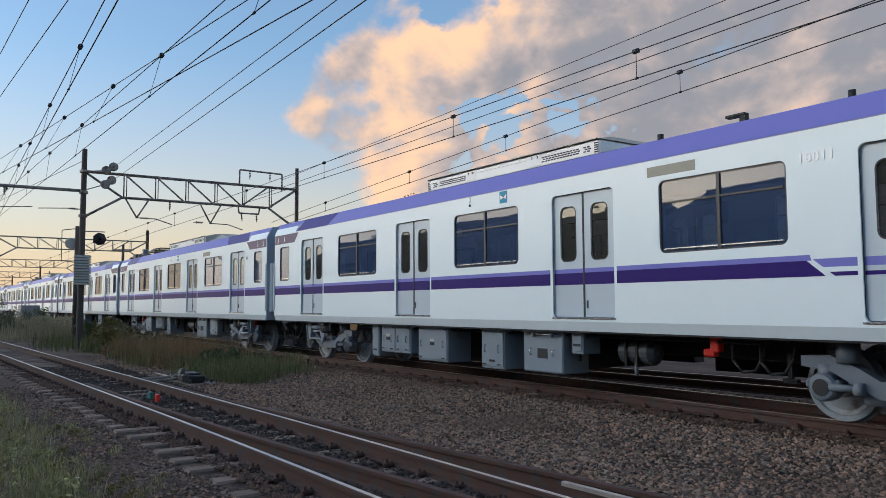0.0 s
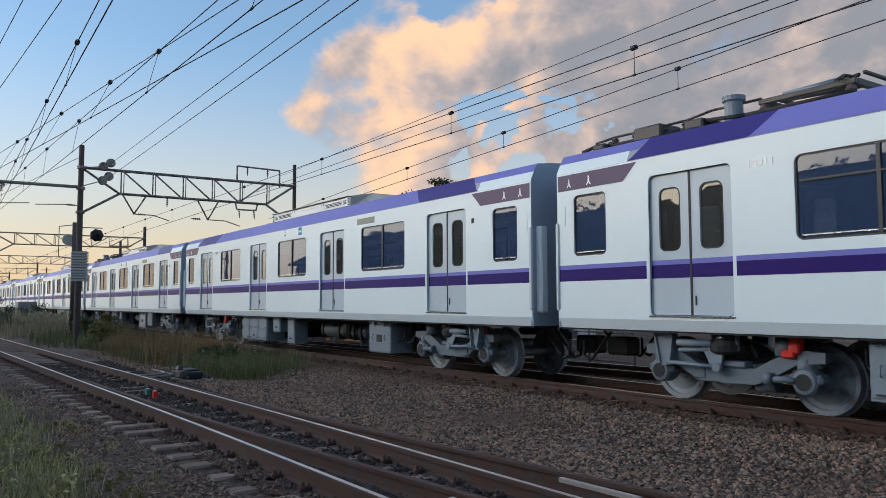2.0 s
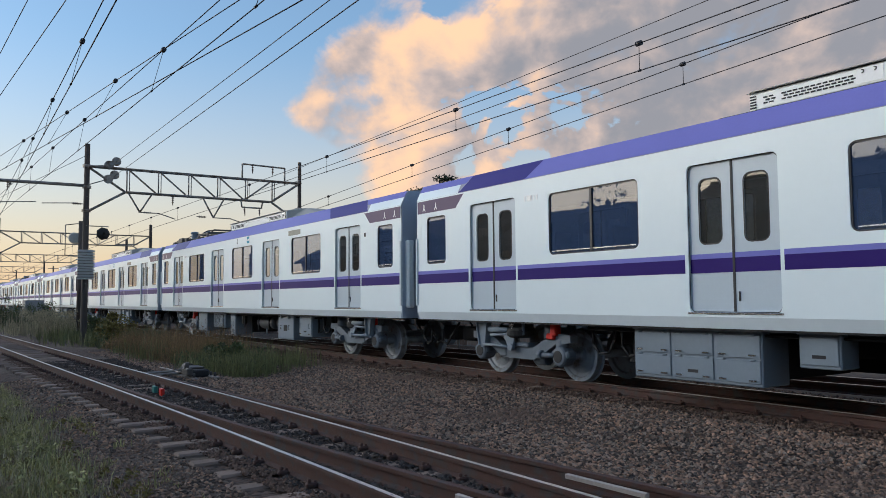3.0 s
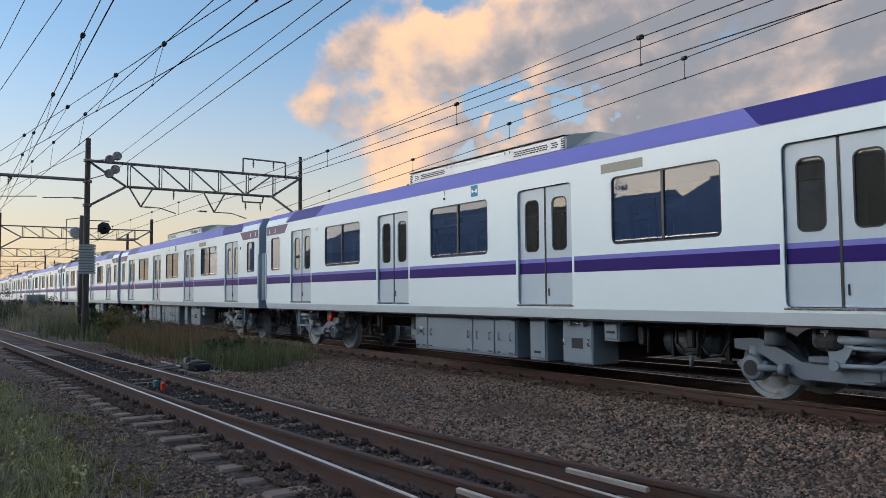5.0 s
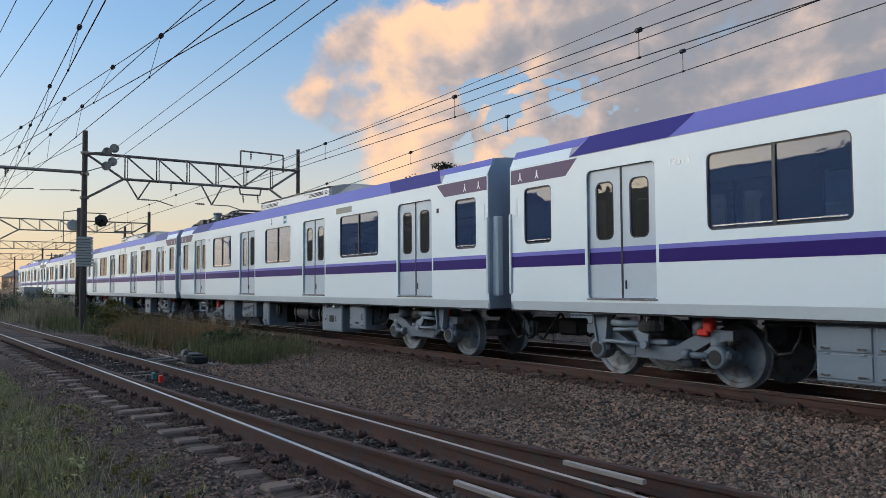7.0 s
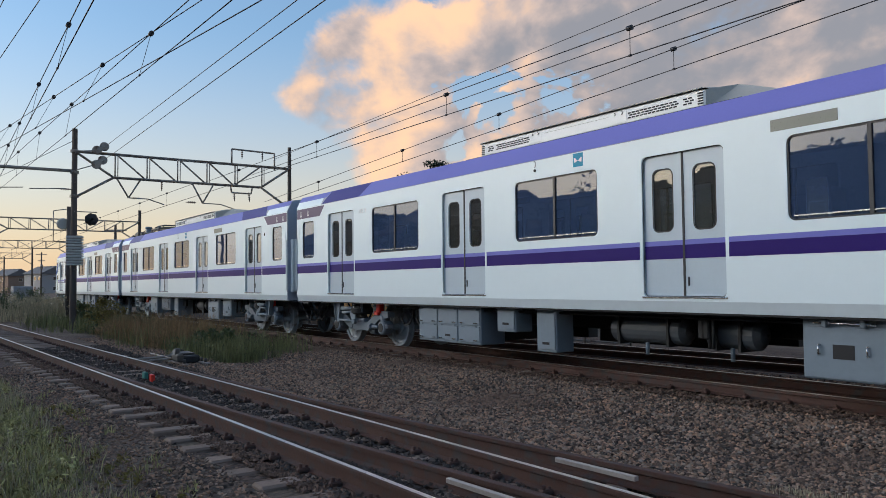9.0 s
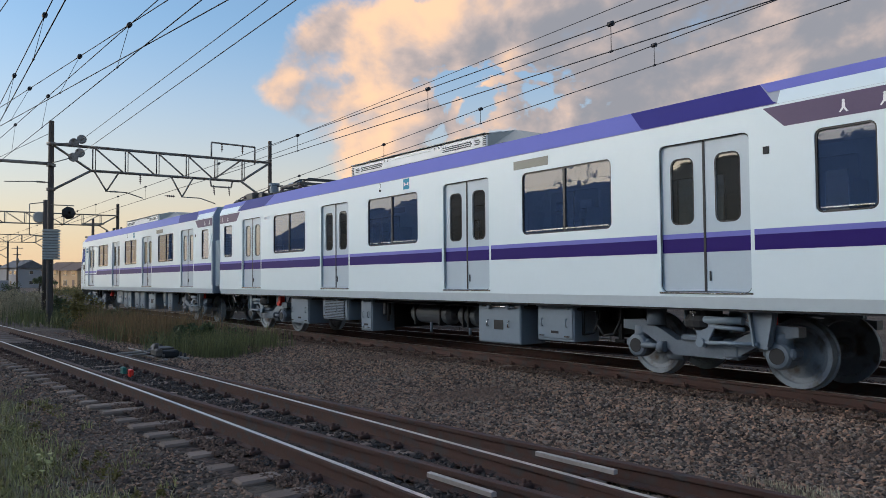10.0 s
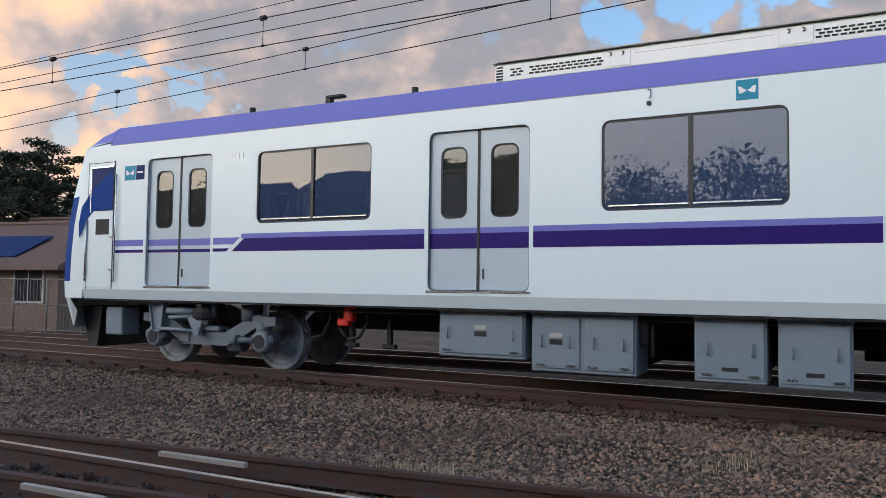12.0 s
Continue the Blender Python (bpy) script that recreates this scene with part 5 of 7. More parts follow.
def pantograph(car):
    """Folded pantograph with its roof gear at the -x end."""
    p = part("pantograph", shared("pantobase", lambda: Shape().box(-0.62, 0.62, -0.85, -0.79, 3.88, 3.95, 0.01).box(-0.62, 0.62, 0.79, 0.85, 3.88, 3.95, 0.01).box(-0.62, -0.55, -0.79, 0.79, 3.88, 3.95).box(0.55, 0.62, -0.79, 0.79, 3.88, 3.95), DARKSTEEL), DARKSTEEL, car, "folded dark steel pantograph on insulators", m=pose(-5.9, 0, 0))
    for sx in (-0.55, 0.55):
        for sy in (-0.82, 0.82):
            part("insulator", shared("pinsul", lambda: Shape().lathe([(3.62, 0.04), (3.68, 0.07), (3.71, 0.05), (3.75, 0.07), (3.78, 0.05), (3.82, 0.07), (3.88, 0.04)], (0, 0, 0), 10, "z"), INSUL), INSUL, p, m=pose(sx, sy, 0))
    part("lower_arm", shared("plow", lambda: Shape().tube((0.5, -0.5, 3.93), (-0.55, -0.45, 3.99), 0.035, 8).tube((0.5, 0.5, 3.93), (-0.55, 0.45, 3.99), 0.035, 8).tube((-0.55, -0.45, 3.99), (-0.55, 0.45, 3.99), 0.03, 8), DARKSTEEL), DARKSTEEL, p)
    part("upper_arm", shared("pup", lambda: Shape().tube((-0.55, -0.4, 4.0), (0.55, -0.62, 4.03), 0.024, 6).tube((-0.55, 0.4, 4.0), (0.55, 0.62, 4.03), 0.024, 6).tube((0.0, -0.5, 4.015), (0.0, 0.5, 4.015), 0.02, 6), DARKSTEEL), DARKSTEEL, p)
    part("collector_head", shared("phead", lambda: Shape().box(0.30, 0.35, -0.62, 0.62, 4.03, 4.07, 0.01).box(0.58, 0.63, -0.62, 0.62, 4.03, 4.07, 0.01).path([(0.45, -0.55, 4.04), (0.45, -0.78, 4.02), (0.45, -0.95, 3.93)], 0.02).path([(0.45, 0.55, 4.04), (0.45, 0.78, 4.02), (0.45, 0.95, 3.93)], 0.02), DARKSTEEL), DARKSTEEL, p)
    part("spring_box", shared("pspring", lambda: Shape().tube((-0.35, -0.7, 3.97), (0.35, -0.7, 3.99), 0.045, 10), EQUIP), EQUIP, p, "grey spring cylinder")
    for x in (-8.9, -8.5, -7.6):
        part("bus_insulator", shared("businsul", lambda: Shape().lathe([(3.66, 0.03), (3.70, 0.06), (3.73, 0.04), (3.77, 0.06), (3.80, 0.04), (3.84, 0.06), (3.88, 0.03)], (0, -0.9, 0), 10, "z"), INSUL), INSUL, car, m=pose(x, 0, 0))
    part("bus_bar", shared("busbar", lambda: Shape().path([(-9.3, -0.9, 3.86), (-8.9, -0.9, 3.89), (-7.6, -0.9, 3.89), (-7.2, -0.85, 3.96), (-6.5, -0.8, 3.97)], 0.018), DARKSTEEL), DARKSTEEL, car, "dark roof bus bar")
    part("arrester", shared("arrester", lambda: Shape().lathe([(3.68, 0.02), (3.68, 0.12), (3.98, 0.12), (4.0, 0.15), (4.06, 0.15), (4.08, 0.02)], (-6.85, -0.88, 0), 16, "z"), EQUIP), EQUIP, car, "grey roof surge arrester")
    for x, l, t_ in ((-8.15, 0.50, 3.90), (-7.35, 0.30, 3.84), (-9.1, 0.25, 3.80)):
        box_ = part("roof_switch_box", Shape().box(x - l / 2, x + l / 2, -1.08, -0.6, 3.70, t_, 0.025), DARKSTEEL, car, "dark roof switch box")
        part("cable_gland", Shape().tube((x + l / 2, -0.95, 3.80), (x + l / 2 + 0.18, -0.95, 3.72), 0.03, 8), UNDER, box_)
    part("cable_run", shared("cablerun", lambda: Shape().path([(-9.5, -1.0, 3.74), (-9.2, -0.98, 3.80), (-8.9, -0.95, 3.76), (-7.6, -1.0, 3.74), (-7.2, -1.0, 3.80), (-6.6, -1.0, 3.75), (-5.2, -1.02, 3.74)], 0.028), UNDER), UNDER, car, "black roof cable")


def cab_nose(car):
    """Sloped cab end at -x."""
    half = [(0.0, -10.18), (0.6, -10.16), (1.0, -10.07), (1.27, -9.86), (HW, -9.56), (HW, -9.26)]
    levels = [(Z0, 0.03, 1.0), (1.25, 0.0, 1.0), (1.7, 0.015, 1.0), (2.15, 0.06, 1.0), (2.6, 0.16, 1.0), (3.0, 0.29, 1.0), (3.24, 0.37, 1.0), (ZR, 0.42, 0.999),
              (3.43, 0.47, 0.985), (3.665, 0.66, 0.892), (3.745, 0.95, 0.4)]
    row = [(-y, x) for y, x in reversed(half[1:])] + half
    n = len(row)
    vs = []
    for z, back, wide in levels:
        for i, (y, x) in enumerate(row):
            last = i in (0, n - 1)
            if z > ZR + 0.01:
                vs.append((CAB_ROOF, y * wide, z) if last else (min(x + back, CAB_ROOF - 0.04), y * wide * 0.99, ZR + (z - ZR) * 0.80))
            else:
                vs.append((min(x + back, -9.26), y * wide, z))
    body, mask, glass, film, shoulder = [], [], [], [], []
    for k in range(len(levels) - 1):
        for i in range(n - 1):
            q = (k * n + i, k * n + i + 1, (k + 1) * n + i + 1, (k + 1) * n + i)
            col = min(i, n - 2 - i)
            if k == 8 and col <= 1:
                shoulder.append(q)
            elif k >= 6 or k == 0 or col == 0:
                body.append(q)
            elif col == 1:
                (film if k <= 3 else body).append(q)
            elif k >= 3:
                glass.append(q)
            else:
                mask.append(q)
    def skin(faces):
        used = sorted({i for q in faces for i in q})
        at = {i: k for k, i in enumerate(used)}
        return Shape().add([vs[i] for i in used], [tuple(at[i] for i in q) for q in faces], True)

    s_ = skin(body)
    for sy in (-1, 1):
        s_.add([(-9.26, sy * HW, ZR), (CAB_ROOF, sy * HW, ZR), (CAB_ROOF, sy * (HW - 0.015), 3.402)], [(0, 1, 2)])
    nose = part("cab_nose", s_, BODY, car, "white sloped cab front")
    part("front_mask", skin(mask), NAVY, nose, "dark blue front panel")
    part("windscreen", skin(glass), NAVY, nose, "dark blue glazed windscreen")
    for sy in (-1, 1):
        part("corner_film", skin([q for q in film if vs[q[0]][1] * sy > 0]), FILMBLUE, nose, "blue film sweeping down the cab corner")
    part("shoulder_band", skin(shoulder), LILAC, nose, "lilac roof band curving over the cab")
    rim = [(-9.58, -1.36), (-9.83, -1.25), (-10.04, -0.9), (-10.13, 0.0), (-10.04, 0.9), (-9.83, 1.25), (-9.58, 1.36)]
    nr = len(rim)
    part("skirt", Shape().add([(x, y, Z0) for x, y in rim] + [(x + 0.06 if abs(y) > 1.3 else x + 0.10, y * 0.93, 0.50 if abs(y) < 1.3 else 0.78) for x, y in rim], [(i, i + 1, nr + i + 1, nr + i) for i in range(nr - 1)]), SILL, nose, "pale tapered skirt below the cab")
    for side in (-1, 1):
        y = side * HW
        d = part("cab_door", Shape().box(-9.18, -8.60, y - 0.012, y + 0.012, 1.16, 3.10, 0.006), BODY, car, "white cab door")
        part("cab_window", Shape().box(-9.10, -8.60, y - 0.017 if side < 0 else y + 0.013, y - 0.013 if side < 0 else y + 0.017, 2.35, 3.02), NAVY, d, "dark cab side window")
        part("cab_grab_rail", Shape().tube((-9.18, y + side * 0.03, 1.25), (-9.18, y + side * 0.03, 2.2), 0.014, 6).tube((-8.52, y + side * 0.03, 1.25), (-8.52, y + side * 0.03, 2.9), 0.012, 6), CHROME, d)
        part("cab_door_seal", Shape().box(-9.19, -9.18, y - 0.008, y + 0.008, 1.14, 3.12).box(-8.60, -8.59, y - 0.008, y + 0.008, 1.14, 3.12).box(-9.18, -8.60, y - 0.008, y + 0.008, 3.10, 3.11), GASKET, d)
        part("window_frame", Shape().box(-9.12, -8.60, y - 0.02, y + 0.02, 3.02, 3.05, 0.004).box(-9.12, -9.10, y - 0.02, y + 0.02, 2.33, 3.02, 0.004), CHROME, d, "bright cab window frame")
        for hz in (1.42, 1.92):
            part("hinge", Shape().box(-8.66, -8.59, y - 0.025, y + 0.025, hz, hz + 0.03, 0.004), CHROME, d)
        part("cab_hatch", Shape().box(-8.98, -8.68, y - 0.016, y + 0.016, 1.98, 2.22), UNDER, d, "small dark hatch")
        z = side * -1
        sw = Shape()
        yy = y + side * 0.018
        sw.add([(-9.38, yy, 2.15), (-9.32, yy, 2.42), (-9.14, yy, 2.62), (-8.74, yy, 2.92), (-8.62, yy, 2.94), (-8.62, yy, 2.38), (-9.02, yy, 2.36), (-9.20, yy, 2.22), (-9.36, yy, 1.92)], [(0, 7, 8), (0, 1, 6, 7), (1, 2, 5, 6), (2, 3, 4, 5)])
        part("blue_swoosh", sw, FILMBLUE, car, "blue swoosh film")
        b = part("badge", strip(-8.38, -8.14, 2.80, 3.02) if side < 0 else Shape().add([(8.14 - 16.52, HW + 0.003, 2.8), (-8.14, HW + 0.003, 2.8), (-8.14, HW + 0.003, 3.02), (8.14 - 16.52, HW + 0.003, 3.02)], [(0, 1, 2, 3)]), TEAL, car, "teal emblem plate")
        if side < 0:
            part("emblem", MESHES["emblem"], WHITE, b, "white emblem shape", m=pose(-8.26, 0, -0.33))
            part("plate_bar", strip(-8.11, -7.98, 2.90, 2.925, y=-HW - 0.006), WHITE, car, "small white bar on the dark plate")
        b2 = part("operator_plate", strip(-8.13, -7.95, 2.80, 3.02) if side < 0 else Shape().add([(-8.13, HW + 0.003, 2.8), (-7.95, HW + 0.003, 2.8), (-7.95, HW + 0.003, 3.02), (-8.13, HW + 0.003, 3.02)], [(0, 1, 2, 3)]), NAVY, car, "dark blue plate")
    part("coupler", Shape().box(-9.95, -9.0, -0.12, 0.12, 0.55, 0.82, 0.04), UNDER, car)
    part("cab_equipment", Shape().box(-9.0, -8.62, -1.15, -0.8, 0.42, 0.85, 0.02), EQUIP, car)
    part("snow_plough", Shape().add([(-9.62, -0.95, 0.2), (-9.36, -1.0, 0.2), (-9.2, -1.05, 0.85), (-9.75, -1.0, 0.85), (-9.62, 0.95, 0.2), (-9.36, 1.0, 0.2), (-9.2, 1.05, 0.85), (-9.75, 1.0, 0.85)], [(0, 1, 2, 3), (4, 7, 6, 5), (0, 3, 7, 4), (0, 4, 5, 1)]), UNDER, car)


def make_car(number, cab, kind, panto, label):
    """A car standing at the origin, its cab at -x where it has one."""
    car = empty("train_car", label, "train car", "cars of the train")
    xa = -9.26 if cab else -HL
    part("roof", shared("roof%d" % cab, lambda: roof_shape(CAB_ROOF if cab else xa, HL), ROOF), ROOF, car, "grey roof")
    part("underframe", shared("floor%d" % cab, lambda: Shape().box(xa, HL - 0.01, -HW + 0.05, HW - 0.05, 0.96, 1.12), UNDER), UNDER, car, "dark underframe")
    part("cabin_floor", shared("cfloor%d" % cab, lambda: Shape().box(xa, HL - 0.02, -HW + 0.09, HW - 0.09, 1.125, 1.15).box(xa, HL - 0.02, -HW + 0.09, HW - 0.09, 3.28, 3.31), INSIDE), INSIDE, car)
    for w in WINS:
        for sy in (-1, 1):
            part("bench_seat", shared("bench%d" % sy, lambda: Shape().box(-1.45, 1.45, min(sy * 0.80, sy * 1.27), max(sy * 0.80, sy * 1.27), 1.45, 1.62, 0.03).box(-1.45, 1.45, min(sy * 1.16, sy * 1.28), max(sy * 1.16, sy * 1.28), 1.62, 2.06, 0.03), SEAT), SEAT, car, "purple bench seat", m=pose(w, 0, 0))
    for d in DOORS:
        part("partition", shared("partition", lambda: Shape().box(-0.80, -0.77, -1.26, -0.85, 1.15, 2.7).box(0.77, 0.80, -1.26, -0.85, 1.15, 2.7).box(-0.80, -0.77, 0.85, 1.26, 1.15, 2.7).box(0.77, 0.80, 0.85, 1.26, 1.15, 2.7), INSIDE), INSIDE, car, m=pose(d, 0, 0))
    # end bulkheads with the gangway
    for sgn in ((1,) if cab else (-1, 1)):
        end = part("end_wall", shared("endwall", end_wall, ENDGREY), ENDGREY, car, "grey car end", m=pose(0, 0, 0, 0, 0, 0 if sgn > 0 else 180))
        part("gangway", shared("gangway", lambda: Shape().box(HL - 0.02, HL + 0.305, -0.62, 0.62, 1.05, 3.2, 0.03), BLUE), BLUE, end, "blue covered gangway")
        part("drawbar", shared("endpipe", lambda: Shape().box(HL - 0.3, HL + 0.2, -0.15, 0.15, 0.5, 0.8, 0.04), UNDER), UNDER, end)
        for sy in (-1.22, 1.22):
            part("end_fairing", shared("fairing", lambda: Shape().box(HL - 0.02, HL + 0.13, -0.08, 0.08, 1.2, 2.62, 0.03), SILL), SILL, end, "pale blue-grey end fairing", m=pose(0, sy, 0))
        for sy in (-0.8, -0.55, 0.6):
            part("jumper_cable", shared("jumper", lambda: Shape().path([(HL - 0.35, 0, 0.90), (HL - 0.1, 0.02, 0.62), (HL + 0.05, 0.03, 0.45), (HL + 0.22, 0.02, 0.50), (HL + 0.25, 0, 0.75)], 0.024), UNDER), UNDER, end, "hanging black jumper cable", m=pose(0, sy, 0))
    sets = make_bogie(car, -6.95, False, 1.6 if cab else 0.0) + make_bogie(car, 6.95, True)
    before = set(car.children)
    underfloor(car, kind)
    if kind == "E":
        # this car runs turned round; its cases keep their sides
        for o in set(car.children) - before:
            o.matrix_basis = pose(0, 0, 0, 0, 0, 180) @ o.matrix_basis
    aircon(car)
    if panto:
        pantograph(car)
    add_side(car, False, -1 if cab else 0, number, kind)
    add_side(car, True, 1 if cab else 0, number, kind)
    if cab:
        cab_nose(car)
        cab_roof_gear(car, 1 if number == "18011" else -1)
    return car, sets


ENDGREY = material("end_grey_paint", (0.30, 0.36, 0.44), 0.45, vary=0.06)


def end_wall():
    s = Shape()
    pts = [(-HW, Z0), (HW, Z0), (HW, ZR), (1.24, 3.67), (0.5, 3.74), (-0.5, 3.74), (-1.24, 3.67), (-HW, ZR)]
    n = len(pts)
    s.add([(HL - 0.03, y, z) for y, z in pts] + [(HL + 0.015, y * 0.985, z) for y, z in pts], [tuple(range(n)), tuple(range(n, 2 * n))] + [(i, (i + 1) % n, n + (i + 1) % n, n + i) for i in range(n)])
    return s


SPEED, FIRST_GAP = 15.77, -20.70
CARS = []
PLAN = [("18011", True, "E", False), ("18911", False, "C", True), ("18811", False, "D", False), ("18711", False, "C", True), ("18611", False, "F", False),
        ("18511", False, "B", False), ("18411", False, "C", True), ("18311", False, "D", False), ("18211", False, "C", True), ("18111", True, "A", False)]
for i, (num, cab, kind, panto) in enumerate(PLAN):
    words = "white suburban train car with purple stripes"
    words += " and a sloped cab" if cab else (" and a roof pantograph" if panto else "")
    car, sets = make_car(num, cab, kind, panto, words)
    CARS.append((car, sets, FIRST_GAP + 10 - 20 * i, 180 if i == 0 else 0))


# how far the train runs ahead of its mean speed: seconds, metres
AHEAD = ((0, -0.05), (0.5, -0.03), (1, 0.0), (2, 0.04), (2.5, 0.01), (4.5, 0.11), (5, 0.15), (5.5, 0.10), (6, 0.04), (6.5, -0.08), (7, -0.07), (9, -0.03), (9.5, -0.04), (10, 0.01), (11, 0.05), (11.5, 0.09), (12, -0.01))


def motions():
    for car, sets, x0, turn in CARS:
        walk(car, [(t, pose(x0 + SPEED * t + d, TRAIN_Y, 0, 0, 0, turn)) for t, d in AHEAD])
        for w, sx, sign in sets:
            sign2 = -sign if turn else sign
            walk(w, [(k / FPS, pose(sx, 0, 0.43, 0, math.degrees(sign2 * SPEED * k / FPS / 0.43) % 360, 0)) for k in range(12 * FPS + 1)])

# ======== clouds ========
def cloud_bank():
    """Evening clouds: a curved sheet far behind everything, with its own glow from the low sun."""
    az = [3 * i for i in range(121)]
    el = [0.0, 0.5] + [1 + 2.5 * i for i in range(30)]
    s, uv = Shape(), []
    R = 1600
    for a in az:
        for e_ in el:
            ar, er = radians(a), radians(e_)
            s.v.append((R * math.cos(er) * math.cos(ar), R * math.cos(er) * math.sin(ar), R * math.sin(er)))
            uv.append((a / 10, e_ / 10))
    ne = len(el)
    s.f = [[i * ne + j, (i + 1) * ne + j, (i + 1) * ne + j + 1, i * ne + j + 1] for i in range(len(az) - 1) for j in range(ne - 1)]
    me = bpy.data.meshes.new("clouds")
    me.from_pydata(s.v, [], s.f)
    layer = me.uv_layers.new(name="angles")
    for lp in me.loops:
        layer.data[lp.index].uv = uv[lp.vertex_index]
    mat = bpy.data.materials.new("sunset_cloud")
    mat.use_nodes = True
    N, L = mat.node_tree.nodes, mat.node_tree.links
    N.remove(N["Principled BSDF"])
    uvn = N.new("ShaderNodeUVMap")
    sep = N.new("ShaderNodeSeparateXYZ")
    L.new(uvn.outputs[0], sep.inputs[0])

    def m(op, a_, b=None, c=None):
        n = N.new("ShaderNodeMath")
        n.operation = op
        for k, v in enumerate((a_, b, c)):
            if v is None:
                continue
            if isinstance(v, (int, float)):
                n.inputs[k].default_value = v
            else:
                L.new(v, n.inputs[k])
        return n.outputs[0]

    def rng(v, a_, b, c=0.0, d=1.0, smooth=True):
        n = N.new("ShaderNodeMapRange")
        n.interpolation_type = "SMOOTHSTEP" if smooth else "LINEAR"
        for k, x in zip(("From Min", "From Max", "To Min", "To Max"), (a_, b, c, d)):
            n.inputs[k].default_value = x
        L.new(v, n.inputs["Value"])
        return n.outputs[0]

    def puff(off, scale, detail, rough=0.55):
        mp = N.new("ShaderNodeMapping")
        mp.inputs["Location"].default_value = off
        mp.inputs["Scale"].default_value = (1.0, 1.25, 1.0)
        L.new(uvn.outputs[0], mp.inputs["Vector"])
        n = N.new("ShaderNodeTexNoise")
        n.inputs["Scale"].default_value = scale
        n.inputs["Detail"].default_value = detail
        n.inputs["Roughness"].default_value = rough
        n.inputs["Distortion"].default_value = 0.25
        L.new(mp.outputs[0], n.inputs["Vector"])
        return n.outputs["Fac"]

    U, V = sep.outputs["X"], sep.outputs["Y"]
    body = puff((3.1, 0.4, 0), 0.85, 6, 0.52)
    fine = puff((7.7, 2.0, 0), 2.2, 6, 0.52)
    shape = m("ADD", m("MULTIPLY", body, 0.70), m("MULTIPLY", fine, 0.30))
    # the bank's ragged left edge leans away with height
    edge = m("SUBTRACT", m("ADD", 16.13, m("MULTIPLY", m("ABSOLUTE", m("SUBTRACT", V, 1.4)), -0.72)), U)
    bias = rng(edge, -0.02, 0.62, -0.30, 0.135)
    right = m("ADD", rng(edge, 3.2, 5.0, 0.0, 0.06), rng(edge, 7.6, 9.6, 0.0, -0.42))

    def hole(u0, v0, ru, rv, depth):
        d = m("ADD", m("POWER", m("DIVIDE", m("SUBTRACT", U, u0), ru), 2.0), m("POWER", m("DIVIDE", m("SUBTRACT", V, v0), rv), 2.0))
        return rng(m("ADD", d, m("MULTIPLY", m("SUBTRACT", fine, 0.5), 5.0)), 0.0, 1.0, depth, 0.0)

    gaps = m("ADD", hole(13.86, 1.22, 0.76, 0.36, -0.29), m("ADD", hole(14.35, 2.02, 0.42, 0.25, -0.13), hole(9.9, 1.95, 0.9, 0.28, -0.14)))
    low = rng(V, 0.30, 0.95, -0.20, 0.0)
    dens = m("ADD", m("ADD", m("ADD", shape, bias), right), m("ADD", gaps, low))
    cover = rng(dens, 0.475, 0.588)
    # light from the low sun on the left: bright where the cloud thins towards it
    body2 = puff((3.1 + 0.28, 0.4 + 0.10, 0), 0.85, 6, 0.52)
    fine2 = puff((7.7 + 0.12, 2.0 + 0.08, 0), 2.2, 6, 0.52)
    slope = m("ADD", m("MULTIPLY", m("SUBTRACT", body, body2), 1.9), m("MULTIPLY", m("SUBTRACT", fine, fine2), 1.0))
    side = rng(edge, 0.2, 3.2, 0.22, -0.32, False)
    lit = rng(m("ADD", slope, side), -0.42, 0.44)
    ramp = N.new("ShaderNodeValToRGB")
    ramp.color_ramp.elements[0].color = (0.245, 0.245, 0.268, 1)
    ramp.color_ramp.elements[1].color = (0.86, 0.55, 0.34, 1)
    mid = ramp.color_ramp.elements.new(0.5)
    mid.color = (0.50, 0.395, 0.35, 1)
    L.new(lit, ramp.inputs[0])
    em = N.new("ShaderNodeEmission")
    L.new(ramp.outputs[0], em.inputs["Color"])
    em.inputs["Strength"].default_value = CLOUD_GLOW
    tr = N.new("ShaderNodeBsdfTransparent")
    mix = N.new("ShaderNodeMixShader")
    L.new(m("MULTIPLY", cover, 0.97), mix.inputs[0])
    # peach glow painted low over the whole horizon to warm the evening sky
    horizon_glow = N.new("ShaderNodeEmission")
    horizon_glow.inputs["Color"].default_value = (0.96, 0.62, 0.34, 1)
    horizon_glow.inputs["Strength"].default_value = 0.80
    veil = N.new("ShaderNodeMixShader")
    L.new(m("MULTIPLY", m("POWER", rng(V, 0.0, 1.9, 1.0, 0.0, False), 1.5), 0.85), veil.inputs[0])
    L.new(tr.outputs[0], veil.inputs[1])
    L.new(horizon_glow.outputs[0], veil.inputs[2])
    # even pale glow added over the whole sky to mute its blue
    milk = N.new("ShaderNodeEmission")
    milk.inputs["Color"].default_value = (0.62, 0.72, 0.80, 1)
    milk.inputs["Strength"].default_value = 0.75
    thin = N.new("ShaderNodeMixShader")
    thin.inputs[0].default_value = 0.13
    L.new(veil.outputs[0], thin.inputs[1])
    L.new(milk.outputs[0], thin.inputs[2])
    L.new(thin.outputs[0], mix.inputs[1])
    L.new(em.outputs[0], mix.inputs[2])
    L.new(mix.outputs[0], N["Material Output"].inputs["Surface"])
    me.materials.append(mat)
    ob = tagged(new("backdrop", me), "evening clouds with orange sunlit edges and grey undersides", "clouds", kind="structure")
    return ob


cloud_bank()

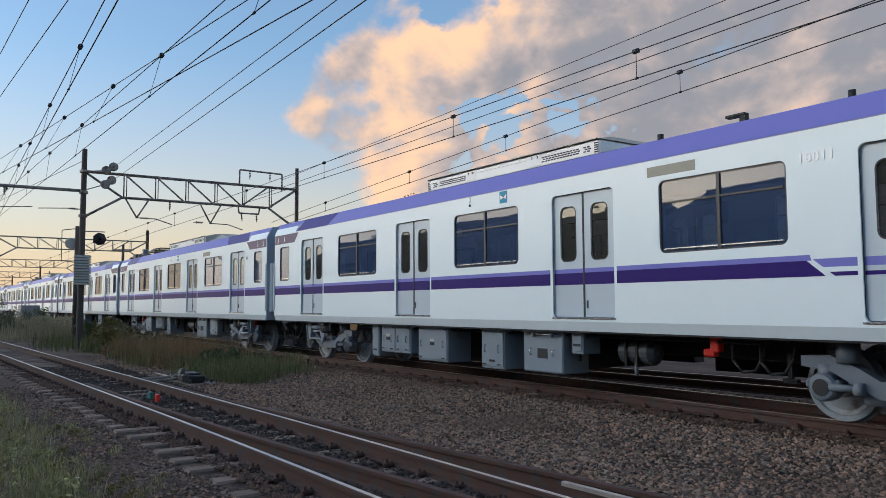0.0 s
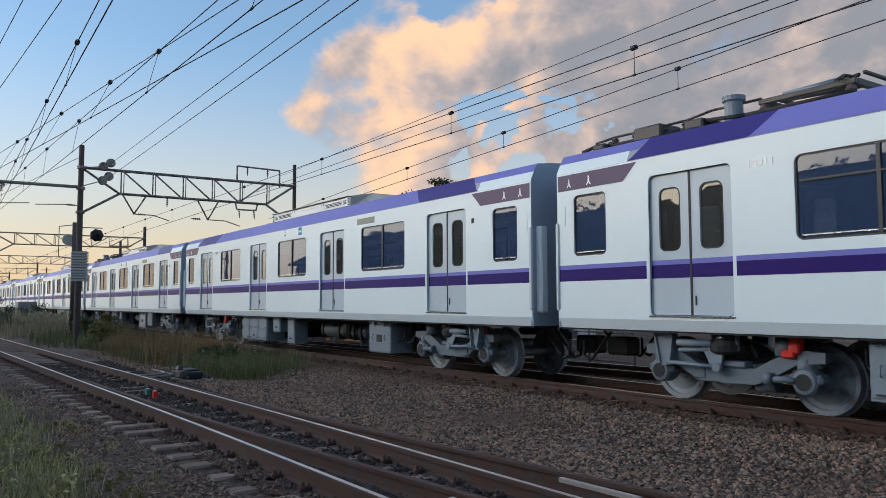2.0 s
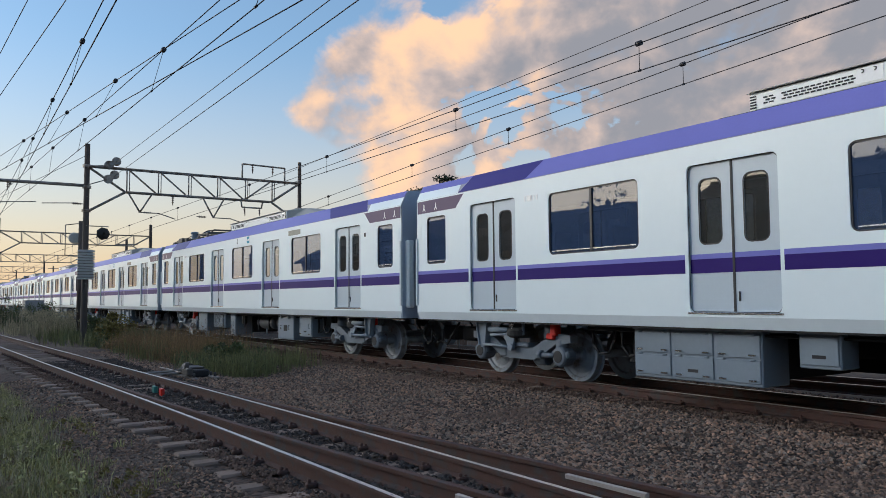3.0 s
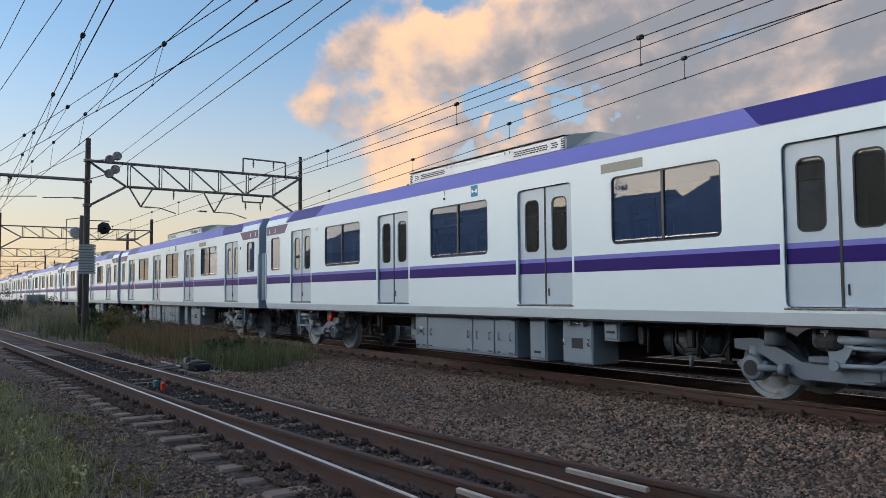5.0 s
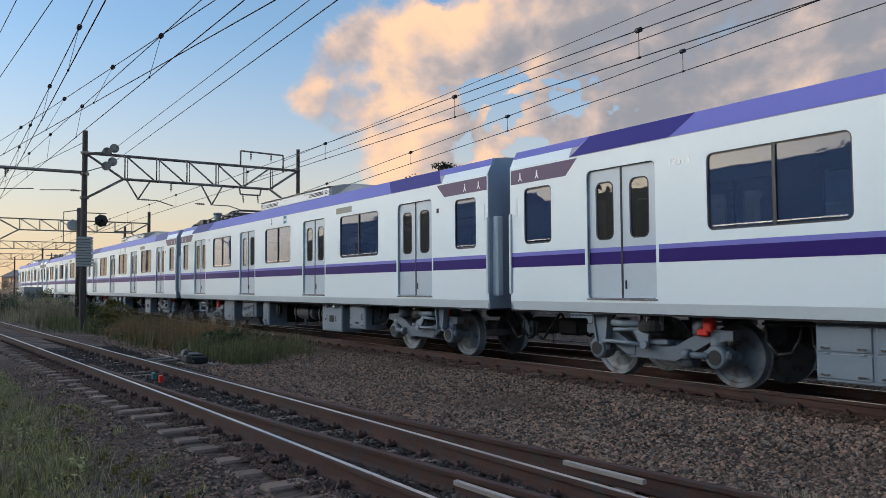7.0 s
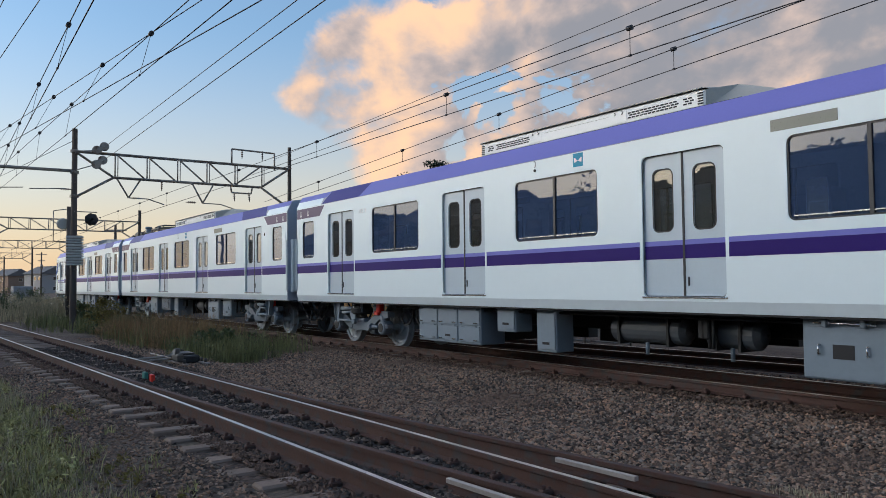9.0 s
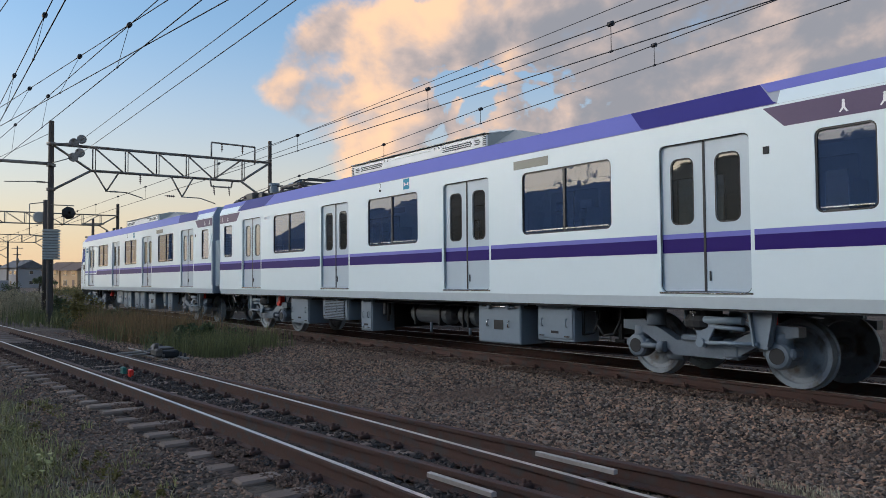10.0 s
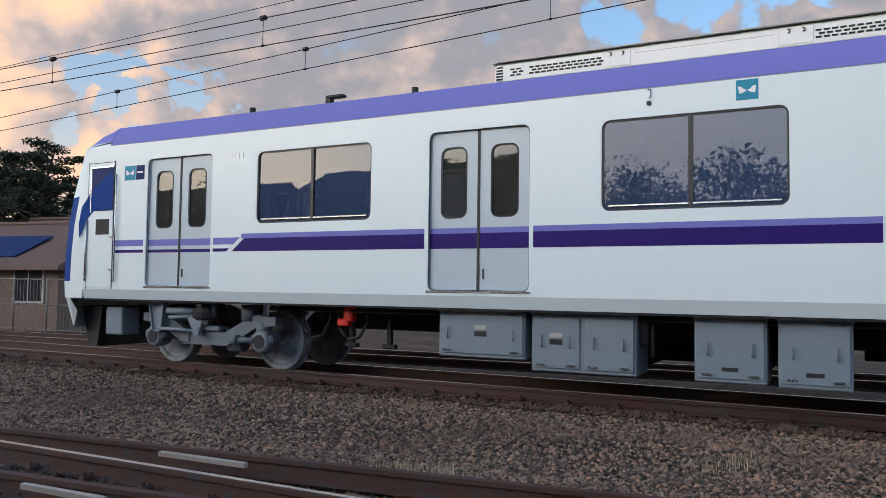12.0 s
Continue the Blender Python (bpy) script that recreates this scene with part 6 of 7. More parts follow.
# ======== plants ========
GRASS = material("green_grass", (0.15, 0.155, 0.06), 0.8, vary=0.2, island=0.5)
VERGE = material("yellowish_verge_grass", (0.33, 0.31, 0.13), 0.8, vary=0.2, island=0.45)
DRYGRASS = material("dry_grass", (0.24, 0.15, 0.07), 0.85, vary=0.2, island=0.45)
STRAW = material("pale_straw", (0.36, 0.31, 0.20), 0.85, vary=0.2, island=0.4)
LEAF = material("dark_leaf", (0.065, 0.085, 0.03), 0.7, vary=0.2, island=0.5)
YLEAF = material("yellow_leaf", (0.16, 0.13, 0.03), 0.7, vary=0.2, island=0.4)
NEEDLE = material("pine_needle", (0.022, 0.038, 0.020), 0.75, vary=0.2, island=0.5)
BARK = material("dark_bark", (0.07, 0.055, 0.045), 0.9, vary=0.3, bump=0.5)


def tri_mesh(name, v, f, mat):
    me = bpy.data.meshes.new(name)
    me.vertices.add(len(v))
    me.vertices.foreach_set("co", np.asarray(v, float).reshape(-1))
    me.loops.add(f.size)
    me.loops.foreach_set("vertex_index", f.reshape(-1))
    me.polygons.add(len(f))
    me.polygons.foreach_set("loop_start", np.arange(len(f)) * 3)
    me.polygons.foreach_set("loop_total", np.full(len(f), 3))
    me.update(calc_edges=True)
    me.materials.append(mat)
    return me


def blades(name, spots, per, spread, height, width, mat, seed, label, category="grass", lean=0.45):
    """Tufts of narrow blades. spots: (x, y, scale)."""
    rng = np.random.default_rng(seed)
    n = len(spots) * per
    sx = np.repeat(np.array(spots, float), per, 0)
    sc = sx[:, 2]
    x = sx[:, 0] + rng.normal(0, spread, n) * sc
    y = sx[:, 1] + rng.normal(0, spread, n) * sc
    z = np.array([ground_height(a_, b) for a_, b in zip(x, y)]) - 0.02
    h = height * sc * (0.4 + 0.75 * rng.random(n))
    an = rng.random(n) * 6.283
    dx, dy = np.cos(an), np.sin(an)
    ln = lean * h * rng.random(n)
    w = width * (0.6 + 0.8 * rng.random(n))
    base = np.stack([x, y, z], 1)
    side = np.stack([-dy * w, dx * w, 0 * w], 1)
    mid = base + np.stack([dx * ln * 0.35, dy * ln * 0.35, h * 0.6], 1)
    tip = base + np.stack([dx * ln, dy * ln, h], 1)
    v = np.stack([base - side, base + side, mid - side * 0.8, mid + side * 0.8, tip], 1).reshape(-1, 3)
    k = (np.arange(n) * 5)[:, None, None]
    f = (np.array([(0, 1, 3), (0, 3, 2), (2, 3, 4)])[None] + k).reshape(-1, 3)
    return tagged(new(name, tri_mesh(name, v, f, mat)), label, category, kind="stuff")


def leaf_cloud(centres, per, radius, size, rng, flat=0.75):
    """Small leaves round many centres: corners and triangles."""
    c = np.repeat(np.array(centres, float), per, 0)
    n = len(c)
    d = rng.normal(0, 1, (n, 3))
    d /= np.linalg.norm(d, axis=1)[:, None]
    p = c[:, :3] + d * (radius * rng.random(n) ** 0.5 * c[:, 3])[:, None] * np.array([1, 1, flat])
    u = rng.normal(0, 1, (n, 3))
    u /= np.linalg.norm(u, axis=1)[:, None]
    w = np.cross(u, rng.normal(0, 1, (n, 3)))
    w /= np.linalg.norm(w, axis=1)[:, None]
    s = (size * (0.5 + rng.random(n)))[:, None]
    v = np.stack([p - u * s, p + w * s * 0.5, p + u * s, p - w * s * 0.5], 1).reshape(-1, 3)
    k = (np.arange(n) * 4)[:, None, None]
    f = (np.array([(0, 1, 2), (0, 2, 3)])[None] + k).reshape(-1, 3)
    return v, f


def bush(x, y, h, w, mat, seed, label, name="bush"):
    rng = np.random.default_rng(seed)
    ob = empty(name, label, "bush", "trackside bushes", m=pose(x, y, ground_height(x, y)))
    s = Shape()
    cs = []
    for k in range(14):
        a_ = rng.random() * 6.28
        r = w * rng.random() ** 0.7
        top = Vector((math.cos(a_) * r, math.sin(a_) * r, h * (0.35 + 0.6 * rng.random())))
        s.tube((0.1 * math.cos(a_), 0.1 * math.sin(a_), 0), top, 0.012, 4, 0.005)
        cs += [(*top, 1.0), (*(top * 0.65), 1.0)]
    part("stem", s, BARK, ob)
    v, f = leaf_cloud(cs, 90, 0.26 * max(w, 0.6), 0.045, rng)
    part("crown", tri_mesh("crown", v, f, mat), mat, ob)
    return ob


def limb(s, p, d, length, r, depth, rng, tips, droop=0.0, spread=0.7):
    p, d = Vector(p), Vector(d).normalized()
    q = p + d * length
    s.tube(p, q, r, 6 if depth > 1 else 4, r * 0.62, caps=False)
    if depth == 0:
        tips.append(q)
        return
    for k in range(3 if depth > 1 else 2):
        nd = d + Vector(rng.normal(0, spread, 3)) + Vector((0, 0, 0.15 - droop))
        limb(s, p.lerp(q, 0.55 + 0.45 * rng.random()), nd, length * (0.55 + 0.25 * rng.random()), r * 0.55, depth - 1, rng, tips, droop, spread)


def bare_tree(x, y, h, seed):
    rng = np.random.default_rng(seed)
    ob = empty("bare_tree", "leafless dark tree beside the houses", "tree", "trees behind the line", m=pose(x, y, -0.3))
    s, tips = Shape(), []
    limb(s, (0, 0, 0), (0, 0, 1), h * 0.35, 0.13, 5, rng, tips, 0.0, 0.42)
    part("trunk", s, BARK, ob)
    return ob


def leafy_tree(x, y, h, w, mat, seed, label):
    rng = np.random.default_rng(seed)
    ob = empty("tree", label, "tree", "trees behind the line", m=pose(x, y, -0.3))
    s, tips = Shape(), []
    limb(s, (0, 0, 0), (0, 0, 1), h * 0.38, 0.14, 3, rng, tips, 0.0, 0.55)
    part("trunk", s, BARK, ob)
    cs = [(t.x * w / h * 1.6, t.y * w / h * 1.6, min(t.z, h * 0.92), 0.7 + 0.6 * rng.random()) for t in tips]
    v, f = leaf_cloud(cs, 130, 0.16 * h, 0.10, rng)
    part("crown", tri_mesh("crown", v, f, mat), mat, ob)
    return ob


def pine(x, y, h, seed):
    """A pine with flat, separate needle layers on bent limbs."""
    rng = np.random.default_rng(seed)
    ob = empty("pine_tree", "dark pine with layered flat needle pads behind the houses", "tree", "pines beyond the line", m=pose(x, y, -0.3))
    s = Shape()
    pts = [Vector((0.25 * math.sin(k * 0.9), 0.2 * math.cos(k * 0.7), h * k / 8)) for k in range(9)]
    for k in range(8):
        s.tube(pts[k], pts[k + 1], 0.17 - 0.016 * k, 8, 0.155 - 0.016 * k, caps=False)
    pads = []
    for k in range(24):
        t = 0.36 + 0.62 * k / 24
        p0 = pts[int(t * 8)].lerp(pts[min(8, int(t * 8) + 1)], t * 8 % 1)
        a_ = k * 2.4 + rng.random()
        L_ = (1.35 - t) * h * 0.40 * (0.5 + 0.7 * rng.random())
        q = p0 + Vector((math.cos(a_) * L_, math.sin(a_) * L_, 0.25 * L_))
        s.tube(p0, q, 0.05, 5, 0.02, caps=False)
        for j in range(2):
            c = p0.lerp(q, 0.62 + 0.33 * j)
            pads.append((c.x + rng.normal(0, 0.2), c.y + rng.normal(0, 0.2), c.z + 0.12, 0.7 + 0.6 * rng.random()))
    pads.append((pts[8].x, pts[8].y, h, 1.0))
    part("trunk", s, BARK, ob)
    v, f = leaf_cloud(pads, 330, 0.088 * h, 0.06, rng, 0.30)
    part("crown", tri_mesh("crown", v, f, NEEDLE), NEEDLE, ob)
    return ob


R5 = random.Random(5)


def scatter(n, x0, x1, y0, y1, s0=0.6, s1=1.3):
    return [(R5.uniform(x0, x1), R5.uniform(y0, y1), R5.uniform(s0, s1)) for _ in range(n)]


# weeds between the tracks, round the pole
blades("weeds", scatter(210, -46, -16.5, 4.9, 7.7, 0.4, 1.15), 60, 0.22, 0.62, 0.006, GRASS, 11, "green weeds growing between the tracks", "weeds")
blades("weeds", scatter(110, -26, -19.5, 5.2, 7.0, 0.6, 1.25), 70, 0.2, 0.8, 0.004, DRYGRASS, 12, "rust-brown dry grass between the tracks", "weeds")
blades("weeds", scatter(46, -20.0, -15.6, 5.4, 6.7, 0.5, 1.1), 80, 0.2, 0.58, 0.006, GRASS, 13, "fresh green grass clump on the ballast", "weeds")
blades("weeds", scatter(110, -75, -36, 3.4, 7.6, 0.7, 1.3), 60, 0.3, 0.85, 0.010, STRAW, 14, "pale pampas-like grass beside the far rails", "weeds")
blades("weeds", scatter(130, -75, -30, 3.8, 8.0, 0.6, 1.2), 50, 0.3, 0.6, 0.010, GRASS, 15, "green weeds far along the line", "weeds")
# verge at the photographer's side
blades("verge_grass", scatter(620, -17, -3.0, -1.4, 1.25, 0.4, 1.2), 70, 0.12, 0.18, 0.0045, VERGE, 16, "short green verge grass beside the near track", lean=0.9)
blades("verge_grass", scatter(520, -15, -3.0, -1.6, 1.25, 0.5, 1.3), 60, 0.13, 0.17, 0.0035, STRAW, 17, "dry straw-coloured grass in the verge", lean=1.0)
blades("verge_grass", scatter(60, -13, -4, 0.9, 1.9, 0.3, 0.8), 26, 0.06, 0.16, 0.004, VERGE, 18, "sparse weeds at the ballast's edge", lean=0.9)
blades("ballast_weeds", [(-3.1, 5.35, 0.8), (-2.9, 5.5, 0.9), (-2.7, 5.3, 0.7), (-3.3, 5.6, 0.6), (-1.0, 7.0, 0.9), (-0.8, 7.15, 0.8), (-11, 5.6, 0.5), (-14, 5.2, 0.5)], 160, 0.16, 0.11, 0.003, STRAW, 19, "small pale grass tufts in the ballast", "weeds")


def leaf_weeds(name, spots, per, radius, size, mat, seed, label, lift=0.10):
    """Low broad-leaved weeds."""
    rng = np.random.default_rng(seed)
    cs = [(x, y, ground_height(x, y) + lift * s + 0.5 * radius * s * R5.random(), s) for x, y, s in spots]
    v, f = leaf_cloud(cs, per, radius, size, rng, 0.8)
    return tagged(new(name, tri_mesh(name, v, f, mat)), label, "weeds", kind="stuff")


leaf_weeds("leafy_weeds", scatter(170, -15, -3.0, -1.5, 1.2, 0.4, 1.1), 60, 0.16, 0.022, VERGE, 30, "low broad-leaved green weeds in the verge")
leaf_weeds("leafy_weeds", scatter(60, -12, -3.5, 0.2, 1.7, 0.3, 0.8), 40, 0.14, 0.018, YLEAF, 31, "yellowing low weeds at the ballast's edge")
leaf_weeds("leafy_weeds", scatter(95, -44, -16.2, 5.0, 7.6, 0.6, 1.3), 100, 0.34, 0.03, LEAF, 32, "tangled dark green weeds between the tracks")
leaf_weeds("leafy_weeds", scatter(45, -34, -18, 5.0, 7.2, 0.6, 1.3), 90, 0.32, 0.03, YLEAF, 33, "yellowing weeds between the tracks")
leaf_weeds("leafy_weeds", scatter(80, -27, -19, 5.0, 6.8, 0.6, 1.3), 90, 0.3, 0.022, DRYGRASS, 34, "rust-brown seed heads between the tracks")
leaf_weeds("pampas_plumes", [(x, y, s) for x, y, s in scatter(46, -46, -34, 3.9, 6.0, 0.7, 1.1)], 110, 0.22, 0.03, STRAW, 35, "pale feathery grass plumes by the far rails", 0.95)
for bx, by, bh, bw, bm in ((-29.5, 5.6, 1.25, 0.6, YLEAF), (-33.5, 5.9, 1.1, 0.8, LEAF), (-48, 4.2, 1.3, 1.2, LEAF), (-26.5, 6.6, 0.7, 0.6, LEAF),
                           (-50, 5.5, 1.6, 1.3, LEAF), (-35.5, 6.8, 1.0, 0.9, YLEAF), (-18.5, 6.1, 0.6, 0.5, LEAF), (-55, 3.2, 1.9, 1.5, LEAF), (-62, 2.6, 2.0, 1.8, LEAF)):
    bush(bx, by, bh, bw, bm, int(-bx * 10), "scrubby %s bush between the tracks" % ("yellow-leaved" if bm is YLEAF else "dark green"))

# ======== houses, fence and trees beyond the line ========
# the cream walls carry some orange evening sunlight in their base colour
WALLS = [material("sun_tinted_cream_wall", (0.52, 0.36, 0.21), 0.85, vary=0.1, scale=2), material("brown_wall", (0.20, 0.14, 0.11), 0.85, vary=0.12, scale=2),
         material("grey_wall", (0.28, 0.28, 0.29), 0.85, vary=0.1, scale=2), material("white_render", (0.55, 0.53, 0.50), 0.85, vary=0.08, scale=2)]
TILES = [material("grey_roof_tile", (0.10, 0.10, 0.11), 0.7, vary=0.2, scale=4, bump=0.4, bump_scale=20), material("brown_roof_tile", (0.13, 0.08, 0.06), 0.7, vary=0.2, scale=4, bump=0.4, bump_scale=20)]
WINDOW = material("house_window_glass", (0.03, 0.035, 0.04), 0.08, vary=0.1)
FRAMEW = material("pale_window_frame", (0.5, 0.49, 0.47), 0.5)


def house(x, y, w, d, h, turn, wall, tile, seed, label, flat=False, storeys=2):
    """A plain house: walls, roof with eaves, windows with frames, a door."""
    r = random.Random(seed)
    ob = empty("house", label, "house", "houses along the line", m=pose(x, y, -0.35, 0, 0, turn))
    part("wall", Shape().box(-w / 2, w / 2, -d / 2, d / 2, 0, h), wall, ob)
    if flat:
        part("roof", Shape().box(-w / 2 - 0.2, w / 2 + 0.2, -d / 2 - 0.2, d / 2 + 0.2, h, h + 0.3, 0.03), tile, ob)
    else:
        e_, rh, t = 0.5, 0.26 * d, 0.14
        a_, b = w / 2 + e_, d / 2 + e_
        zb = h - 0.1
        part("roof", Shape().add([(-a_, -b, zb), (a_, -b, zb), (a_, 0, h + rh), (-a_, 0, h + rh), (-a_, b, zb), (a_, b, zb),
                                  (-a_, -b, zb - t), (a_, -b, zb - t), (a_, b, zb - t), (-a_, b, zb - t)],
                                 [(0, 1, 2, 3), (3, 2, 5, 4), (0, 6, 7, 1), (4, 5, 8, 9), (6, 9, 8, 7), (0, 3, 4, 9, 6), (1, 7, 8, 5, 2)]), tile, ob)
        part("ridge", Shape().box(-a_, a_, -0.09, 0.09, h + rh - 0.02, h + rh + 0.09, 0.02), tile, ob)
    n = max(2, int(w / 2.2))
    for st in range(storeys):
        z = 0.9 + st * (h / storeys)
        for k in range(n):
            cx = -w / 2 + w * (k + 0.5) / n
            for sy in (-1, 1):
                yy = sy * d / 2
                if st == 0 and k == n // 2 and sy < 0:
                    part("door", Shape().box(cx - 0.45, cx + 0.45, yy - 0.04, yy + 0.04, 0.02, 2.05, 0.02), WALLS[1], ob, "brown house door")
                    continue
                if r.random() < 0.15:
                    continue
                win = part("window", Shape().box(cx - 0.65, cx + 0.65, yy - 0.05, yy + 0.05, z, z + 1.15, 0.015), FRAMEW, ob)
                part("pane", Shape().box(cx - 0.58, cx - 0.02, yy - 0.058, yy + 0.058, z + 0.07, z + 1.08), WINDOW, win)
                part("pane", Shape().box(cx + 0.02, cx + 0.58, yy - 0.058, yy + 0.058, z + 0.07, z + 1.08), WINDOW, win)
        for sx in (-1, 1):
            win = part("window", Shape().box(sx * w / 2 - 0.05, sx * w / 2 + 0.05, -0.6, 0.6, z, z + 1.1, 0.015), FRAMEW, ob)
            part("pane", Shape().box(sx * w / 2 - 0.058, sx * w / 2 + 0.058, -0.52, 0.52, z + 0.07, z + 1.03), WINDOW, win)
    return ob


def polar(heading, dist):
    return dist * math.cos(radians(heading)), dist * math.sin(radians(heading))


# far houses down the line
for head, dist, w, d, h, wl, tl, fl, st, words in (
        (170.0, 190, 6, 6, 4.4, 0, 1, False, 2, "distant cream house with a brown roof lit by the low sun"),
        (168.9, 180, 6, 6, 4.2, 0, 1, False, 2, "distant cream house with a brown roof lit by the low sun"),
        (167.1, 120, 4.5, 5, 3.6, 2, 0, False, 2, "grey house with a dark tiled roof"),
        (160.3, 170, 10.5, 9, 8.8, 1, 1, True, 3, "brown flat-roofed apartment block"),
        (160.6, 135, 5.5, 6, 3.9, 0, 0, False, 2, "cream house lit orange by the low sun"),
        (163.3, 150, 6, 6, 3.0, 1, 0, False, 1, "low brown house beyond the fence"),
        (157.6, 95, 7, 7, 5.0, 1, 1, False, 2, "brown house with a shallow roof beyond the fence"),
        (172.5, 260, 10, 8, 6, 2, 0, False, 2, "far grey house at the end of the line"),
        (174.5, 300, 12, 8, 6, 1, 0, False, 2, "far brown house at the end of the line")):
    hx, hy = polar(head, dist)
    house(hx, hy, w, d, h, 20, WALLS[wl], TILES[tl], int(dist + w * 10), words, fl, st)
hx, hy = polar(146.0, 33)
near_house = house(hx, hy, 9.5, 6, 2.2, 8, WALLS[1], TILES[1], 77, "low brown house with a sunlit timber porch beyond the fence", False, 1)
# low sunlight on the porch is painted: the boards themselves are orange
PORCH = material("sunlight_orange_boards", (0.80, 0.46, 0.18), 0.6, vary=0.15, scale=3, stretch=(8, 8, 1))
part("solar_panel", Shape().box(-2.6, 2.4, -0.02, 0.02, 0.0, 1.7, 0.01), NAVY, near_house, "dark blue solar panel", m=pose(0.4, -2.9, 2.42, -63, 0, 0))
part("porch_roof", Shape().box(-3.4, 1.6, -3.5, -2.9, 2.0, 2.12, 0.02), PORCH, near_house, "honey-coloured porch roof edge")
part("porch_wall", Shape().box(-2.2, 0.9, -3.14, -3.02, 0.1, 2.0), PORCH, near_house, "honey-coloured boarded porch wall")
part("porch_window", Shape().box(-1.5, -0.4, -3.17, -3.13, 0.75, 1.75), WINDOW, near_house, "dark porch window")
for k in range(5):
    part("porch_slat", Shape().box(-1.45 + 0.22 * k, -1.41 + 0.22 * k, -3.21, -3.17, 0.75, 1.75), PORCH, near_house)
for k in (-3.1, 1.2):
    part("porch_post", Shape().box(k - 0.06, k + 0.06, -3.45, -3.33, 0.1, 2.0, 0.01), PORCH, near_house)
hx, hy = polar(141.5, 36)
house(hx, hy, 7, 6, 2.8, 8, WALLS[3], TILES[1], 78, "pale low house beyond the fence", False, 1)

# pines and trees beyond
for head, dist, h, sd in ((144.9, 40, 7.7, 1), (143.8, 43, 6.2, 2), (147.0, 41, 7.4, 3), (145.9, 44, 7.0, 5), (148.6, 43, 7.0, 4)):
    px, py = polar(head, dist)
    pine(px, py, h, sd)
for head, dist, h, w, mt, sd in ((156.6, 60, 3.6, 3.4, LEAF, 21), (154.6, 58, 4.0, 3.2, YLEAF, 22), (152, 60, 3.4, 3.4, LEAF, 23), (164.2, 70, 2.0, 2.6, LEAF, 24), (171.5, 120, 3.0, 4.0, LEAF, 25), (138, 50, 4.5, 3.5, LEAF, 26), (133, 52, 4.2, 4, LEAF, 27), (126, 50, 4, 4, LEAF, 28)):
    px, py = polar(head, dist)
    leafy_tree(px, py, h, w, mt, sd, "rounded %s tree beyond the fence" % ("yellowing" if mt is YLEAF else "dark green"))


def utility_pole(head, dist, h):
    px, py = polar(head, dist)
    ob = empty("utility_pole", "slender concrete utility pole with crossarms", "utility pole", "utility poles", m=pose(px, py, -0.4))
    part("shaft", Shape().tube((0, 0, 0), (0, 0, h), 0.17, 10, 0.10), CONCRETE_POLE, ob)
    part("crossarm", Shape().box(-0.9, 0.9, -0.05, 0.05, h - 0.5, h - 0.38), STEEL, ob, m=pose(0, 0, 0, 0, 0, 60))
    part("crossarm", Shape().box(-0.6, 0.6, -0.05, 0.05, h - 1.6, h - 1.48), STEEL, ob, m=pose(0, 0, 0, 0, 0, 60))
    part("transformer", Shape().tube((0.35, 0, h - 3.0), (0.35, 0, h - 2.2), 0.22, 10), STEEL, ob)


for head, dist, h in ((162.2, 75, 7.3), (162.8, 90, 6.8), (163.8, 120, 6.8), (164.5, 130, 6.8), (168.3, 70, 7.0), (172.8, 150, 8.0)):
    utility_pole(head, dist, h)

lx, ly = polar(160.0, 45)
ladder_post = empty("ladder_post", "rusty signal post with a ladder and a round sign back", "signal post", m=pose(lx, ly, -0.35))
part("post", Shape().tube((0, 0, 0), (0, 0, 5.4), 0.13, 10, 0.1), CONCRETE_POLE, ladder_post)
part("sign_back", Shape().lathe([(-0.05, 0.01), (-0.05, 0.42), (0.05, 0.45), (0.12, 0.3), (0.12, 0.01)], (0.15, -0.35, 3.9), 16, "x"), BOARD, ladder_post, "grey round sign seen from behind")
for k in (0.55, 0.95):
    part("ladder_rail", Shape().tube((0.2, k, 0.1), (0.2, k * 0.8, 4.1), 0.03, 6), STEEL, ladder_post)
for k in range(11):
    part("ladder_rung", Shape().tube((0.2, 0.5, 0.4 + 0.34 * k), (0.2, 0.92, 0.4 + 0.34 * k), 0.016, 5), STEEL, ladder_post)
part("ladder_hoop", Shape().path([(0.2, 0.45, 4.1), (0.2, 0.45, 4.45), (0.2, 0.76, 4.45), (0.2, 0.76, 4.1)], 0.025), STEEL, ladder_post)

# wire-mesh fence and scrub beyond the siding
fence = empty("fence", "grey metal mesh fence with thin posts beyond the line", "fence")
post = shared("fence_post", lambda: Shape().tube((0, 0, -0.35), (0, 0, 1.38), 0.03, 6), STEEL)
for i in range(22):
    part("post", post, STEEL, fence, m=pose(-47 + 1.6 * i, 15.2, 0))
for z in (1.32, 0.55, -0.2):
    part("fence_rail", Shape().tube((-47, 15.2, z), (-13.4, 15.2, z), 0.022, 6), STEEL, fence)
for i in range(12):
    part("fence_board", Shape().box(-46.9 + 1.6 * i, -45.5 + 1.6 * i, 15.26, 15.29, -0.3, 0.95, 0.008), WALLS[2], fence, "grey board behind the mesh")
mesh_sheet = Shape()
for i in range(210):
    x = -47 + 0.16 * i
    mesh_sheet.box(x - 0.004, x + 0.004, 15.196, 15.204, -0.2, 1.32)
mesh_part = part("mesh_wire", mesh_sheet, STEEL, fence, "thin vertical mesh wires")
mesh_part["kind"] = "stuff"
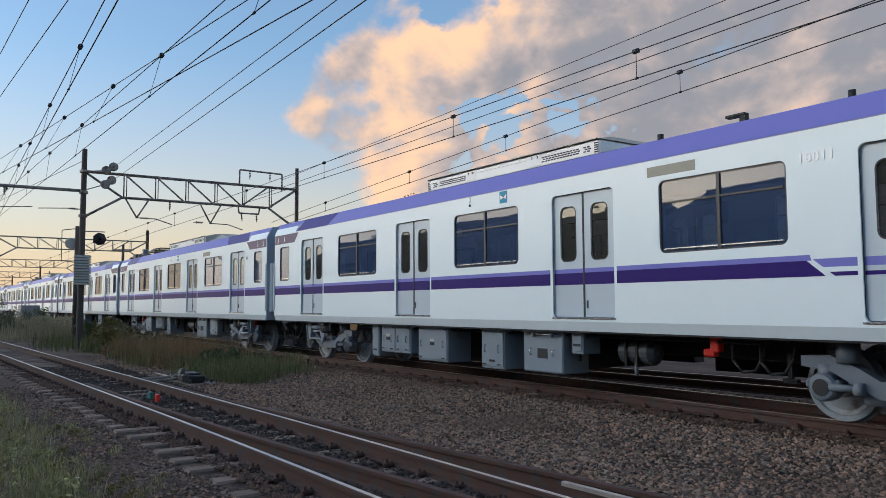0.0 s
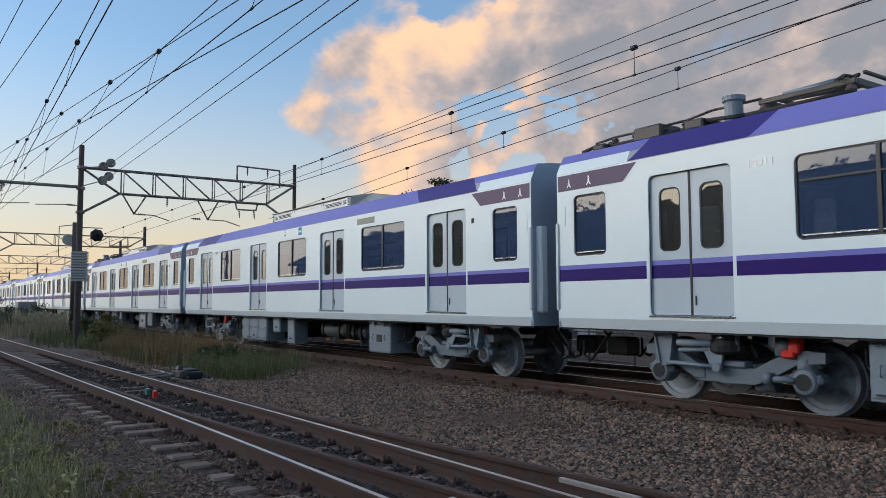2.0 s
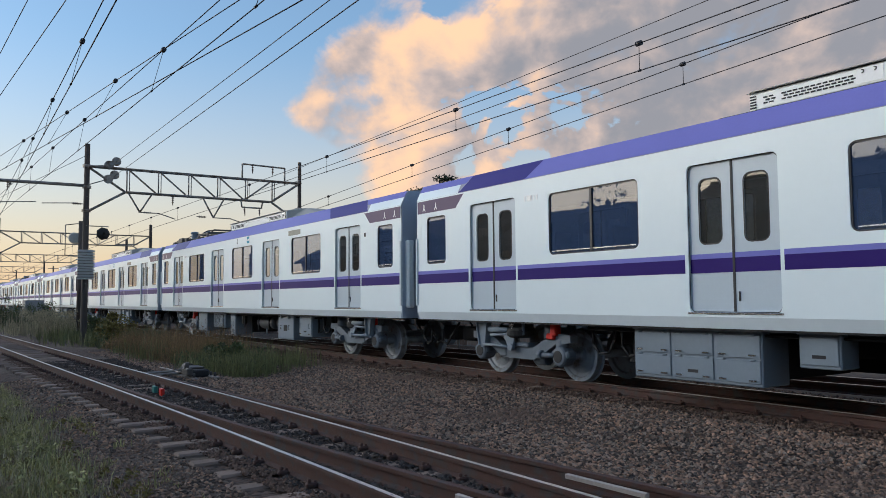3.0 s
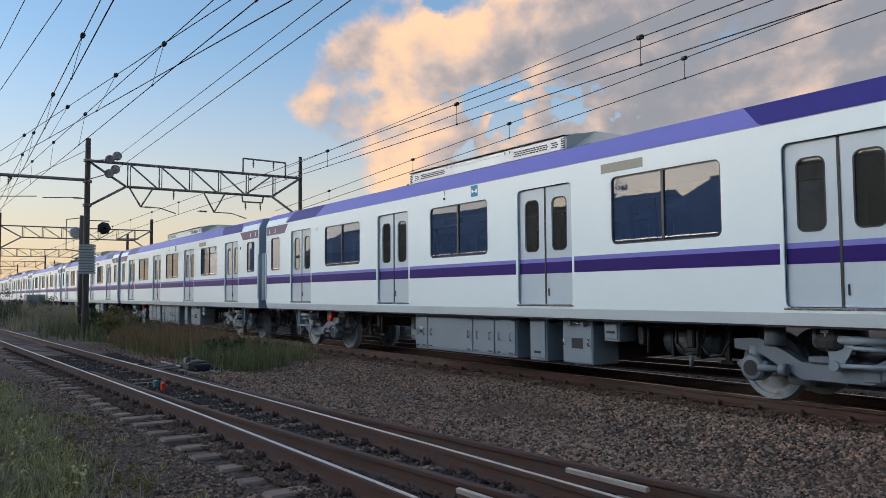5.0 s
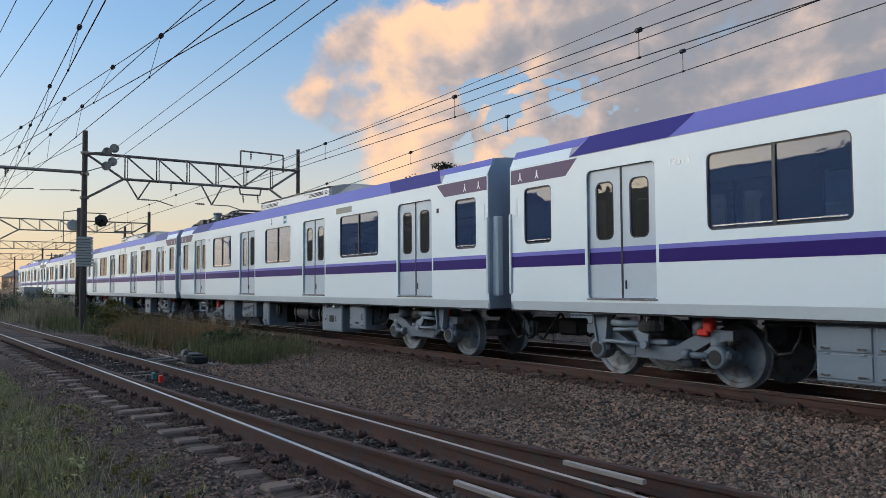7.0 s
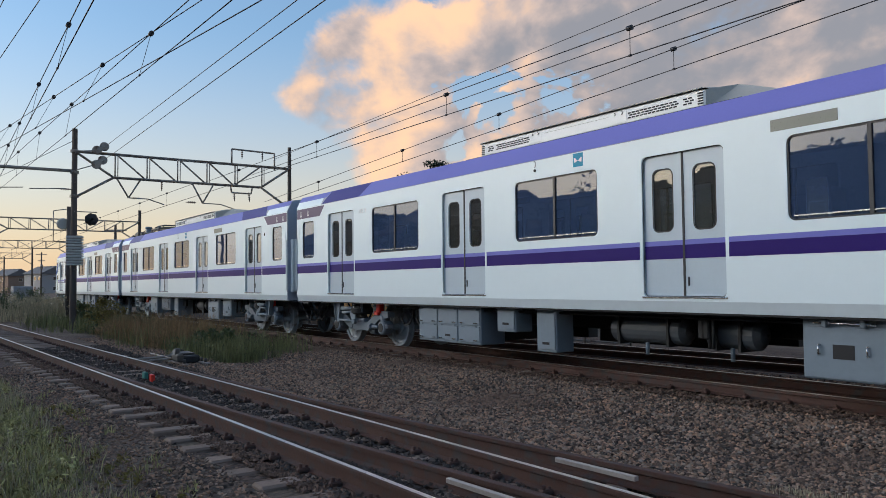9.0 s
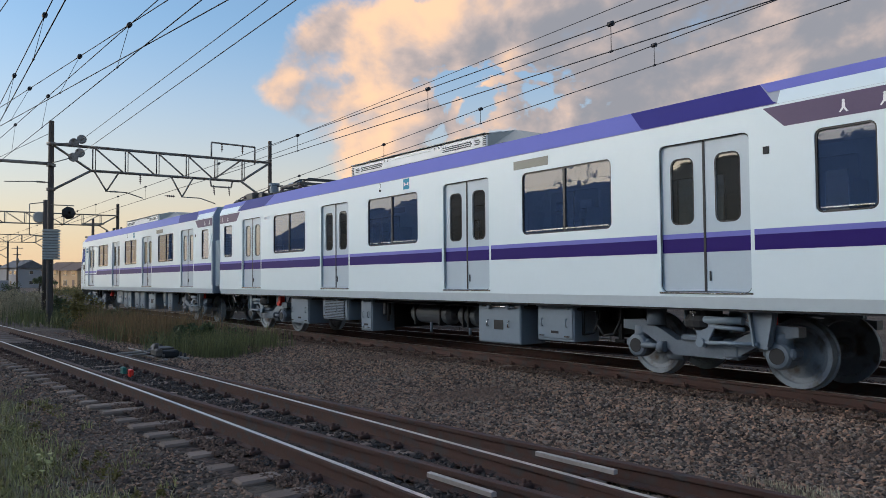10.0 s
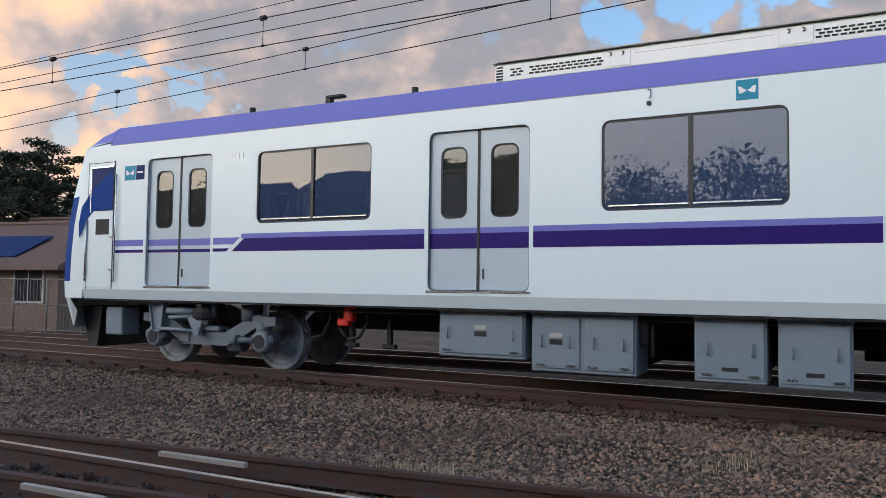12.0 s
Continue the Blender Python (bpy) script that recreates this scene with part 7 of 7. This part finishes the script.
for i in range(11):
    bm = YLEAF if i % 3 != 1 else LEAF
    bush(-100 + 5.0 * i, 17.2 + R5.uniform(-0.8, 0.8), R5.uniform(1.0, 1.7), R5.uniform(1.8, 2.6), bm, 900 + i, "%s scrub bush beyond the far track" % ("yellowing" if bm is YLEAF else "dark green"))
cab_box = empty("signal_cabinet", "pale grey steel signal cabinet beside the line", "signal cabinet", m=pose(-62, 6.6, -0.25))
part("case", Shape().box(-0.9, 0.9, -0.6, 0.6, 0.05, 1.75, 0.03), WALLS[2], cab_box)
part("plinth", Shape().box(-1.0, 1.0, -0.7, 0.7, 0, 0.08), SLEEPER, cab_box)
part("cabinet_door", Shape().box(0.9, 0.92, -0.52, 0.52, 0.15, 1.65), WALLS[2], cab_box)
sx_, sy_ = polar(168.2, 95)
sig = empty("railway_signal", "distant railway signal showing a red light", "signal", m=pose(sx_, sy_, -0.3))
part("mast", Shape().tube((0, 0, 0), (0, 0, 3.4), 0.06, 8), STEEL, sig)
part("head", Shape().box(-0.1, 0.1, -0.22, 0.22, 2.3, 3.4, 0.03), UNDER, sig)
part("lens", Shape().tube((0.1, 0.05, 2.75), (0.14, 0.05, 2.75), 0.13, 12), glow("red_signal_light", (1.0, 0.03, 0.01), 4.0), sig, "lit red lens")

# houses and trees behind the camera, which the windows mirror and which keep the low sun off
for i, (hx, hy, w, d, h, wl, tl, fl) in enumerate((
        (-55, -14, 10, 8, 5.0, 1, 0, False), (-42, -15, 11, 8, 5.4, 2, 1, False),
        (-30, -14, 10, 8, 4.6, 0, 0, False), (-17, -15, 12, 8, 5.2, 1, 0, False), (-4, -16, 9, 8, 4.4, 3, 1, False), (9, -15, 11, 8, 5.0, 2, 0, False), (24, -16, 11, 8, 4.8, 1, 0, False), (40, -16, 12, 8, 5, 0, 1, False))):
    house(hx, hy, w, d, h * (1.0 if hx < -16 else 0.72), (i * 37) % 7 - 3, WALLS[wl], TILES[tl], 300 + i, "two-storey house with a %s tiled roof facing the line" % ("grey" if tl == 0 else "brown"), fl, 2)
# unseen back row, added to close the gaps between houses to the sun
for i in range(12):
    tx = -61 + 8.6 * i + R5.uniform(-1.5, 1.5)
    leafy_tree(tx, -20.5 + R5.uniform(-1, 1), R5.uniform(6.4, 8.4), R5.uniform(4.5, 6), LEAF, 400 + i, "dense dark green tree behind the houses")
for i, tx in enumerate((-36, -30, -23.5, -16.5, -12, -4, 3.5, 8, 16.5, 24, 32)):
    bare_tree(tx, -9.8, R5.uniform(5.5, 7.5), 500 + i)
for i, tx in enumerate((-48, -11.5, 2.8, 17.5, 30)):
    pine(tx, -10.8, 6.6, 600 + i)
for i, (tx, th) in enumerate(((5.5, 5.6), (9.5, 5.2), (13.5, 6.0), (-6.5, 5.2), (-14, 5.8), (21, 5.0), (25.5, 6.2), (-27, 5.6), (-19, 5.0), (-1.5, 5.6), (-33, 5.2), (-40, 5.8), (17.5, 5.4), (-23, 6.2), (-10.5, 4.8), (1.8, 4.9))):
    leafy_tree(tx, -9.0 - (i % 3) * 0.6, th * 1.25, th, LEAF, 700 + i, "small dark green garden tree in front of the houses")


motions()
